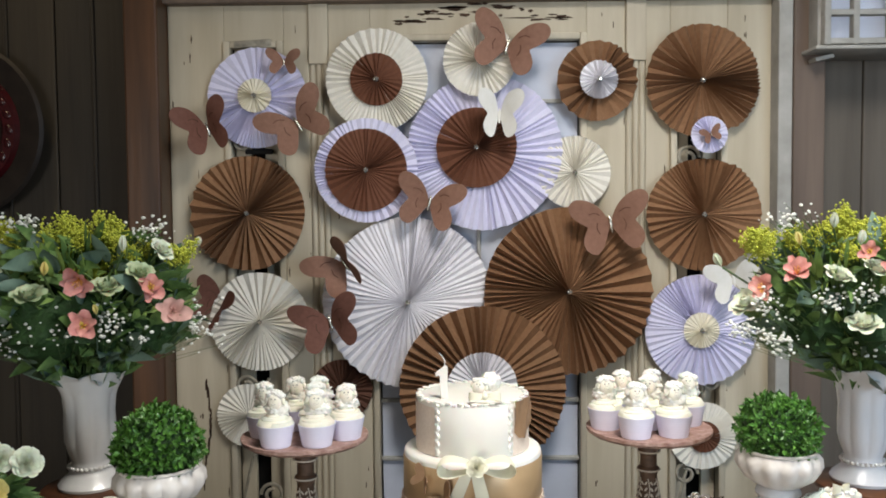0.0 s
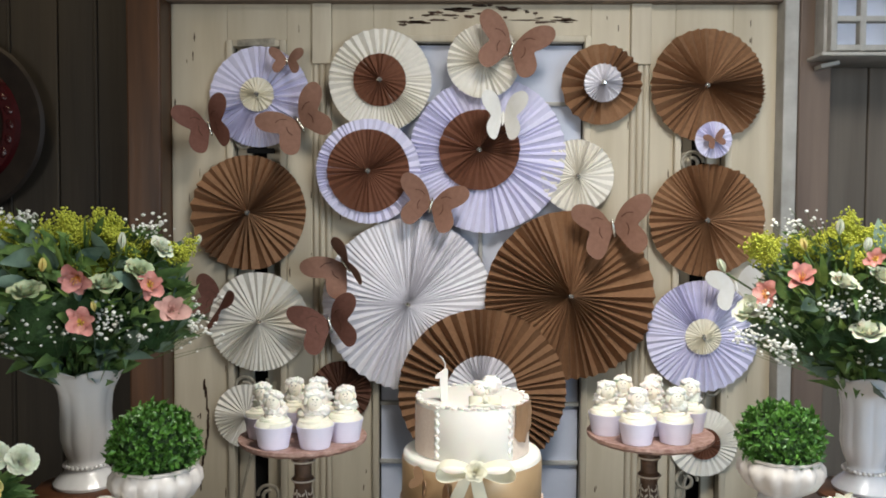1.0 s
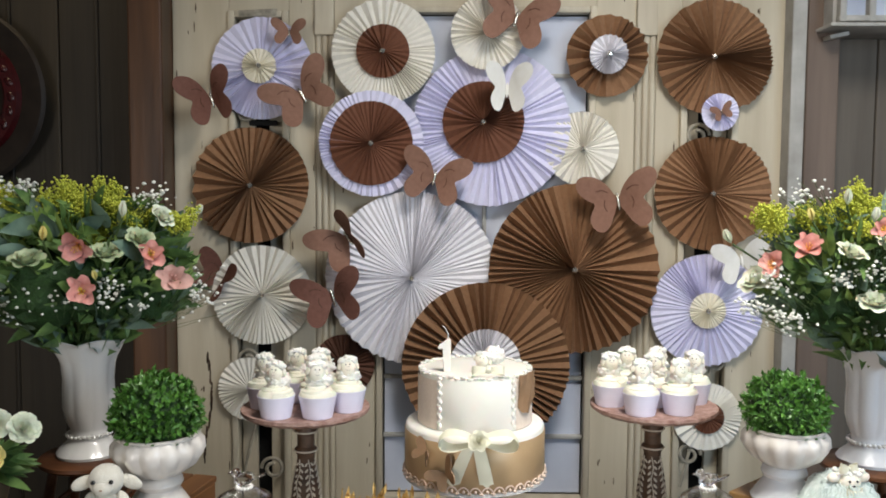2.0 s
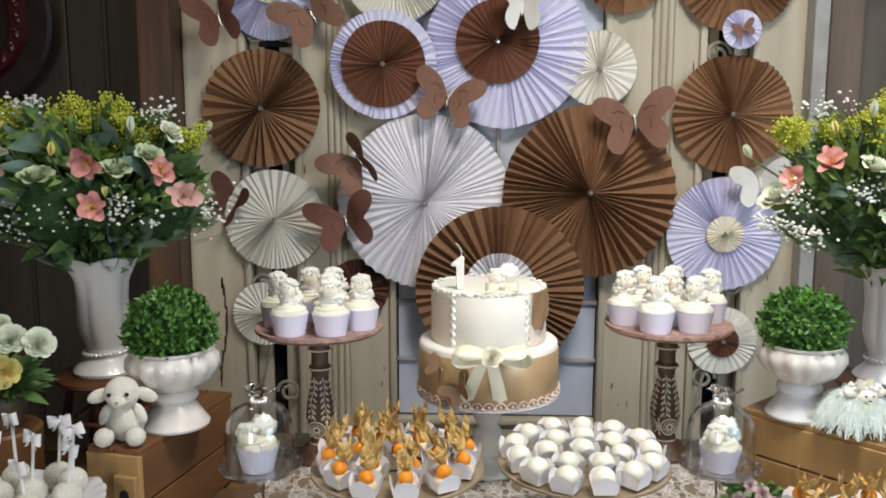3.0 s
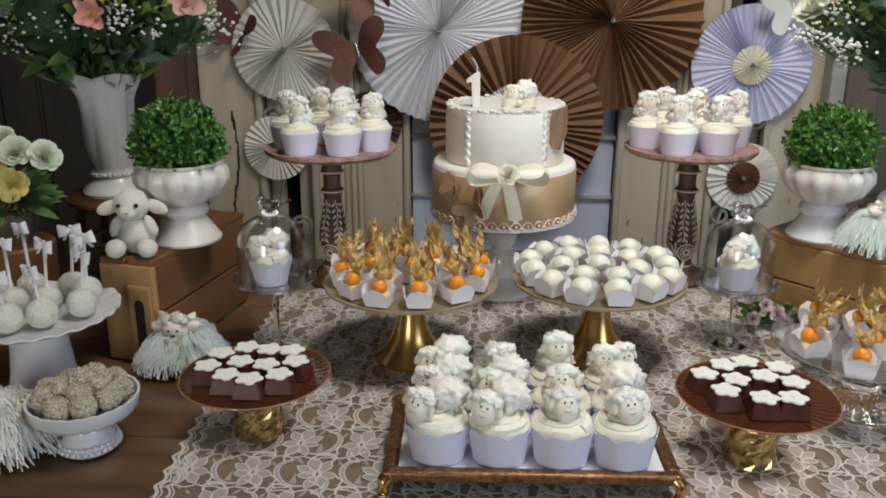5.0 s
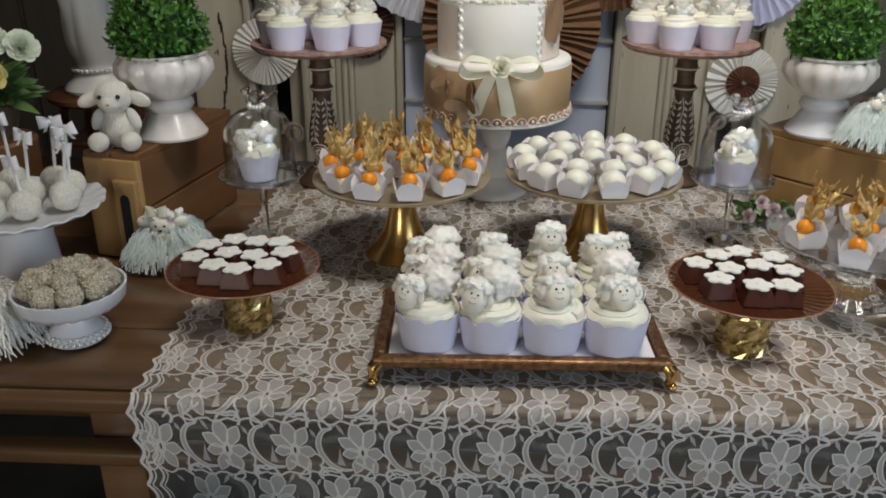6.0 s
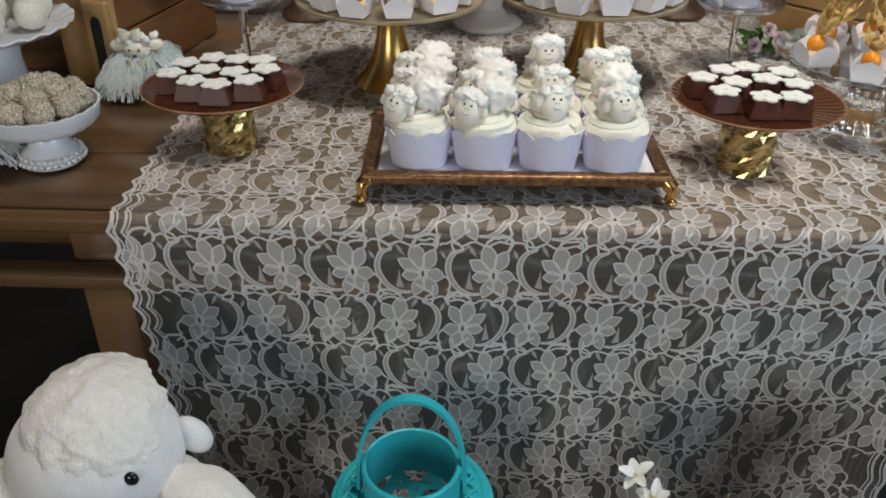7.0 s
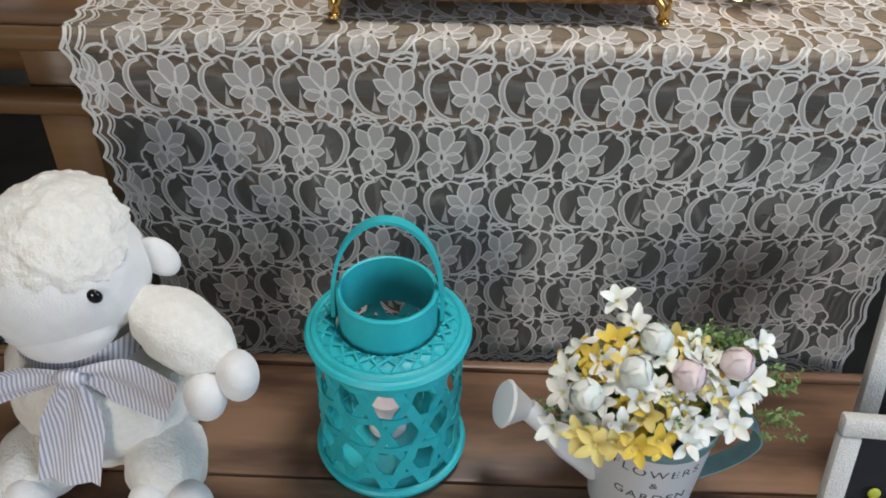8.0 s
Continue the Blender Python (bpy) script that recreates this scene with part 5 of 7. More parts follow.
def physalis(m, group, seed):
    r = random.Random(seed)
    t = thing("physalis_sweet", m, "orange physalis with dry husk in a white paper box", "sweet", group)
    part("paper_box", paper_box(), BOXPAPER, t, "white folded paper box")
    part("filling", ball(0.0165, (0, 0, 0.011), 2, (1, 1, 0.75)), CUSTARD, t, "pale fondant sweet")
    part("berry", ball(0.0118, (0, -0.002, 0.0260), 3), BERRY, t, "glossy orange berry")
    bm = bmesh.new()
    lean = r.uniform(-0.35, 0.35)
    for k in range(6):
        a = 2 * math.pi * k / 6 + r.uniform(-0.4, 0.4)
        rows = []
        L = r.uniform(0.022, 0.046)
        flare = r.uniform(0.2, 1.9)
        for j in range(8):
            q = j / 7
            rad = 0.002 + 0.0085 * math.sin(q * 2.2) + 0.006 * flare * q * q
            w = 0.0066 * math.sin(math.pi * (0.16 + 0.84 * q ** 0.8)) + 0.0002
            tw = a + 0.7 * math.sin(q * 5 + k)
            c = Vector((math.cos(a) * rad + lean * q * 0.022, math.sin(a) * rad + 0.004 + 0.010 * q, 0.0355 + L * q))
            tng = Vector((-math.sin(tw), math.cos(tw), 0.25 * math.sin(q * 7 + k)))
            if j == 0:
                rows.append([Vector((0, 0.004, 0.0355))] * 3)
                continue
            rows.append([c - tng * w, c + Vector((math.cos(a), math.sin(a), 0)) * r.uniform(-0.0028, 0.0028), c + tng * w])
        sheet(rows, bm)
    part("husk", welded(bm), HUSK, t, "dry twisted golden husk", smooth=False)
    return t


def white_sweet(m, group, seed):
    t = thing("coated_sweet", m, "round white chocolate sweet in a white paper box", "sweet", group)
    part("paper_box", paper_box(), BOXPAPER, t, "white folded paper box")
    part("sweet", ball(0.0178, (0, 0, 0.0195), 3, (1, 1, 0.98)), COCO, t, "smooth white coated ball")
    return t


def ring_places(r, n, phase, jitter, rg):
    return [(r * math.cos(phase + 2 * math.pi * i / n) + rg.uniform(-jitter, jitter), r * math.sin(phase + 2 * math.pi * i / n) + rg.uniform(-jitter, jitter)) for i in range(n)]


g = random.Random(21)
G1, G2, GZ = (0.083, 1.303), (0.381, 1.325), 0.916
gold_stand(*G1, GZ, 0.138)
gold_stand(*G2, GZ + 0.003, 0.137)
spots = ring_places(0.110, 12, -1.35, 0.003, g) + ring_places(0.060, 6, -1.1, 0.003, g) + [(0.0, 0.0)]
first = None
for i, (dx, dy) in enumerate(spots):
    m = at(G1[0] + dx, G1[1] + dy, GZ + 0.0005, math.degrees(math.atan2(dy, dx)) + 90 + g.uniform(-12, 12))
    physalis(m, "physalis sweets on the gold stand", 300 + i)
spots = ring_places(0.110, 13, -1.42, 0.003, g) + ring_places(0.060, 7, -1.2, 0.003, g) + [(0.0, 0.003)]
for i, (dx, dy) in enumerate(spots):
    m = at(G2[0] + dx, G2[1] + dy, GZ + 0.0035, math.degrees(math.atan2(dy, dx)) + 90 + g.uniform(-14, 14))
    first = white_sweet(m, "coated sweets on the gold stand", i) if first is None else copy_thing(first, m)

# glass plate with more physalis
PX, PY, PZ = 0.742, 1.172, 0.874
gp = thing("glass_stand", at(PX, PY, ON), "clear pressed glass pedestal plate", "cake stand")
h = PZ - ON
part("plate", lathe([(0.0, h - 0.008), (0.06, h - 0.008), (0.118, h - 0.004), (0.130, h + 0.006), (0.130, h + 0.009), (0.126, h + 0.009), (0.116, h), (0.0, h - 0.002)], 72, flutes=36, wave=lambda a, r, z: 0.0015 * math.sin(a * 30) if r > 0.12 else 0), PRESSED, gp)
part("foot", lathe([(0.0, 0.0), (0.056, 0.0, 0.03), (0.057, 0.004, 0.03), (0.045, 0.012, 0.05), (0.030, 0.022, 0.08), (0.022, 0.040, 0.10), (0.026, 0.062, 0.10), (0.036, h - 0.009, 0.05), (0.0, h - 0.009)], 64, flutes=12), GLASS, gp, "fluted glass foot")
for i, (dx, dy) in enumerate([(-0.088, -0.018), (-0.043, -0.078), (-0.055, 0.035), (0.022, -0.093), (-0.005, -0.020), (0.050, -0.038), (0.082, -0.060), (0.01, 0.055), (-0.04, 0.085), (0.075, 0.03), (0.06, 0.085)]):
    physalis(at(PX + dx, PY + dy, PZ + 0.0005, math.degrees(math.atan2(dy, dx)) + 90 + g.uniform(-10, 10)), "physalis sweets on the glass plate", 340 + i)

# amber plates with chocolates
def choc_plate(x, y, zp, spots, spin):
    p = thing("chocolate_stand", at(x, y, ON, spin), "amber glass plate on a gold mercury glass tumbler", "cake stand", "chocolate stands")
    h = zp - ON
    part("plate", lathe([(0.0, h - 0.006), (0.05, h - 0.006, 0.0), (0.090, h - 0.003, 0.004), (0.098, h + 0.002, 0.004), (0.098, h + 0.004, 0.004), (0.090, h + 0.001, 0.004), (0.05, h - 0.002), (0.0, h - 0.002)], 144, flutes=48, wave=lambda a, r, z: 0.0007 * math.cos(a * 48) if r > 0.06 else 0), AMBER, p, "ribbed amber glass plate")
    # ring added to paint the bright line on the plate's edge
    part("rim", tube([(0.0985 * math.cos(2 * math.pi * i / 72), 0.0985 * math.sin(2 * math.pi * i / 72), h + 0.0035) for i in range(72)], 0.0011, 6, closed=True), AMBERRIM, p, "thin amber ring with the edge's glint in its colour")
    bm = bmesh.new()
    rows = []
    nz, na = 9, 22
    rr = random.Random(int(x * 1000))
    for j in range(nz + 1):
        z = (h - 0.007) * j / nz
        rows.append([Vector(((0.033 + k) * math.cos(2 * math.pi * (i + 0.5 * (j % 2)) / na), (0.033 + k) * math.sin(2 * math.pi * (i + 0.5 * (j % 2)) / na), z)) for i in range(na) for k in (rr.uniform(-0.0020, 0.0016),)])
    sheet(rows, bm, wrap=True)
    bm.verts.ensure_lookup_table()
    bm.faces.new([bm.verts[i] for i in range(na)])
    part("tumbler", bm, MERCURY, p, "faceted gold mercury glass foot", smooth=False)
    one = None
    for i, (dx, dy) in enumerate(spots):
        m = at(x + 0.86 * dx, y + 0.86 * dy, zp + 0.0005, g.uniform(-8, 8) + (0 if i % 2 else 4))
        if one:
            copy_thing(one, m)
            continue
        one = thing("chocolate", m, "square milk chocolate with a white sugar flower", "chocolate", "chocolates with flowers")
        bm = bmesh.new()
        lo = [bm.verts.new((sx * 0.0192, sy * 0.0192, 0.0)) for sx, sy in ((-1, -1), (1, -1), (1, 1), (-1, 1))]
        hi = [bm.verts.new((sx * 0.0136, sy * 0.0136, 0.0200)) for sx, sy in ((-1, -1), (1, -1), (1, 1), (-1, 1))]
        bm.faces.new(lo[::-1])
        bm.faces.new(hi)
        for k in range(4):
            bm.faces.new((lo[k], lo[(k + 1) % 4], hi[(k + 1) % 4], hi[k]))
        bmesh.ops.bevel(bm, geom=list(bm.edges), offset=0.0012, segments=2, affect="EDGES")
        part("chocolate_block", bm, CHOC, one, smooth=False)
        bm = slab(flower_shape(0.0185, 5, 0.36, 80), 0.0024, None, pose(0, 0, 0.0214, -90, 0, 0))
        bmesh.ops.bevel(bm, geom=[e for e in bm.edges if len(e.link_faces) == 2 and max(len(f.verts) for f in e.link_faces) > 10], offset=0.001, segments=2, affect="EDGES")
        ball(0.0032, (0, 0, 0.0228), 2, (1, 1, 0.5), bm=bm)
        part("sugar_flower", bm, SUGAR, one, "white sugar flower")


CL, CR = (-0.102, 1.052, 0.866), (0.545, 1.026, 0.871)
choc_plate(*CL, [(-0.060, 0.028), (-0.030, -0.046), (0.008, -0.058), (0.048, -0.040), (-0.022, 0.000), (0.020, -0.008), (-0.068, -0.018), (0.063, 0.006), (0.012, 0.046), (-0.026, 0.052), (0.048, 0.045)], 0)
choc_plate(*CR, [(-0.072, 0.020), (-0.036, 0.052), (-0.030, 0.004), (-0.054, -0.032), (0.0, 0.066), (0.015, 0.018), (-0.006, -0.052), (0.034, -0.050), (0.052, 0.000), (0.046, 0.048)], 14)

# pearl-footed bowl with praline balls
def pearl_ring(r, z, n, s, parent, label="ring of small pearls"):
    for i in range(n):
        a = 2 * math.pi * i / n
        ob = new("pearl", PEARLMESH)
        ob.parent = parent
        ob.matrix_local = Matrix.Translation((r * math.cos(a), r * math.sin(a), z)) @ Matrix.Diagonal((s, s, s, 1))


PEARLMESH = mesh_of("pearl", ball(1.0, sub=2), PEARL)
BX, BY, BZ = -0.316, 1.003, 0.857
bowl = thing("footed_bowl", at(BX, BY, ON), "white ceramic footed bowl with pearls round its foot", "bowl")
h = BZ - ON
part("bowl", lathe([(0.0, h - 0.030), (0.028, h - 0.030), (0.060, h - 0.025), (0.067, h - 0.017), (0.070, h), (0.067, h), (0.064, h - 0.010), (0.056, h - 0.018), (0.0, h - 0.020)], 72, flutes=24, wave=lambda a, r, z: 0.0008 * math.sin(a * 24)), BLUECER, bowl)
part("foot", lathe([(0.036, 0.0), (0.038, 0.006), (0.034, 0.014), (0.024, 0.024), (0.021, h - 0.036), (0.030, h - 0.030), (0.0, h - 0.030)], 48), BLUECER, bowl)
pearl_ring(0.0385, 0.006, 30, 0.0036, bowl)
pearl_ring(0.0365, 0.0125, 28, 0.0030, bowl)
one = None
for i, (dx, dy, dz) in enumerate([(0.046 * math.cos(k * 0.698 + 0.3), 0.046 * math.sin(k * 0.698 + 0.3), 0.002 * (k % 3)) for k in range(9)] + [(0.024 * math.cos(k * 1.2566), 0.024 * math.sin(k * 1.2566), 0.010 + 0.003 * (k % 2)) for k in range(5)] + [(0.004, -0.004, 0.022)]):
    m = at(BX + dx, BY + dy, BZ + 0.002 + dz, g.uniform(0, 360))
    if one:
        copy_thing(one, m)
    else:
        one = whole("praline_ball", ball(0.0162, sub=4, lump=0.0034, lscale=420), PRALINE, m, "round sweet rolled in chopped praline in a bowl", "sweet", "praline balls")

# plate of cake pops
QX, QY, QZ = -0.462, 1.168, 0.900
pp = thing("cake_pop_stand", at(QX, QY, ON), "white ceramic pedestal plate with a lobed edge", "cake stand")
h = QZ - ON
part("plate", lathe([(0.0, h - 0.010), (0.05, h - 0.010), (0.105, h - 0.004), (0.120, h + 0.004, 0.012), (0.120, h + 0.007, 0.012), (0.115, h + 0.006), (0.100, h - 0.001), (0.0, h - 0.003)], 96, flutes=24, wave=lambda a, r, z: 0.0015 * math.sin(a * 24) if r > 0.11 else 0), BLUECER, pp)
part("foot", lathe([(0.050, 0.0), (0.050, 0.005), (0.045, 0.030), (0.041, 0.070), (0.043, h - 0.014), (0.055, h - 0.010), (0.0, h - 0.010)], 48), BLUECER, pp)


def bow_ribbon(s):
    bm = bmesh.new()
    for side in (-1, 1):
        rows = []
        for i in range(11):
            t = i / 10 * 2 * math.pi
            x = side * s * (1 - math.cos(t)) / 2
            y = 0.28 * s * math.sin(t)
            w = s * (0.25 + 0.35 * (1 - math.cos(t)) / 2)
            rows.append([(x, y, -w), (x, y, w)])
        sheet(rows, bm)
        rows = [[(side * s * (0.1 + 0.45 * t) - s * 0.16, -0.15 * s * t, -s * 0.9 * t), (side * s * (0.1 + 0.45 * t) + s * 0.16, -0.12 * s * t, -s * (0.9 * t + 0.08 * side))] for t in (0, 0.33, 0.66, 1.0)]
        sheet(rows, bm)
    ball(s * 0.22, (0, 0, 0), 2, bm=bm)
    return bm


for i, (dx, dy, ln) in enumerate([(0.062, 0.042, 0.092), (0.078, -0.008, 0.078), (0.040, -0.050, 0.068), (0.002, -0.072, 0.066), (-0.042, -0.060, 0.080), (0.022, 0.0, 0.09), (0.030, 0.062, 0.10), (-0.022, -0.012, 0.095), (-0.072, -0.020, 0.08), (-0.03, 0.055, 0.10), (-0.075, 0.04, 0.09)]):
    c = thing("cake_pop", pose(QX + dx, QY + dy, QZ + 0.0215, g.uniform(-7, 7), g.uniform(-9, 9), g.uniform(-20, 20)), "white coconut cake pop with a satin bow", "cake pop", "cake pops on the plate")
    part("cake_ball", ball(0.0215, sub=4, lump=0.0012, lscale=160), COCONUT, c, "ball coated in coconut flakes")
    part("stick", tube([(0, 0, 0.02), (0, 0, 0.06), (0, 0, ln)], 0.0024, 8), STICK, c)
    part("bow", bow_ribbon(0.0165), SATIN, c, "white satin bow").matrix_local = pose(0, -0.003, ln * 0.93, 0, g.uniform(-20, 20), g.uniform(-25, 25))

# the gilt tray with the crowned cupcakes
tray = thing("gilt_tray", at(0.258, 1.009, ON, 1.6), "antique gilt rectangular tray on four curled feet", "tray")
TW, TD, TZ = 0.352, 0.196, 0.026
part("base", box(TW - 0.01, TD - 0.01, 0.006, (0, 0, TZ)), OLDGOLD, tray)
part("inlay", box(TW - 0.036, TD - 0.036, 0.003, (0, 0, TZ + 0.0045)), SATIN, tray, "white inlay of the tray")
for sx, sy, lx, ly in ((0, -1, TW, 0.015), (0, 1, TW, 0.015), (-1, 0, 0.015, TD - 0.03), (1, 0, 0.015, TD - 0.03)):
    part("rim", box(lx, ly, 0.014, (sx * (TW / 2 - 0.0075), sy * (TD / 2 - 0.0075), TZ + 0.004), (sy * -8, sx * 8, 0), bevel=0.004, seg=3), OLDGOLD, tray)
for sx in (-1, 1):
    for sy in (-1, 1):
        a = math.atan2(sy, sx)
        c, s = math.cos(a), math.sin(a)
        ox, oy = sx * (TW / 2 - 0.006), sy * (TD / 2 - 0.006)
        pts = [(ox - c * 0.004, oy - s * 0.004, TZ + 0.004), (ox + c * 0.006, oy + s * 0.006, TZ - 0.002), (ox + c * 0.007, oy + s * 0.007, TZ - 0.012), (ox + c * 0.002, oy + s * 0.002, TZ - 0.019), (ox + c * 0.008, oy + s * 0.008, 0.003)]
        bm = tube(pts, [0.009, 0.0085, 0.006, 0.0042, 0.0045], 10)
        ball(0.0052, (ox + c * 0.009, oy + s * 0.009, 0.0052), 2, (1.2, 1.2, 0.9), bm=bm)
        part("foot", bm, GOLD, tray, "curled gold foot")
HOW = (("left", "left", "front", "front"), ("left", "left", "front", "away"), ("left", "front", "up", "pair"))
for i in range(12):
    col, rw = i % 4, i // 4
    cupcake("crowned_cupcake", at(0.148 + 0.0745 * col + (0.004 if rw == 1 else 0), 0.956 + 0.060 * rw, ON + TZ + 0.0065, (-6, 4, 0, 8)[col] + 5 * rw), "tall frosted cupcake with a sugar lamb on a tray", "cupcakes on the gilt tray", 60 + i, "crown", 0.031, 0.0385, 0.047, 0.045, HOW[rw][col])

# glass domes on slender stems
def glass_dome(x, y, zp, seed):
    d = thing("glass_dome_stand", at(x, y, ON), "slender glass stand with a bird-topped glass dome", "glass dome", "glass domes")
    h = zp - ON
    part("plate", lathe([(0.0, h - 0.004), (0.02, h - 0.004), (0.060, h - 0.002), (0.067, h + 0.005), (0.067, h + 0.007), (0.065, h + 0.007), (0.059, h), (0.0, h)], 56), PRESSED, d)
    # rings added so the plate's and dome's edges show as bright lines
    part("rim", tube([(0.0665 * math.cos(0.1309 * i), 0.0665 * math.sin(0.1309 * i), h + 0.0065) for i in range(48)], 0.0016, 8, closed=True), PRESSED, d, "glass ring added to brighten the plate's edge")
    part("lip", tube([(0.0556 * math.cos(0.1309 * i), 0.0556 * math.sin(0.1309 * i), h + 0.003) for i in range(48)], 0.0014, 8, closed=True), PRESSED, d, "glass ring added to brighten the dome's edge")
    part("stem", lathe([(0.0, 0.0), (0.032, 0.0), (0.032, 0.003), (0.016, 0.006), (0.0055, 0.014), (0.0048, h * 0.5), (0.007, h - 0.012), (0.014, h - 0.004), (0.0, h - 0.004)], 32), GLASS, d)
    t = h + 0.112
    part("dome", welded(lathe([(0.056, h + 0.002), (0.056, h + 0.055), (0.052, h + 0.080), (0.042, h + 0.098), (0.024, t - 0.003), (0.010, t), (0.0, t), (0.0, t - 0.0016), (0.010, t - 0.0016), (0.0235, t - 0.005), (0.041, h + 0.0965), (0.0505, h + 0.079), (0.0545, h + 0.055), (0.0545, h + 0.002), (0.056, h + 0.002)], 56)), DOMEGLASS, d)
    bm = ball(0.013, (0, 0, t + 0.015), 2, (1.35, 0.85, 0.85), (0, -20, 0))
    ball(0.0078, (-0.013, 0, t + 0.025), 2, bm=bm)
    ball(0.004, (-0.021, 0, t + 0.024), 1, (1.6, 0.6, 0.6), bm=bm)
    ball(0.008, (0.021, 0, t + 0.018), 2, (2.0, 0.7, 0.4), (0, -25, 0), bm=bm)
    part("bird_knob", bm, GLASS, d, "clear glass bird knob", smooth=False)
    pearl_ring(0.0115, t + 0.002, 14, 0.0030, d)
    cupcake("crowned_cupcake", at(x - 0.002, y - 0.008, zp + 0.0012, seed), "frosted cupcake with a sugar lamb under glass", "cupcakes under glass", 90 + seed, "crown", 0.024, 0.0325, 0.040, 0.038, "left")


glass_dome(-0.141, 1.315, 0.904, 3)
glass_dome(0.615, 1.385, 0.889, 5)

# ---- crates, stools, urns, vases and toys ----
crate = thing("wooden_crate", pose(-0.358, 1.262, ON, 0, 0, -11.6), "pine crate stood on its side beside the sweets", "crate")
CH = 0.163
part("end_board", box(0.094, 0.012, CH, (0, 0.0, CH / 2), bevel=0.002, seg=1), CRATE, crate, smooth=False)
part("end_batten", box(0.040, 0.011, CH - 0.03, (0.026, -0.011, CH / 2 - 0.015), bevel=0.003, seg=2), CRATE, crate, "pale batten with a hand slot", smooth=False)
# batten is not cut; a black slab paints the dark of the slot
loop = [(0.008 * math.cos(math.pi * i / 8), 0.030 + 0.010 * math.sin(math.pi * i / 8)) for i in range(9)] + [(-0.008, -0.045), (0.008, -0.045)]
part("hand_slot", slab(loop, 0.002, None, Matrix.Translation((0.026, -0.0168, CH / 2 - 0.01))), BLACK, crate, "black slab standing in for the hand slot's shade", smooth=False)
# sides use the darker brown, which holds the shade of that face
for k in range(2):
    part("side_board", box(0.012, 0.285, CH / 2 - 0.003, (0.041, 0.148, CH / 4 + k * CH / 2), bevel=0.002, seg=1), CRATESIDE, crate, smooth=False)
    part("top_board", box(0.045, 0.30, 0.012, (-0.0235 + 0.0475 * k, 0.147, CH + 0.003), bevel=0.002, seg=1), CRATESIDE, crate, smooth=False)
    part("far_board", box(0.012, 0.285, CH / 2 - 0.003, (-0.041, 0.148, CH / 4 + k * CH / 2), bevel=0.002, seg=1), CRATESIDE, crate, smooth=False)
CTOP = ON + CH + 0.009

crate2 = thing("wooden_crate", pose(0.708, 1.545, ON, 0, 0, -47), "pale pine crate stood on the table under an urn", "crate")
CH2 = 0.146
for k in range(2):
    part("side_board", box(0.34, 0.012, CH2 / 2 - 0.003, (0.17, 0.0, CH2 / 4 + k * CH2 / 2), bevel=0.002, seg=1), CRATE, crate2, smooth=False)
    part("top_board", box(0.352, 0.082, 0.011, (0.17, 0.038 + 0.086 * k, CH2 + 0.0035), bevel=0.002, seg=1), CRATE, crate2, smooth=False)
part("end_board", box(0.012, 0.17, CH2, (0.0, 0.086, CH2 / 2), bevel=0.002, seg=1), CRATE, crate2, smooth=False)
part("end_board", box(0.012, 0.17, CH2, (0.34, 0.086, CH2 / 2), bevel=0.002, seg=1), CRATE, crate2, smooth=False)
CTOP2 = ON + CH2 + 0.0092


def stool(x, y, h, r):
    s = thing("small_stool", at(x, y, ON), "small dark brown turned wooden stool", "stool", "stools under the vases")
    part("seat", lathe([(0.0, h - 0.018), (r - 0.008, h - 0.018), (r, h - 0.012), (r, h - 0.005), (r - 0.006, h), (0.0, h)], 48), STOOLWOOD, s)
    for k in range(4):
        a = math.pi / 4 + k * math.pi / 2
        c, q = math.cos(a), math.sin(a)
        part("leg", tube([(c * (r + 0.002), q * (r + 0.002), 0.0), (c * r * 0.88, q * r * 0.88, h * 0.5), (c * r * 0.72, q * r * 0.72, h - 0.016)], [0.008, 0.011, 0.009], 10), STOOLWOOD, s)
        b = a + math.pi / 2
        part("stretcher", tube([(c * r * 0.9, q * r * 0.9, h * 0.5), (math.cos(b) * r * 0.9, math.sin(b) * r * 0.9, h * 0.5)], 0.005, 8), STOOLWOOD, s)
    return ON + h


def vase(x, y, z, mat, label):
    v = thing("vase", at(x, y, z, 10), label, "vase", "flower vases")
    H = 0.226
    rim = lambda a, r, q: 0.008 * abs(math.cos(a * 3)) if q > H - 0.004 and r > 0.05 else 0
    part("body", lathe([(0.0, 0.0), (0.060, 0.0), (0.062, 0.006, 0.01), (0.055, 0.016, 0.015), (0.043, 0.027), (0.037, 0.036), (0.035, 0.048), (0.036, 0.054, 0.01), (0.0425, 0.070, 0.03), (0.0475, 0.092, 0.04), (0.0480, 0.12, 0.04), (0.0470, 0.15, 0.036), (0.0500, 0.18, 0.03), (0.057, 0.203, 0.024), (0.068, 0.219, 0.012), (0.080, H, 0.006), (0.078, H + 0.0015, 0.006), (0.066, 0.216, 0.012), (0.048, 0.18, 0.02), (0.044, 0.14, 0.02), (0.041, 0.10), (0.0, 0.07)], 96, flutes=8, wave=rim), mat, v)
    pearl_ring(0.0405, 0.041, 28, 0.0042, v)
    return v


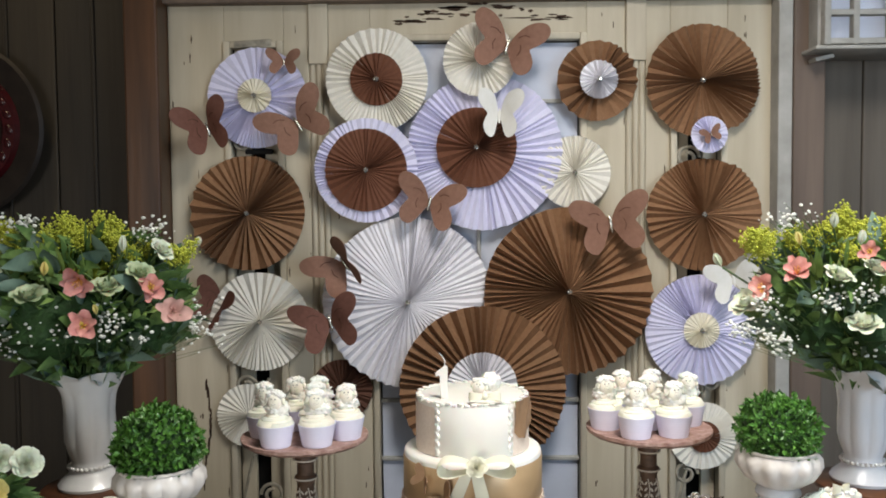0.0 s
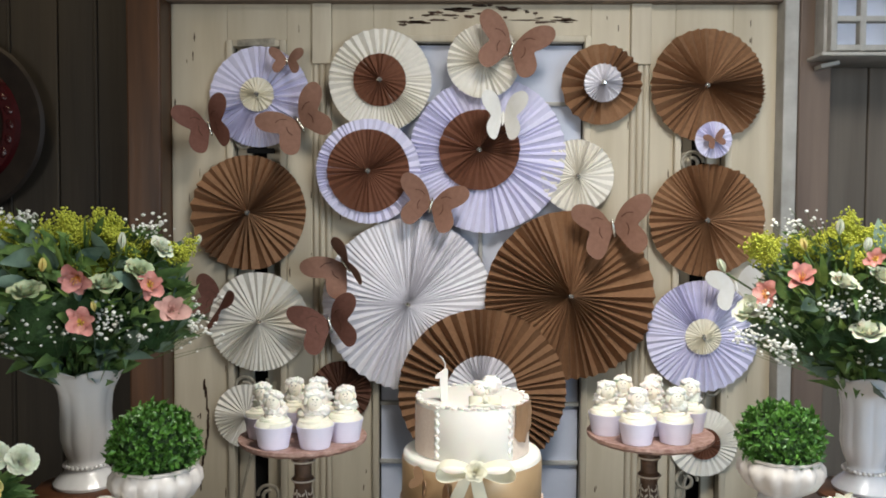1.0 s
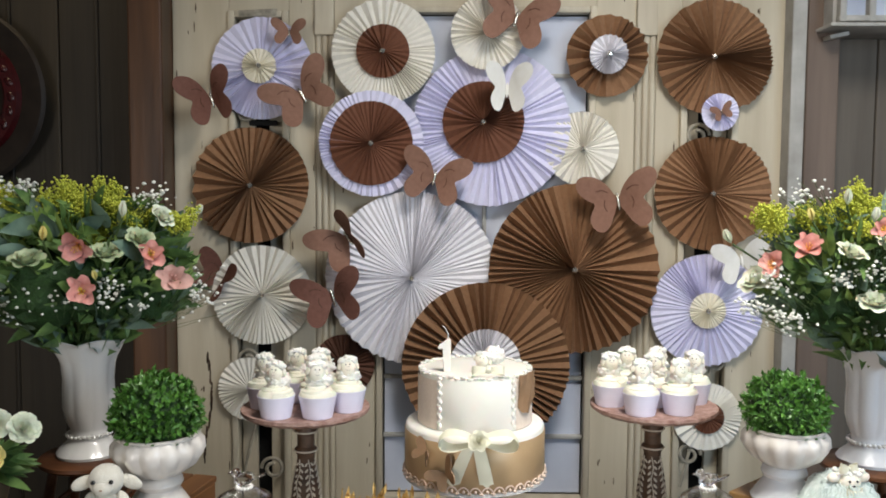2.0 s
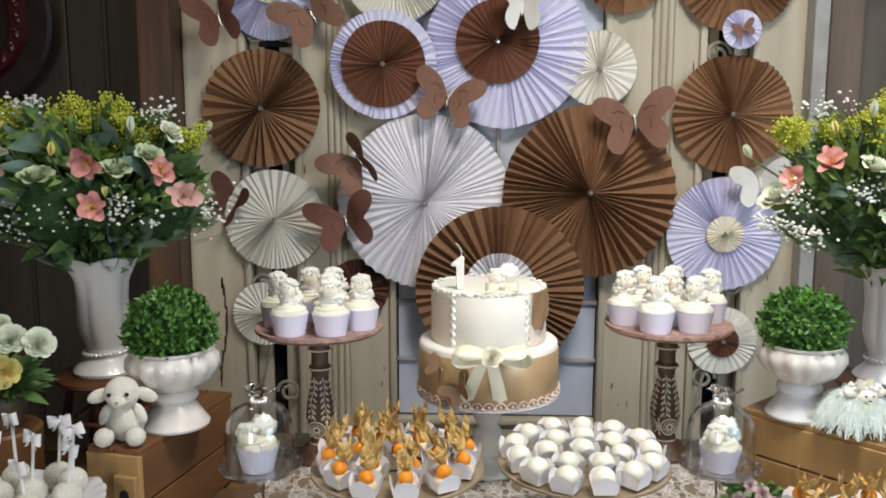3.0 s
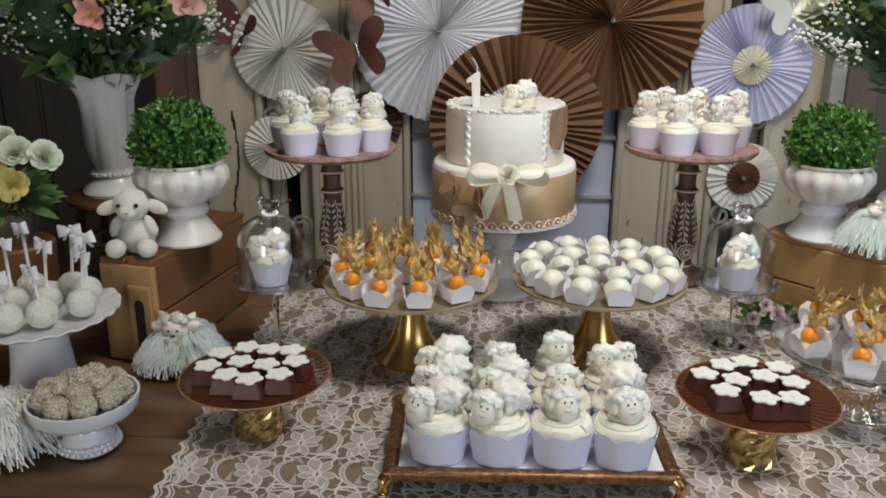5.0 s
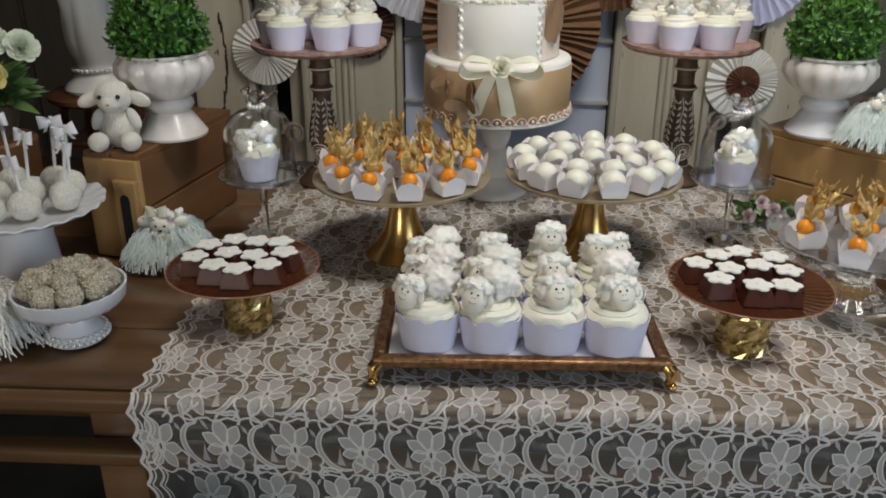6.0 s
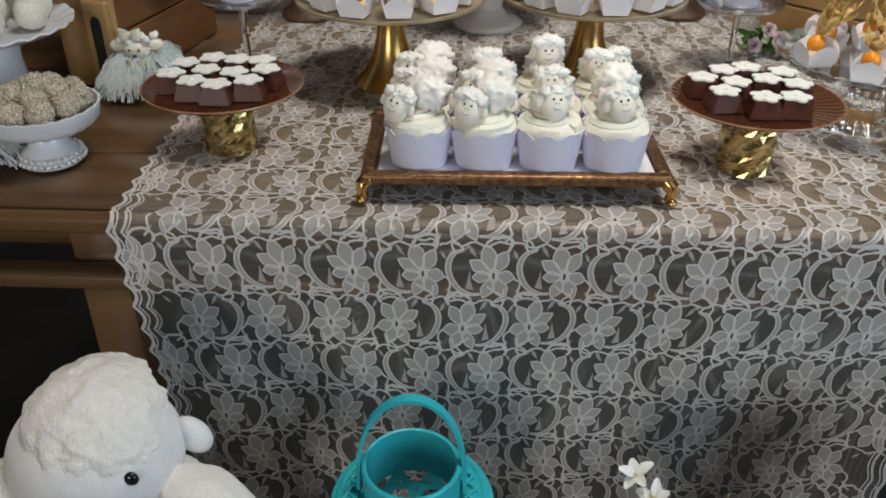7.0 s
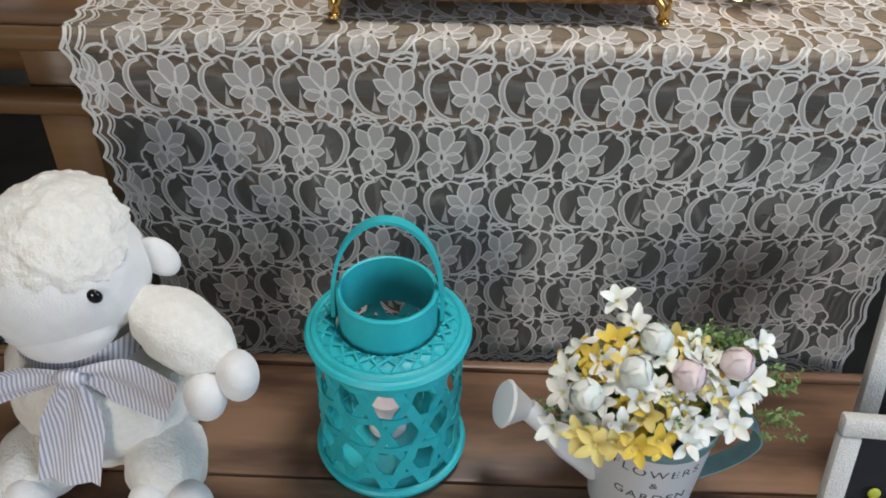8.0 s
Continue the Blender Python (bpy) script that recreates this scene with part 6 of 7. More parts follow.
def urn(x, y, z, seed):
    u = thing("urn", at(x, y, z, seed * 11), "pearl-glazed ceramic urn with a fluted bowl", "urn", "urns with box balls")
    part("bowl", lathe([(0.030, 0.062), (0.040, 0.066, 0.01), (0.062, 0.082, 0.045), (0.074, 0.102, 0.05), (0.0735, 0.118, 0.03), (0.066, 0.128), (0.069, 0.131), (0.069, 0.134), (0.064, 0.134), (0.060, 0.122), (0.0, 0.118)], 96, flutes=14), PEARLURN, u)
    part("foot", lathe([(0.0, 0.0), (0.056, 0.0), (0.057, 0.004), (0.050, 0.014), (0.037, 0.034), (0.032, 0.040), (0.037, 0.044), (0.040, 0.050), (0.038, 0.057), (0.031, 0.062), (0.0, 0.064)], 56), BLUECER if seed % 2 else PEARLURN, u)
    b = thing("box_ball", at(x, y, z + 0.1205), "clipped green box ball in an urn", "plant", "box balls")
    r = random.Random(seed)
    # core's dark green puts the shade between the leaves into colour
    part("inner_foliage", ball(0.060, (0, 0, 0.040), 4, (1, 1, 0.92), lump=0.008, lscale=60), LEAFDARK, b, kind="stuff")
    bm = bmesh.new()
    for i in range(2000):
        n = Vector((r.gauss(0, 1), r.gauss(0, 1), r.gauss(0, 1))).normalized()
        if n.z < -0.6:
            continue
        rad = 0.053 + 0.019 * r.random() ** 0.7 + 0.008 * noise.noise(n * 4 + Vector((seed, 0, 0)))
        c = Vector((n.x * rad, n.y * rad, n.z * rad * 0.94 + 0.042))
        d = (n + Vector((r.gauss(0, 0.7), r.gauss(0, 0.7), r.gauss(0, 0.7) + 0.25))).normalized()
        leaf(bm, c, d, n, r.uniform(0.009, 0.015), r.uniform(0.006, 0.009), 0.2)
    part("leaves", bm, LEAF, b, "small glossy green leaves", smooth=False, kind="stuff")


def leaf(bm, c, d, up, L, W, bend=0.2):
    """A small folded leaf of four faces."""
    s = d.cross(up)
    if s.length < 1e-4:
        s = d.orthogonal()
    s.normalize()
    n = s.cross(d).normalized()
    p = [bm.verts.new(c + d * (L * a) + s * (W * b) + n * (L * e)) for a, b, e in ((0, 0, 0), (0.45, -0.5, 0.10), (0.5, 0, -0.05), (0.45, 0.5, 0.10), (1, 0, -bend))]
    for f in ((0, 2, 1), (0, 3, 2), (1, 2, 4), (2, 3, 4)):
        bm.faces.new([p[i] for i in f])


z1 = stool(-0.531, 1.625, 0.186, 0.094)
vase(-0.528, 1.622, z1 + 0.001, CERAMIC, "tall white ceramic vase with a flared lobed rim")
z2 = stool(1.02, 1.672, 0.176, 0.094)
vase(1.018, 1.668, z2 + 0.001, BLUECER, "white ceramic vase with pearls on a stool")
urn(-0.298, 1.368, CTOP + 0.001, 2)
urn(0.789, 1.512, CTOP2 + 0.001, 3)

# the small plush lamb sits on the crate
bm = ball(0.030, (0, 0.006, 0.030), 4, (1.0, 0.9, 1.1), lump=0.001, lscale=300)
ball(0.0265, (0, -0.004, 0.079), 4, (1.0, 0.92, 0.98), bm=bm, lump=0.001, lscale=300)
ball(0.013, (0, -0.024, 0.072), 3, (1.1, 1.0, 0.85), bm=bm)
for side in (-1, 1):
    ball(0.0155, (side * 0.036, 0.0, 0.074), 3, (1.25, 0.5, 0.7), (0, side * 22, side * -10), bm=bm)
    ball(0.0150, (side * 0.024, -0.028, 0.015), 3, (1.0, 1.15, 1.0), bm=bm, lump=0.0008, lscale=300)
    ball(0.0105, (side * 0.027, -0.006, 0.045), 3, (0.8, 0.9, 1.7), (0, side * -22, 0), bm=bm)
    ball(0.0036, (side * 0.0135, -0.0275, 0.083), 2, bm=bm, index=1)
ball(0.0022, (0, -0.0365, 0.073), 1, (1.4, 0.6, 0.8), bm=bm, index=2)
whole("plush_lamb", bm, [PLUSH, EYE, TANFOND], at(-0.352, 1.292, CTOP + 0.001, 8), "small ivory plush lamb sitting on a crate", "plush toy", sharp=180)


# yarn pompoms with a little sugar face
def pompom(x, y, z, s, face, seed, wool):
    r = random.Random(seed)
    t = thing("yarn_pompom", at(x, y, z, 6), "shaggy mint-white yarn pompom lamb" if face else "shaggy white yarn pompom on the table", "pompom lamb", "yarn pompoms")
    bm = ball(s * 0.70, (0, 0, s * 0.62), 3, (1, 1, 0.8))
    for i in range(2400):
        a, e = r.uniform(0, 6.283), r.uniform(0.02, 1.35)
        c = Vector((math.cos(a) * math.cos(e), math.sin(a) * math.cos(e), math.sin(e)))
        p0 = Vector((0, 0, s * 0.60)) + Vector((c.x * s * 0.62, c.y * s * 0.62, c.z * s * 0.5))
        L = s * r.uniform(0.45, 0.66)
        kink = Vector((r.gauss(0, 1), r.gauss(0, 1), r.gauss(0, 1))) * s * 0.06
        pts = []
        for k in range(5):
            q = k / 4
            p = p0 + Vector((c.x, c.y, c.z * 0.4)) * (L * q) - Vector((0, 0, 1)) * (L * 1.0 * q * q) + kink * math.sin(q * 4)
            p.z = max(p.z, 0.002)
            pts.append(p)
        tube(pts, s * 0.014, 3, bm=bm)
    part("yarn", bm, wool, t, "loose yarn strands", kind="stuff")
    if not face:
        return
    bm = ball(s * 0.30, (0, -s * 0.42, s * 1.06), 3, (1.1, 0.75, 0.90))
    for side in (-1, 1):
        ball(s * 0.036, (side * s * 0.11, -s * 0.635, s * 1.12), 1, bm=bm, index=1)
        ball(s * 0.17, (side * s * 0.42, -s * 0.36, s * 1.16), 2, (1.25, 0.7, 0.9), bm=bm, lump=s * 0.03, lscale=120)
    ball(s * 0.04, (0, -s * 0.65, s * 0.99), 1, (1.5, 0.6, 0.7), bm=bm, index=1)
    part("face", bm, [FACE, DOT], t, "ivory sugar face")
    bm = bmesh.new()
    for k in range(44):
        ball(s * r.uniform(0.05, 0.09), (r.uniform(-0.40, 0.46) * s, -s * 0.42 + r.uniform(-0.1, 0.2) * s, s * (1.26 + 0.14 * r.random())), 2, bm=bm, lump=s * 0.02, lscale=160)
    part("wool_crown", bm, SUGAR, t, "white sugar curls", kind="stuff")
    for loc, k in (((0, -s * 0.70, s * 0.82), 0.24), ((-s * 0.08, -s * 0.50, s * 1.46), 0.26)):
        part("bow", bow_ribbon(s * k), CREAMRIB, t, "cream satin bow").location = loc


pompom(-0.284, 1.262, ON, 0.061, True, 1, MINTWOOL)
pompom(0.862, 1.448, CTOP2 + 0.001, 0.060, True, 2, MINTWOOL)
pompom(-0.428, 0.992, ON, 0.066, False, 3, FLEECE)

# round log riser with the pot of roses
whole("log_riser", lathe([(0.0, 0.0), (0.060, 0.0), (0.064, 0.004), (0.062, 0.08), (0.065, 0.150), (0.060, 0.155), (0.0, 0.155)], 40), CRATESIDE, at(-0.612, 1.392, ON), "round brown wooden riser under a pot", "riser")
pot = thing("rose_pot", at(-0.612, 1.392, ON + 0.156), "small dark pot of cream and yellow roses", "potted plant")
part("pot", lathe([(0.0, 0.0), (0.032, 0.0), (0.034, 0.004), (0.042, 0.028), (0.044, 0.046), (0.040, 0.056), (0.043, 0.060), (0.036, 0.058), (0.0, 0.054)], 40), POTBROWN, pot)

# ---- flowers ----
def lily(loc, d, s, r):
    """An open flower of six spoon-shaped petals; a second colour in its throat."""
    bm = bmesh.new()
    m = axis_pose(loc, d, r.uniform(0, 60))
    for k in range(6):
        petal(bm, m, k * math.pi / 3 + r.uniform(-0.1, 0.1), s * r.uniform(0.9, 1.1), s * (0.42 if k % 2 else 0.28), 0.26 + r.uniform(-0.16, 0.34), 0.85, 0.5, 0)
        petal(bm, m, k * math.pi / 3 + 0.5, s * 0.50, s * 0.15, 0.34, 0.5, 0.45, 1)
    for k in range(5):
        a = k * 1.256
        tip = m @ Vector((0.14 * s * math.cos(a), 0.14 * s * math.sin(a), 0.62 * s))
        tube([m @ Vector((0, 0, 0.1 * s)), tip], 0.0008, 4, bm=bm, index=1)
        ball(0.0016, tip, 1, bm=bm, index=1)
    return bm


def bud(loc, d, s, r):
    bm = bmesh.new()
    m = axis_pose(loc, d)
    for k in range(5):
        petal(bm, m, k * 1.2566, s, s * 0.26, 0.22, -0.35, 0.5)
    return bm


def blade(bm, p0, d, L, W, r, droop=0.5):
    """A long leaf that arches over."""
    d = Vector(d).normalized()
    side = d.cross(Vector((r.gauss(0, 1), r.gauss(0, 1), r.gauss(0, 0.4)))).normalized()
    rows = []
    p = Vector(p0)
    for i in range(7):
        t = i / 6
        w = W * math.sin(math.pi * (0.08 + 0.92 * t) ** 0.8) * 0.5 + 0.0004
        nrm = side.cross(d)
        rows.append([p - side * w, p + nrm * w * 0.35, p + side * w])
        p = p + d * (L / 6)
        d = (d + Vector((0, 0, -droop * 0.16))).normalized()
    sheet(rows, bm)


def bouquet(name, base, blooms, puffs, sprays, seed, spread, label):
    """Cut flowers in a vase; blooms: kind, colour, x, z and size; the heads lie on a dome round the vase's mouth."""
    r = random.Random(seed)
    bx, by, bz = base
    b = thing(name, at(bx, by, bz), label, "bouquet", "bouquets")

    def place(x, z, front=None):
        """The depth of a head on the dome, from its place across and up."""
        dx, dz = (x - bx) / spread[0], (z - bz - spread[2] * 0.45) / (spread[2] * 0.75)
        q = max(0.0, 1 - dx * dx - dz * dz)
        y = by - spread[1] * math.sqrt(q) if front is None else by + front
        p = Vector((x - bx, y - by, z - bz))
        d = Vector((dx * 0.8 + r.gauss(0, 0.3), -0.8 - 0.3 * math.sqrt(q), 0.35 + dz * 0.5 + r.gauss(0, 0.25)))
        return p, d

    stems = bmesh.new()
    for kind, mats, x, z, s in blooms:
        p, d = place(x, z)
        if kind == "lily":
            part("lily", lily(p, d + Vector((r.gauss(0, 0.35), 0, r.gauss(0, 0.3))), s * 1.05, r), mats, b)
        elif kind == "rose":
            part("rose", rose(p * 0.94, Vector((d.x * 0.7 + r.gauss(0, 0.3), -0.45, 0.9)), s * 1.2, r, 4), mats, b)
        else:
            part("bud", bud(p, (d.x * 0.5, d.y * 0.3, 1), s, r), mats, b)
        tube([(r.uniform(-0.02, 0.02), r.uniform(-0.02, 0.02), -0.05), p * 0.55 + Vector((0, 0, 0.02)), p - d.normalized() * s * 0.1], 0.0022, 5, bm=stems)
    gold = bmesh.new()
    for x, z, rx, rz, n in puffs:
        rx, rz = rx * 1.2, rz * 1.15
        p, d = place(x, z, -spread[1] * 0.25)
        for k in range(9):
            tip = p + Vector((r.gauss(0, rx * 0.6), r.gauss(0, rx * 0.6), r.gauss(0, rz * 0.5)))
            root = p + Vector((0, 0.01, -rz * 1.3))
            tube([root, (root + tip) / 2 + Vector((0, 0, 0.01)), tip], 0.0010, 4, bm=stems)
            for i in range(n):
                t = r.random()
                c = root.lerp(tip, 0.35 + 0.65 * t)
                w = rx * 0.27 * (1.1 - t * 0.6)
                ball(r.uniform(0.0016, 0.0032), c + Vector((r.gauss(0, w), r.gauss(0, w), r.gauss(0, w))), 1, bm=gold)
    if puffs:
        part("goldenrod", gold, GOLDROD, b, "yellow-green goldenrod sprays", kind="stuff")
    gyp = bmesh.new()
    for x, z, rx, rz, n, front in sprays:
        p, d = place(x, z, front)
        root = Vector((p.x * 0.5, p.y * 0.5, max(0.02, p.z - 0.10)))
        for i in range(n):
            c = p + Vector((r.gauss(0, rx * 0.5), r.gauss(0, rx * 0.4), r.gauss(0, rz * 0.5)))
            ball(r.uniform(0.0017, 0.0046), c, 1, (1, 1, 0.8), bm=gyp, lump=0.0008, lscale=700)
            if i % 2 == 0:
                tube([root.lerp(c, 0.45) + Vector((r.gauss(0, 0.006), r.gauss(0, 0.006), 0.006)), c], 0.0005, 3, bm=stems)
    part("gypsophila", gyp, GYPS, b, "tiny white gypsophila blooms", kind="stuff")
    # dark clumps paint the shade deep inside the bouquet
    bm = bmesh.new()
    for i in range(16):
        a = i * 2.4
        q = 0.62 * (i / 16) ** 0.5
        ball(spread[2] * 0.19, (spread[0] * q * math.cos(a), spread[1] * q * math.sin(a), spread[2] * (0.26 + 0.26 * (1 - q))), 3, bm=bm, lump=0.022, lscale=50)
    part("inner_foliage", bm, LEAFDARK, b, "dark core with the shade between leaves in its colour", kind="stuff")
    leaves, dusty, fresh = bmesh.new(), bmesh.new(), bmesh.new()

    def girth(h):
        """How wide the foliage is at a share of its height."""
        for (h0, g0), (h1, g1) in zip(((0.0, 0.22), (0.12, 0.36), (0.30, 0.72), (0.50, 0.92), (0.70, 0.86)), ((0.12, 0.36), (0.30, 0.72), (0.50, 0.92), (0.70, 0.86), (1.0, 0.50))):
            if h <= h1:
                return g0 + (g1 - g0) * (h - h0) / (h1 - h0)
        return 0.5

    for i in range(760):
        h, a = r.random() ** 0.85, r.uniform(0, 6.283)
        q = girth(h) * r.uniform(0.55, 0.90)
        out = Vector((math.cos(a), math.sin(a), 0))
        p0 = Vector((out.x * spread[0] * q, out.y * spread[1] * q, spread[2] * 0.86 * h - 0.012))
        d = out * 0.7 + Vector((r.gauss(0, 0.40), r.gauss(0, 0.40), 0.35 + 0.55 * (1 - h) + r.gauss(0, 0.35)))
        if i % 5 == 0:
            blade(dusty, p0, d, r.uniform(0.055, 0.095), r.uniform(0.024, 0.040), r, 0.55)
        else:
            blade(leaves, p0, d, r.uniform(0.045, 0.085), r.uniform(0.014, 0.026), r, 0.60)
    for i in range(420):
        h, a = r.random() ** 0.9, r.uniform(0, 6.283)
        q = girth(h) * r.uniform(0.70, 1.0)
        n = Vector((math.cos(a), math.sin(a), h - 0.3)).normalized()
        c = Vector((n.x * spread[0] * q, n.y * spread[1] * q, spread[2] * 0.86 * h))
        leaf(fresh if h > 0.45 else leaves, c, (n + Vector((r.gauss(0, 0.6), r.gauss(0, 0.6), r.gauss(0.2, 0.6)))).normalized(), n, r.uniform(0.018, 0.036), r.uniform(0.009, 0.017), 0.25)
    for i in range(26):
        a = r.uniform(0, 6.283)
        out = Vector((math.cos(a), math.sin(a), 0))
        tube([out * 0.02 + Vector((0, 0, -0.05)), out * 0.045 + Vector((0, 0, 0.05)), out * 0.10 + Vector((0, 0, r.uniform(0.12, 0.20)))], 0.0018, 5, bm=stems)
    for i in range(90):
        a, q = r.uniform(0, 6.283), r.uniform(0.2, 0.85)
        p0 = Vector((math.cos(a) * spread[0] * q, math.sin(a) * spread[1] * q, spread[2] * r.uniform(0.50, 0.74)))
        blade(fresh, p0, (math.cos(a) * 0.4, math.sin(a) * 0.4 - 0.15, 0.9), r.uniform(0.045, 0.075), r.uniform(0.010, 0.017), r, 0.3)
    part("fresh_leaves", fresh, LEAF4, b, "fresh yellow-green leaves", kind="stuff")
    part("leaves", leaves, LEAF2, b, "dark green narrow leaves", kind="stuff")
    part("broad_leaves", dusty, LEAF3, b, "dusty green broad leaves", kind="stuff")
    part("stalk", stems, STEM, b, "thin green stems", kind="stuff")
    return b


GR, WR, PK, PP, OR, YW = [GREENPETAL, YELLOWPETAL], [WHITEPETAL, YELLOWPETAL], [PINK, ORANGE], [PALEPINK, PALEPINK], [PINK, YOLK], [YELLOWPETAL, YOLK]
bouquet("bouquet", (-0.538, 1.622, z1 + 0.207), [
    ("lily", PK, -0.469, 1.395, 0.036), ("lily", OR, -0.462, 1.310, 0.033), ("lily", OR, -0.360, 1.372, 0.032), ("lily", PP, -0.328, 1.322, 0.038),
    ("lily", YW, -0.632, 1.432, 0.034), ("lily", PP, -0.628, 1.378, 0.026), ("lily", PK, -0.70, 1.34, 0.034),
    ("rose", GR, -0.560, 1.366, 0.028), ("rose", GR, -0.424, 1.378, 0.028), ("rose", GR, -0.372, 1.405, 0.026), ("rose", WR, -0.347, 1.450, 0.024), ("rose", WR, -0.67, 1.40, 0.030),
    ("bud", WR, -0.405, 1.44, 0.030), ("bud", YW, -0.53, 1.40, 0.026), ("bud", WR, -0.31, 1.44, 0.026), ("bud", YW, -0.44, 1.33, 0.02)],
    [(-0.515, 1.468, 0.044, 0.036, 320), (-0.450, 1.464, 0.040, 0.034, 300), (-0.590, 1.455, 0.040, 0.030, 240), (-0.515, 1.43, 0.04, 0.03, 200), (-0.42, 1.452, 0.03, 0.03, 140), (-0.320, 1.440, 0.024, 0.020, 44), (-0.66, 1.47, 0.036, 0.03, 180), (-0.415, 1.418, 0.018, 0.02, 60), (-0.545, 1.415, 0.016, 0.02, 60)],
    [(-0.545, 1.300, 0.060, 0.032, 90, -0.13), (-0.600, 1.275, 0.060, 0.026, 80, -0.12), (-0.43, 1.315, 0.034, 0.036, 50, -0.14), (-0.62, 1.492, 0.040, 0.020, 70, -0.06), (-0.37, 1.478, 0.04, 0.022, 45, -0.06), (-0.285, 1.30, 0.045, 0.045, 60, -0.06), (-0.72, 1.48, 0.04, 0.02, 50, -0.06), (-0.68, 1.30, 0.05, 0.03, 60, -0.12), (-0.37, 1.28, 0.03, 0.02, 14, -0.13)],
    5, (0.25, 0.17, 0.33), "mixed bouquet of pink lilies, white roses and goldenrod")
bouquet("bouquet", (1.018, 1.668, z2 + 0.207), [
    ("lily", PK, 0.838, 1.382, 0.036), ("lily", PK, 0.793, 1.354, 0.033), ("lily", OR, 0.792, 1.432, 0.026), ("rose", WR, 0.770, 1.322, 0.034), ("rose", WR, 0.893, 1.388, 0.027),
    ("rose", WR, 0.938, 1.294, 0.029), ("rose", WR, 0.96, 1.40, 0.028), ("lily", PK, 0.985, 1.385, 0.034), ("lily", OR, 0.955, 1.425, 0.024), ("rose", WR, 1.04, 1.32, 0.028),
    ("bud", WR, 0.732, 1.392, 0.032), ("bud", WR, 0.905, 1.47, 0.030), ("bud", YW, 0.85, 1.44, 0.026), ("bud", WR, 0.94, 1.44, 0.03), ("lily", PP, 1.10, 1.38, 0.034), ("rose", WR, 1.13, 1.42, 0.03)],
    [(0.935, 1.470, 0.040, 0.032, 260), (0.795, 1.452, 0.030, 0.020, 120), (1.02, 1.485, 0.045, 0.035, 220), (1.11, 1.465, 0.04, 0.03, 160), (0.88, 1.455, 0.025, 0.02, 100)],
    [(0.832, 1.492, 0.045, 0.028, 50, -0.08), (0.890, 1.340, 0.034, 0.026, 40, -0.14), (0.745, 1.278, 0.032, 0.026, 60, -0.10), (0.80, 1.262, 0.036, 0.028, 60, -0.12), (0.95, 1.35, 0.05, 0.03, 45, -0.15), (0.97, 1.25, 0.05, 0.02, 24, -0.13), (0.78, 1.33, 0.03, 0.03, 50, -0.11), (1.05, 1.43, 0.05, 0.03, 40, -0.12)],
    9, (0.25, 0.17, 0.33), "mixed bouquet of coral lilies, white carnations and goldenrod")

# roses in the small pot
r = random.Random(31)
for mats, x, y, z, s in ((YW, -0.572, 1.345, 1.050, 0.027), (WR, -0.522, 1.36, 1.092, 0.026), (WR, -0.560, 1.35, 1.100, 0.026), (WR, -0.588, 1.36, 1.116, 0.025), (WR, -0.630, 1.345, 1.06, 0.027), (YW, -0.60, 1.35, 1.082, 0.026), (YW, -0.62, 1.38, 1.13, 0.025), (WR, -0.66, 1.38, 1.10, 0.027)):
    d = Vector((x + 0.612, y - 1.45, (z - 1.02)))
    part("rose", rose((x + 0.612, y - 1.392, z - ON - 0.156), d, s, r, 7), mats, pot, "open rose")
bm = bmesh.new()
for i in range(120):
    a = r.uniform(0, 6.283)
    d = Vector((math.cos(a), math.sin(a), r.uniform(-0.1, 1.1))).normalized()
    blade(bm, Vector((d.x * 0.035, d.y * 0.035, 0.065 + d.z * 0.04)), d, r.uniform(0.03, 0.065), r.uniform(0.012, 0.022), r, 0.5)
part("leaves", bm, LEAF2, pot, "dark green rose leaves", kind="stuff")

# little rose garland beside the pale crate
gar = thing("flower_garland", at(0.700, 1.478, ON), "small garland of dusty pink roses and dark leaves", "garland")
bm = bmesh.new()
for i in range(70):
    a = r.uniform(0, 6.283)
    d = Vector((math.cos(a), math.sin(a), r.uniform(0.0, 0.9))).normalized()
    blade(bm, Vector((r.uniform(-0.05, 0.05), r.uniform(-0.02, 0.01), r.uniform(0.004, 0.035))), d, r.uniform(0.02, 0.035), r.uniform(0.010, 0.018), r, 0.5)
part("leaves", bm, LEAF2, gar, kind="stuff")
for x, y, z, s in ((0.010, -0.030, 0.030, 0.017), (0.028, -0.026, 0.012, 0.016), (-0.03, -0.028, 0.02, 0.014), (-0.012, -0.03, 0.046, 0.014)):
    part("rose", rose((x, y, z), (0.1, -1, 0.5), s, r, 3), [DUSTROSE], gar, "dusty pink rose")

# ---- on the bench ----
LNX, LNY = 0.155, 0.690
lan = thing("lantern", at(LNX, LNY, BENCH + 0.001), "teal woven bamboo lantern with an open top", "lantern")
LR, LH = 0.0805, 0.191
part("bottom_disc", lathe([(0.0, 0.0), (LR, 0.0), (LR + 0.003, 0.004), (LR + 0.003, 0.010), (LR - 0.004, 0.013), (0.0, 0.012)], 56), TEAL, lan)


def hoop(name, r, z, thick, label=""):
    part(name, tube([(r * math.cos(2 * math.pi * i / 48), r * math.sin(2 * math.pi * i / 48), z) for i in range(48)], thick, 8, closed=True), TEAL, lan, label)


hoop("hoop", LR + 0.001, 0.012, 0.0052)
hoop("hoop", LR + 0.001, LH - 0.006, 0.0062)
hoop("hoop", LR - 0.004, LH, 0.005)
CLR = 0.0505


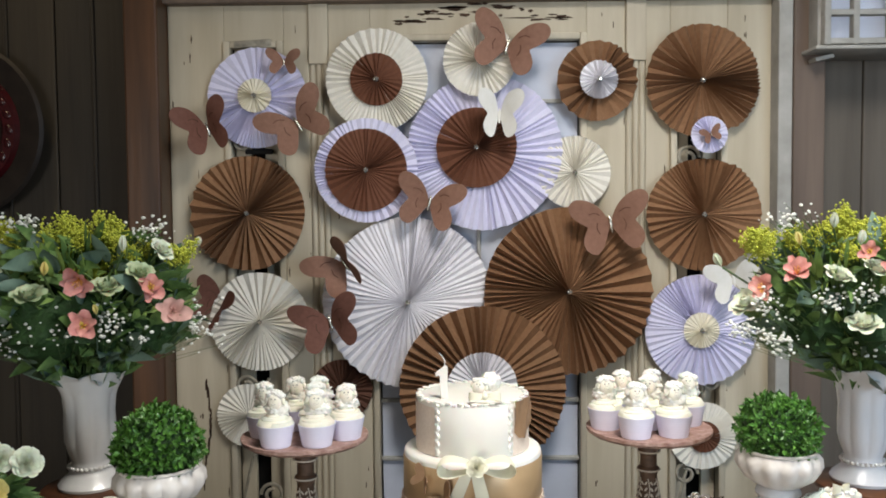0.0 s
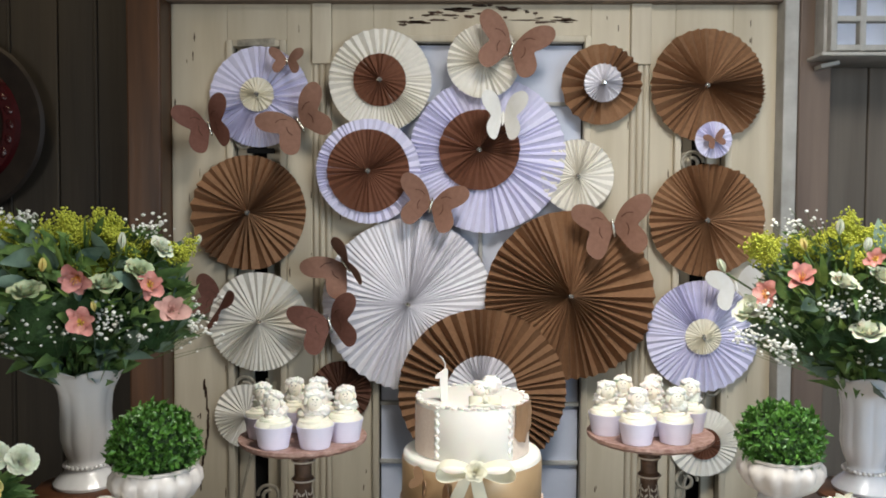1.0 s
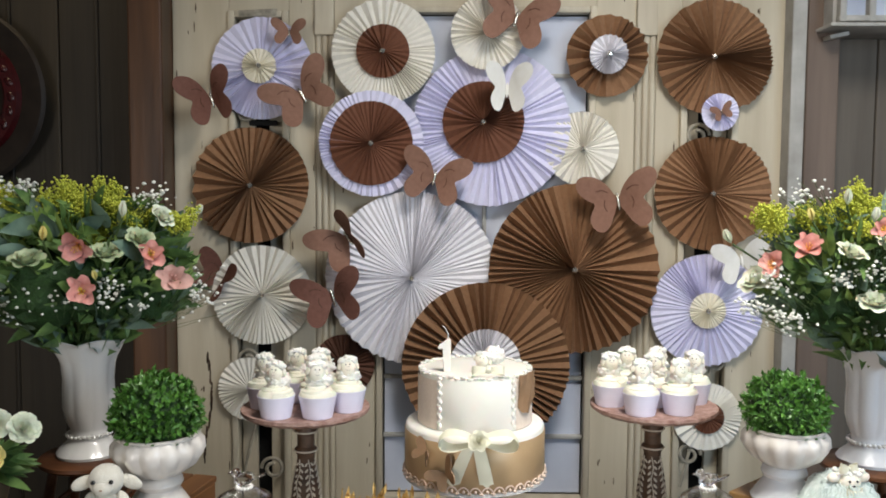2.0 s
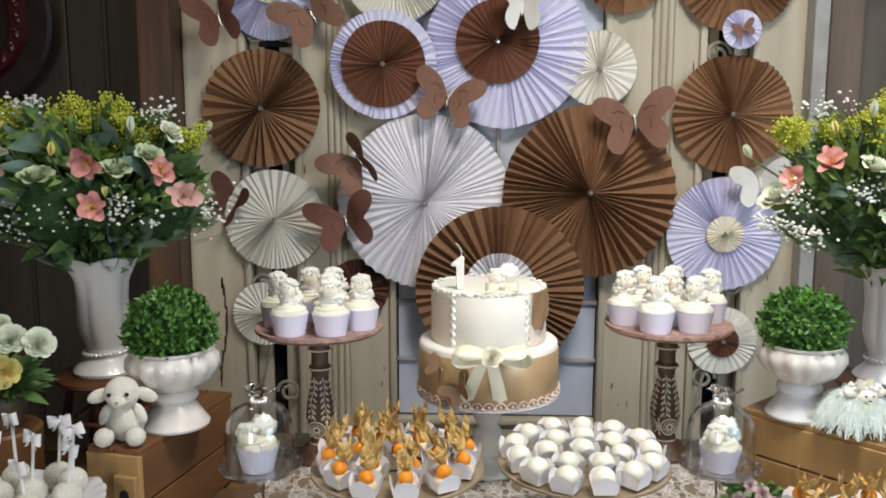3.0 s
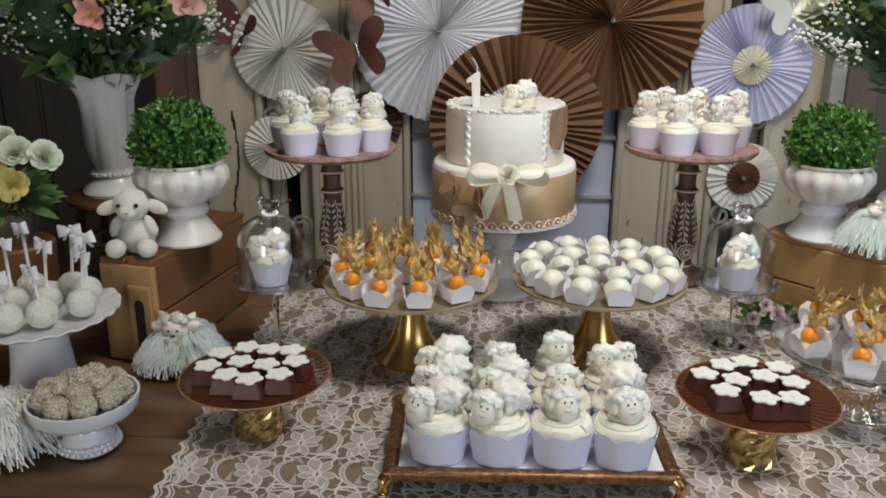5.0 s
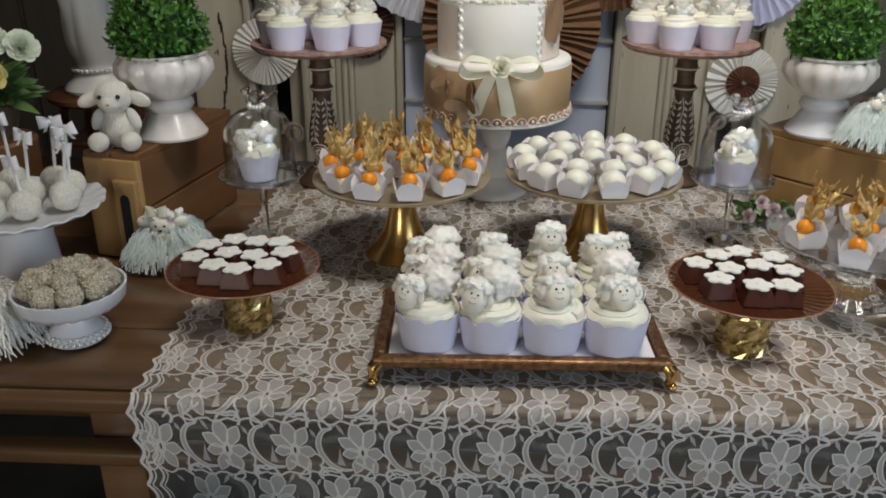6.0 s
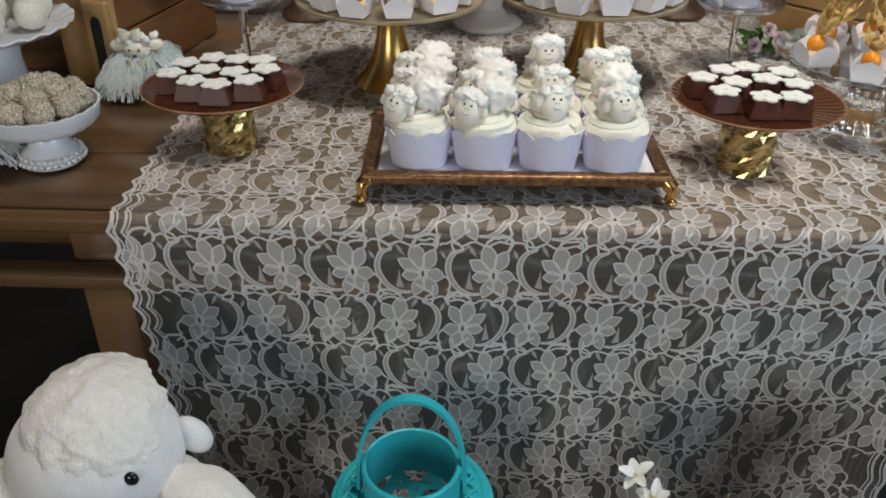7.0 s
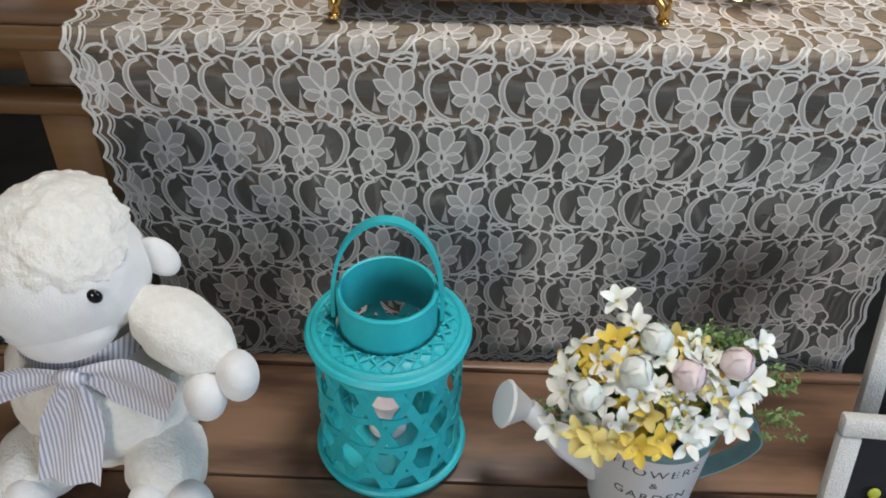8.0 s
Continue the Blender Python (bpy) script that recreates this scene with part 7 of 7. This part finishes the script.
def flat_strip(pts, w, t=0.0012):
    """A flat cane strip round the body; pts: angle and height."""
    bm = bmesh.new()
    rows = []
    n = len(pts)
    for i, (a, z, rr) in enumerate(pts):
        a0, z0 = pts[max(i - 1, 0)][:2]
        a1, z1_ = pts[min(i + 1, n - 1)][:2]
        da, dz = (a1 - a0) * rr, z1_ - z0
        q = math.hypot(da, dz) or 1
        na, nz = -dz / q * w / 2 / rr, da / q * w / 2
        P = lambda s, k: Vector(((rr + k) * math.cos(a + s * na), (rr + k) * math.sin(a + s * na), z + s * nz))
        rows.append([P(-1, t), P(1, t), P(1, -t), P(-1, -t)])
    sheet(rows, bm, wrap=True)
    return bm


q = random.Random(3)
# slanting and level cane strips woven in the open hexagon pattern
for k in range(12):
    for side in (-1, 1):
        a0 = 2 * math.pi * k / 12 + (0.0 if side > 0 else 0.06)
        part("cane_strip", flat_strip([(a0 + side * 1.0 * i / 18, 0.010 + 0.173 * i / 18, LR - 0.003 + 0.0016 * math.sin(i * 2.2 + side)) for i in range(19)], 0.0115 if k % 2 else 0.0095), TEAL, lan)
for z in (0.036, 0.081, 0.126, 0.171):
    part("cane_ring", flat_strip([(2 * math.pi * i / 60, z + 0.0012 * math.sin(i * 0.7), LR - 0.003 + 0.0016 * math.sin(i * 1.257)) for i in range(61)], 0.0095), TEAL, lan)
# woven shoulder, collar and handle
part("shoulder", lathe([(LR, LH - 0.004), (LR - 0.006, LH + 0.003), (0.070, LH + 0.007), (CLR + 0.004, LH + 0.008), (CLR + 0.004, LH + 0.004), (0.070, LH + 0.003), (LR - 0.006, LH - 0.003)], 56), TEAL, lan)
for i in range(44):
    a = 2 * math.pi * i / 44
    tilt = 0.30 * (1 if i % 2 else -1)
    p0, p1 = CLR + 0.006, LR - 0.008
    part("shoulder_cane", tube([(p0 * math.cos(a), p0 * math.sin(a), LH + 0.0095), ((p0 + p1) / 2 * math.cos(a + tilt / 2), (p0 + p1) / 2 * math.sin(a + tilt / 2), LH + 0.0105), (p1 * math.cos(a + tilt), p1 * math.sin(a + tilt), LH + 0.005)], 0.0017, 5), TEAL, lan)
CH3 = 0.051
part("collar", lathe([(CLR, LH - 0.01), (CLR + 0.001, LH + CH3 - 0.002), (CLR - 0.001, LH + CH3), (CLR - 0.0035, LH + CH3 - 0.001), (CLR - 0.004, LH - 0.01), (CLR, LH - 0.01)], 56), TEAL, lan, "smooth teal collar")
hd = []
for i in range(29):
    t = i / 28
    a = math.pi * t
    x = -0.056 * math.cos(a)
    hd.append((x, 0.012 * math.sin(a), LH + 0.012 + (0.114 * math.sin(a) ** 0.72)))
rows = []
for i, p in enumerate(hd):
    p = Vector(p)
    d = (Vector(hd[min(i + 1, 28)]) - Vector(hd[max(i - 1, 0)])).normalized()
    s = Vector((0, 1, 0))
    n = d.cross(s).normalized()
    rows.append([p - s * 0.0055 + n * 0.002, p + s * 0.0055 + n * 0.002, p + s * 0.0055 - n * 0.002, p - s * 0.0055 - n * 0.002])
part("handle", sheet(rows, wrap=True), TEAL, lan, "arched teal cane handle")
jar = thing("candle_jar", at(LNX - 0.005, LNY + 0.01, BENCH + 0.0145), "clear glass candle jar inside the lantern", "jar")
part("glass", lathe([(0.0, 0.0), (0.042, 0.0), (0.043, 0.11), (0.0405, 0.11), (0.040, 0.004), (0.0, 0.004)], 40), GLASS, jar)
part("candle", lathe([(0.0, 0.005), (0.022, 0.005), (0.022, 0.056), (0.0, 0.058)], 32), BLUSH, jar, "pale pink candle")

# watering can with silk flowers
WCX, WCY = 0.434, 0.630
can = thing("watering_can", at(WCX, WCY, BENCH + 0.001), "white enamel watering can with dark print", "watering can")
CB = 0.150
part("body", lathe([(0.0, 0.0), (0.052, 0.0), (0.054, 0.003), (0.0615, CB - 0.006), (0.0635, CB - 0.003), (0.0625, CB), (0.060, CB - 0.002), (0.052, 0.008), (0.0, 0.006)], 56), TINWHITE, can)
part("upper_shield", lathe([(0.0612, CB - 0.018), (0.0628, CB - 0.016), (0.0640, CB - 0.001), (0.0625, CB)], 56), TINTEAL, can, "blue-green enamel rim")
sp = [(-0.050, 0.0, 0.045), (-0.085, 0.006, 0.070), (-0.112, 0.014, 0.098), (-0.130, 0.020, 0.112)]
part("spout", tube([Vector(sp[0]).lerp(Vector(sp[1]), k / 4) for k in range(4)] + [Vector(sp[1]).lerp(Vector(sp[2]), k / 4) for k in range(4)] + [sp[2], sp[3]], [0.017, 0.016, 0.015, 0.0145, 0.014, 0.0135, 0.013, 0.0125, 0.012, 0.012], 20), TINWHITE, can)
tmp = lathe([(0.011, 0.0), (0.024, 0.024), (0.026, 0.026), (0.024, 0.029), (0.0, 0.031)], 32)
head = bmesh.new()
add(head, tmp, axis_pose(sp[3], (-0.92, -0.12, 0.40)))
part("sprinkler_head", head, TINWHITE, can)
grip = [(0.058, -0.004, 0.050), (0.080, -0.002, 0.062), (0.102, 0.0, 0.080), (0.112, 0.0, 0.105), (0.098, 0.0, 0.128), (0.062, 0.0, 0.140)]
gp2 = smooth_loop(grip, 4, False)
rows = []
for i, p in enumerate(gp2):
    p = Vector(p)
    d = (Vector(gp2[min(i + 1, len(gp2) - 1)]) - Vector(gp2[max(i - 1, 0)])).normalized()
    n = d.cross(Vector((0, 1, 0))).normalized()
    rows.append([p + Vector((0, -0.011, 0)) + n * 0.001, p + Vector((0, 0.011, 0)) + n * 0.001, p + Vector((0, 0.011, 0)) - n * 0.001, p + Vector((0, -0.011, 0)) - n * 0.001])
part("grip", sheet(rows, wrap=True), TINTEAL, can, "blue-green strap handle")


def print_on(text, z, size, parent, r0, slope):
    """Serif-like capitals that follow the round side."""
    c = bpy.data.curves.new("print", "FONT")
    c.body, c.size, c.align_x, c.extrude = text, size, "CENTER", 0.0002
    c.space_character = 1.25
    tmp_ob = new("print", c)
    me = bpy.data.meshes.new_from_object(tmp_ob.evaluated_get(bpy.context.evaluated_depsgraph_get()))
    bpy.data.objects.remove(tmp_ob)
    for v in me.vertices:
        rr = r0 + slope * (z + v.co.y) + 0.0006 + v.co.z
        a = -math.pi / 2 + v.co.x / r0 - 0.10
        v.co = (rr * math.cos(a), rr * math.sin(a), z + v.co.y)
    me.materials.clear()
    me.materials.append(INK)
    ob = new("printed_text", me)
    ob.parent = parent
    tagged(ob, "dark printed capitals")


print_on("FLOWERS", CB - 0.044, 0.0165, can, 0.0537, 0.0475)
print_on("&", CB - 0.062, 0.013, can, 0.0537, 0.0475)
print_on("GARDEN", CB - 0.084, 0.0155, can, 0.0537, 0.0475)


def peony(loc, d, s, r):
    """A round, half-closed bloom: cupped petals that wrap a ball."""
    bm = bmesh.new()
    m = axis_pose(loc, d, r.uniform(0, 360)) @ Matrix.Translation((0, 0, s * 0.42))
    for j, (n, rad, top) in enumerate(((3, 0.600, 0.20), (5, 0.622, 0.85))):
        for k in range(n):
            mid = 2 * math.pi * k / n + j * 0.7 + r.uniform(-0.15, 0.15)
            half = 2.9 / n
            rows = []
            for i in range(6):
                row = []
                for u in (-1, -0.6, -0.2, 0.2, 0.6, 1):
                    end = top + 0.55 * u * u + r.uniform(-0.03, 0.03)
                    th = 2.7 + (end - 2.7) * i / 5
                    rr = s * rad * (1 + 0.036 * u + (0.045 if i == 5 else 0))
                    a = mid + half * u
                    row.append(m @ Vector((rr * math.sin(th) * math.cos(a), rr * math.sin(th) * math.sin(a), rr * 1.05 * math.cos(th))))
                rows.append(row)
            sheet(rows, bm)
    ball(s * 0.588, m @ Vector((0, 0, 0)), 3, bm=bm)
    return bm


def star_bloom(loc, d, s, r):
    """A flat open silk flower of five narrow petals."""
    bm = bmesh.new()
    m = axis_pose(loc, d, r.uniform(0, 72))
    for k in range(5):
        petal(bm, m, k * 1.2566 + r.uniform(-0.12, 0.12), s * r.uniform(0.90, 1.15), s * 0.30, 0.72 + r.uniform(-0.3, 0.35), 0.70, 0.30, 0, 0.85)
    for k in range(4):
        ball(s * 0.05, m @ Vector((s * 0.07 * math.cos(k * 1.6), s * 0.07 * math.sin(k * 1.6), s * 0.16)), 1, bm=bm, index=1)
    return bm


silk = thing("silk_flowers", at(WCX, WCY, BENCH + CB - 0.02), "white, yellow and blush silk flowers in a watering can", "flowers")
r = random.Random(77)
oz = BENCH + CB - 0.02
blooms = [("w", 0.380, 0.640, 0.562), ("w", 0.352, 0.600, 0.536), ("w", 0.445, 0.588, 0.534), ("w", 0.535, 0.628, 0.558), ("w", 0.393, 0.695, 0.596), ("w", 0.412, 0.676, 0.584), ("r", 0.431, 0.659, 0.574), ("r", 0.405, 0.633, 0.556), ("r", 0.360, 0.614, 0.543), ("p", 0.460, 0.630, 0.558), ("p", 0.509, 0.640, 0.566), ("y", 0.370, 0.647, 0.563), ("y", 0.419, 0.599, 0.538), ("y", 0.428, 0.575, 0.526), ("w", 0.333, 0.618, 0.544), ("w", 0.394, 0.590, 0.531), ("w", 0.474, 0.590, 0.536), ("w", 0.517, 0.614, 0.551), ("w", 0.509, 0.590, 0.538), ("y", 0.385, 0.573, 0.522), ("w", 0.546, 0.657, 0.578), ("w", 0.339, 0.638, 0.556), ("y", 0.348, 0.580, 0.524), ("w", 0.457, 0.573, 0.526), ("y", 0.463, 0.614, 0.548), ("w", 0.490, 0.609, 0.547), ("y", 0.389, 0.662, 0.574), ("y", 0.456, 0.662, 0.577), ("w", 0.322, 0.590, 0.527), ("w", 0.431, 0.614, 0.546), ("y", 0.406, 0.568, 0.521), ("w", 0.373, 0.587, 0.529), ("w", 0.472, 0.657, 0.575), ("y", 0.364, 0.568, 0.519)]
for kind, x, y, z in blooms:
    s = {"w": 0.020, "y": 0.020, "r": 0.026, "p": 0.026}[kind]
    lift = (z - 0.52) / 0.075
    sink = 0.004 if kind in "wy" else -0.006
    p = Vector(((x - 0.440) * 0.90 - 0.006, y - 0.640 + sink * 0.6, max(z, 0.530) - oz - sink))
    d = Vector(((x - 0.44) * 6 + r.gauss(0, 0.25), -0.85 + 0.45 * lift + r.gauss(0, 0.15), 0.60 + 0.5 * lift))
    if kind in "wy":
        part("silk_bloom", star_bloom(p, d, s, r), [SILKWHITE, YELLOWPETAL] if kind == "w" else [r.choice([YOLK, YELLOWPETAL]), YELLOWPETAL], silk, "white silk bloom" if kind == "w" else "yellow silk bloom")
    else:
        part("silk_rose", peony(p, d, s, r), [SILKWHITE] if kind == "r" else [BLUSH], silk, "white silk peony" if kind == "r" else "blush silk peony")
# smaller blooms that fill the dome between them
for i in range(64):
    a, e = r.uniform(2.8, 6.6), r.uniform(0.12, 1.3)
    d = Vector((math.cos(a) * math.cos(e), math.sin(a) * math.cos(e), math.sin(e)))
    p = Vector((d.x * 0.096 - 0.004, d.y * 0.056 + 0.016, d.z * 0.066 + 0.024))
    tint = r.choice([SILKWHITE, SILKWHITE, SILKWHITE, YELLOWPETAL, YOLK])
    part("silk_bloom", star_bloom(p, d + Vector((0, 0, 0.3)), r.uniform(0.014, 0.020), r), [tint, YELLOWPETAL], silk, "small silk bloom")
bm = bmesh.new()
mid = Vector((0, 0.018, 0.018))
for i in range(230):
    a, e = r.uniform(0, 6.283), r.uniform(-0.15, 1.4)
    d = Vector((math.cos(a) * math.cos(e), math.sin(a) * math.cos(e), math.sin(e)))
    blade(bm, mid + Vector((d.x * 0.078, d.y * 0.046, d.z * 0.054)), d, r.uniform(0.014, 0.026), r.uniform(0.007, 0.014), r, 0.5)
# feathery sprigs: some among the blooms, a few at the edge
for x, y, z, n in ((0.050, 0.030, 0.066, 40), (0.030, 0.024, 0.064, 24), (-0.010, -0.020, 0.042, 10), (-0.035, 0.000, 0.040, 10), (0.108, 0.010, 0.035, 12), (0.100, -0.020, 0.018, 10), (-0.095, -0.010, 0.020, 8), (0.085, 0.030, 0.058, 12)):
    for k in range(n):
        d = Vector((x * 4 + r.gauss(0, 0.5), r.gauss(-0.3, 0.4), 0.8 + r.gauss(0, 0.3))).normalized()
        p0 = Vector((x + r.gauss(0, 0.010), y + r.gauss(0, 0.008), z + 0.008))
        for j in range(14):
            leaf(bm, p0 + d * (0.0018 * j), (d + Vector((r.gauss(0, 0.8), r.gauss(0, 0.8), r.gauss(0, 0.6)))).normalized(), d, 0.0065, 0.0030)
ball(0.044, mid, 4, (1.7, 0.95, 0.95), bm=bm, lump=0.015, lscale=60)
part("greenery", bm, LEAFSILK, silk, "fine light green sprigs", kind="stuff")

# the big plush sheep
bm = ball(0.100, (-0.004, 0.012, 0.104), 5, (1.06, 0.95, 1.12), lump=0.006, lscale=55)
ball(0.078, (-0.008, -0.016, 0.272), 5, (1.12, 0.95, 0.95), (0, -14, 0), bm=bm, index=3)
ball(0.042, (0.004, -0.054, 0.236), 4, (1.25, 0.8, 0.72), (0, -14, 0), bm=bm, index=3)
# woolly cap
tmp = bmesh.new()
bmesh.ops.create_icosphere(tmp, subdivisions=6, radius=0.079)
for v in tmp.verts:
    n = v.co.normalized()
    v.co += n * (0.004 * noise.noise(n * 4) + 0.0018 * noise.noise(n * 11) + 0.0011 * noise.noise(n * 26))
bmesh.ops.delete(tmp, geom=[v for v in tmp.verts if v.co.z - 0.55 * v.co.y < 0.021 + 0.004 * math.sin(v.co.x * 130)], context="VERTS")
add(bm, tmp, pose(0.0, -0.006, 0.288, 0, -14, 0) @ Matrix.Diagonal((1.0, 0.98, 1.0, 1)), 0)
for side in (-1, 1):
    ball(0.021, (side * 0.083, 0.004, 0.268 + side * 0.012), 4, (0.9, 0.5, 1.15), (0, side * -30, 0), bm=bm, index=3)
    ball(0.0078, (side * 0.048 + 0.001, -0.0755 + side * 0.0070, 0.270 + side * 0.0225), 3, (1, 0.6, 1), bm=bm, index=1)
    # arms with two-toed paws
    ball(0.038, (side * 0.112, -0.048, 0.232), 4, (1.55, 0.95, 0.95), (0, side * 24, side * -24), bm=bm, lump=0.003, lscale=70)
    for k in (-1, 1):
        ball(0.024, (side * (0.152 + 0.015 * k), -0.082 + 0.006 * k, 0.196 + 0.008 * k), 4, (0.85, 1.0, 1.25), (20, 0, side * 20), bm=bm, index=3)
    ball(0.046, (side * 0.066, -0.060, 0.048), 4, (0.95, 1.3, 0.98), (0, 0, side * 16), bm=bm, lump=0.004, lscale=60)
    for k in (-1, 1):
        ball(0.027, (side * 0.084 + 0.020 * k, -0.112, 0.040), 4, (0.9, 0.9, 1.2), bm=bm, index=3)
# neck ribbon with hanging ends
rows = []
for i in range(25):
    a = 2 * math.pi * i / 24
    rows.append([Vector((0.062 * math.cos(a), -0.006 + 0.060 * math.sin(a), 0.216)), Vector((0.072 * math.cos(a), -0.006 + 0.070 * math.sin(a), 0.198))])
sheet(rows, bm, 2)


def ribbon_end(p0, p1, w0, w1, sway):
    rows = []
    p0, p1 = Vector(p0), Vector(p1)
    d = (p1 - p0).normalized()
    s = d.cross(Vector((0, 1, 0.15))).normalized()
    for i in range(15):
        t = i / 14
        p = p0.lerp(p1, t) + Vector((0, sway * math.sin(t * 4), 0))
        w = (w0 + (w1 - w0) * min(1, t * 2.2)) / 2
        rows.append([p + s * (w * u) + Vector((0, 0.004 * math.cos(u * 5 + t * 3), 0)) for u in (-1, -0.66, -0.33, 0, 0.33, 0.66, 1)])
    sheet(rows, bm, 2)


ribbon_end((0.008, -0.082, 0.200), (-0.014, -0.106, 0.072), 0.016, 0.060, 0.006)
ribbon_end((0.012, -0.082, 0.204), (0.100, -0.078, 0.168), 0.016, 0.072, 0.006)
ribbon_end((0.008, -0.084, 0.202), (-0.080, -0.095, 0.188), 0.016, 0.046, 0.006)
ball(0.012, (0.010, -0.086, 0.202), 3, (1.2, 0.7, 1), bm=bm, index=2)
whole("plush_sheep", bm, [FLEECE, EYE, STRIPE, SOFT], at(-0.148, 0.676, BENCH + 0.001, 0), "large white plush sheep with a striped ribbon", "plush toy", sharp=180)

# white glitter frames with dark boards
def photo_frame(m, w, h, label):
    f = thing("picture_frame", m, label, "picture frame", "frames on the bench")
    b = 0.022
    for x0, z0, lx, lz in ((0, b / 2, w, b), (0, h - b / 2, w, b), (-w / 2 + b / 2, h / 2, b, h - 2 * b), (w / 2 - b / 2, h / 2, b, h - 2 * b)):
        part("frame_bar", box(lx, 0.016, lz, (x0, 0, z0), bevel=0.004), SPARKLE, f)
    part("board", box(w - 2 * b + 0.004, 0.006, h - 2 * b + 0.004, (0, 0.003, h / 2)), SLATE, f, "matt black board", smooth=False)
    return f


f1 = photo_frame(pose(0.690, 0.555, BENCH + 0.002, -14, 0, -4), 0.18, 0.178, "white glitter frame with a black board")
bm = bmesh.new()
for i in range(18):
    ball(r.uniform(0.004, 0.007), (r.uniform(-0.06, 0.0), -0.004, r.uniform(0.03, 0.09)), 2, (1, 0.4, 1), bm=bm)
part("yellow_print", bm, GOLDROD, f1, "yellow flowers on the board", kind="stuff")
photo_frame(pose(0.752, 0.632, BENCH + 0.002, -16, 0, -4), 0.19, 0.30, "tall white glitter frame behind the small one")
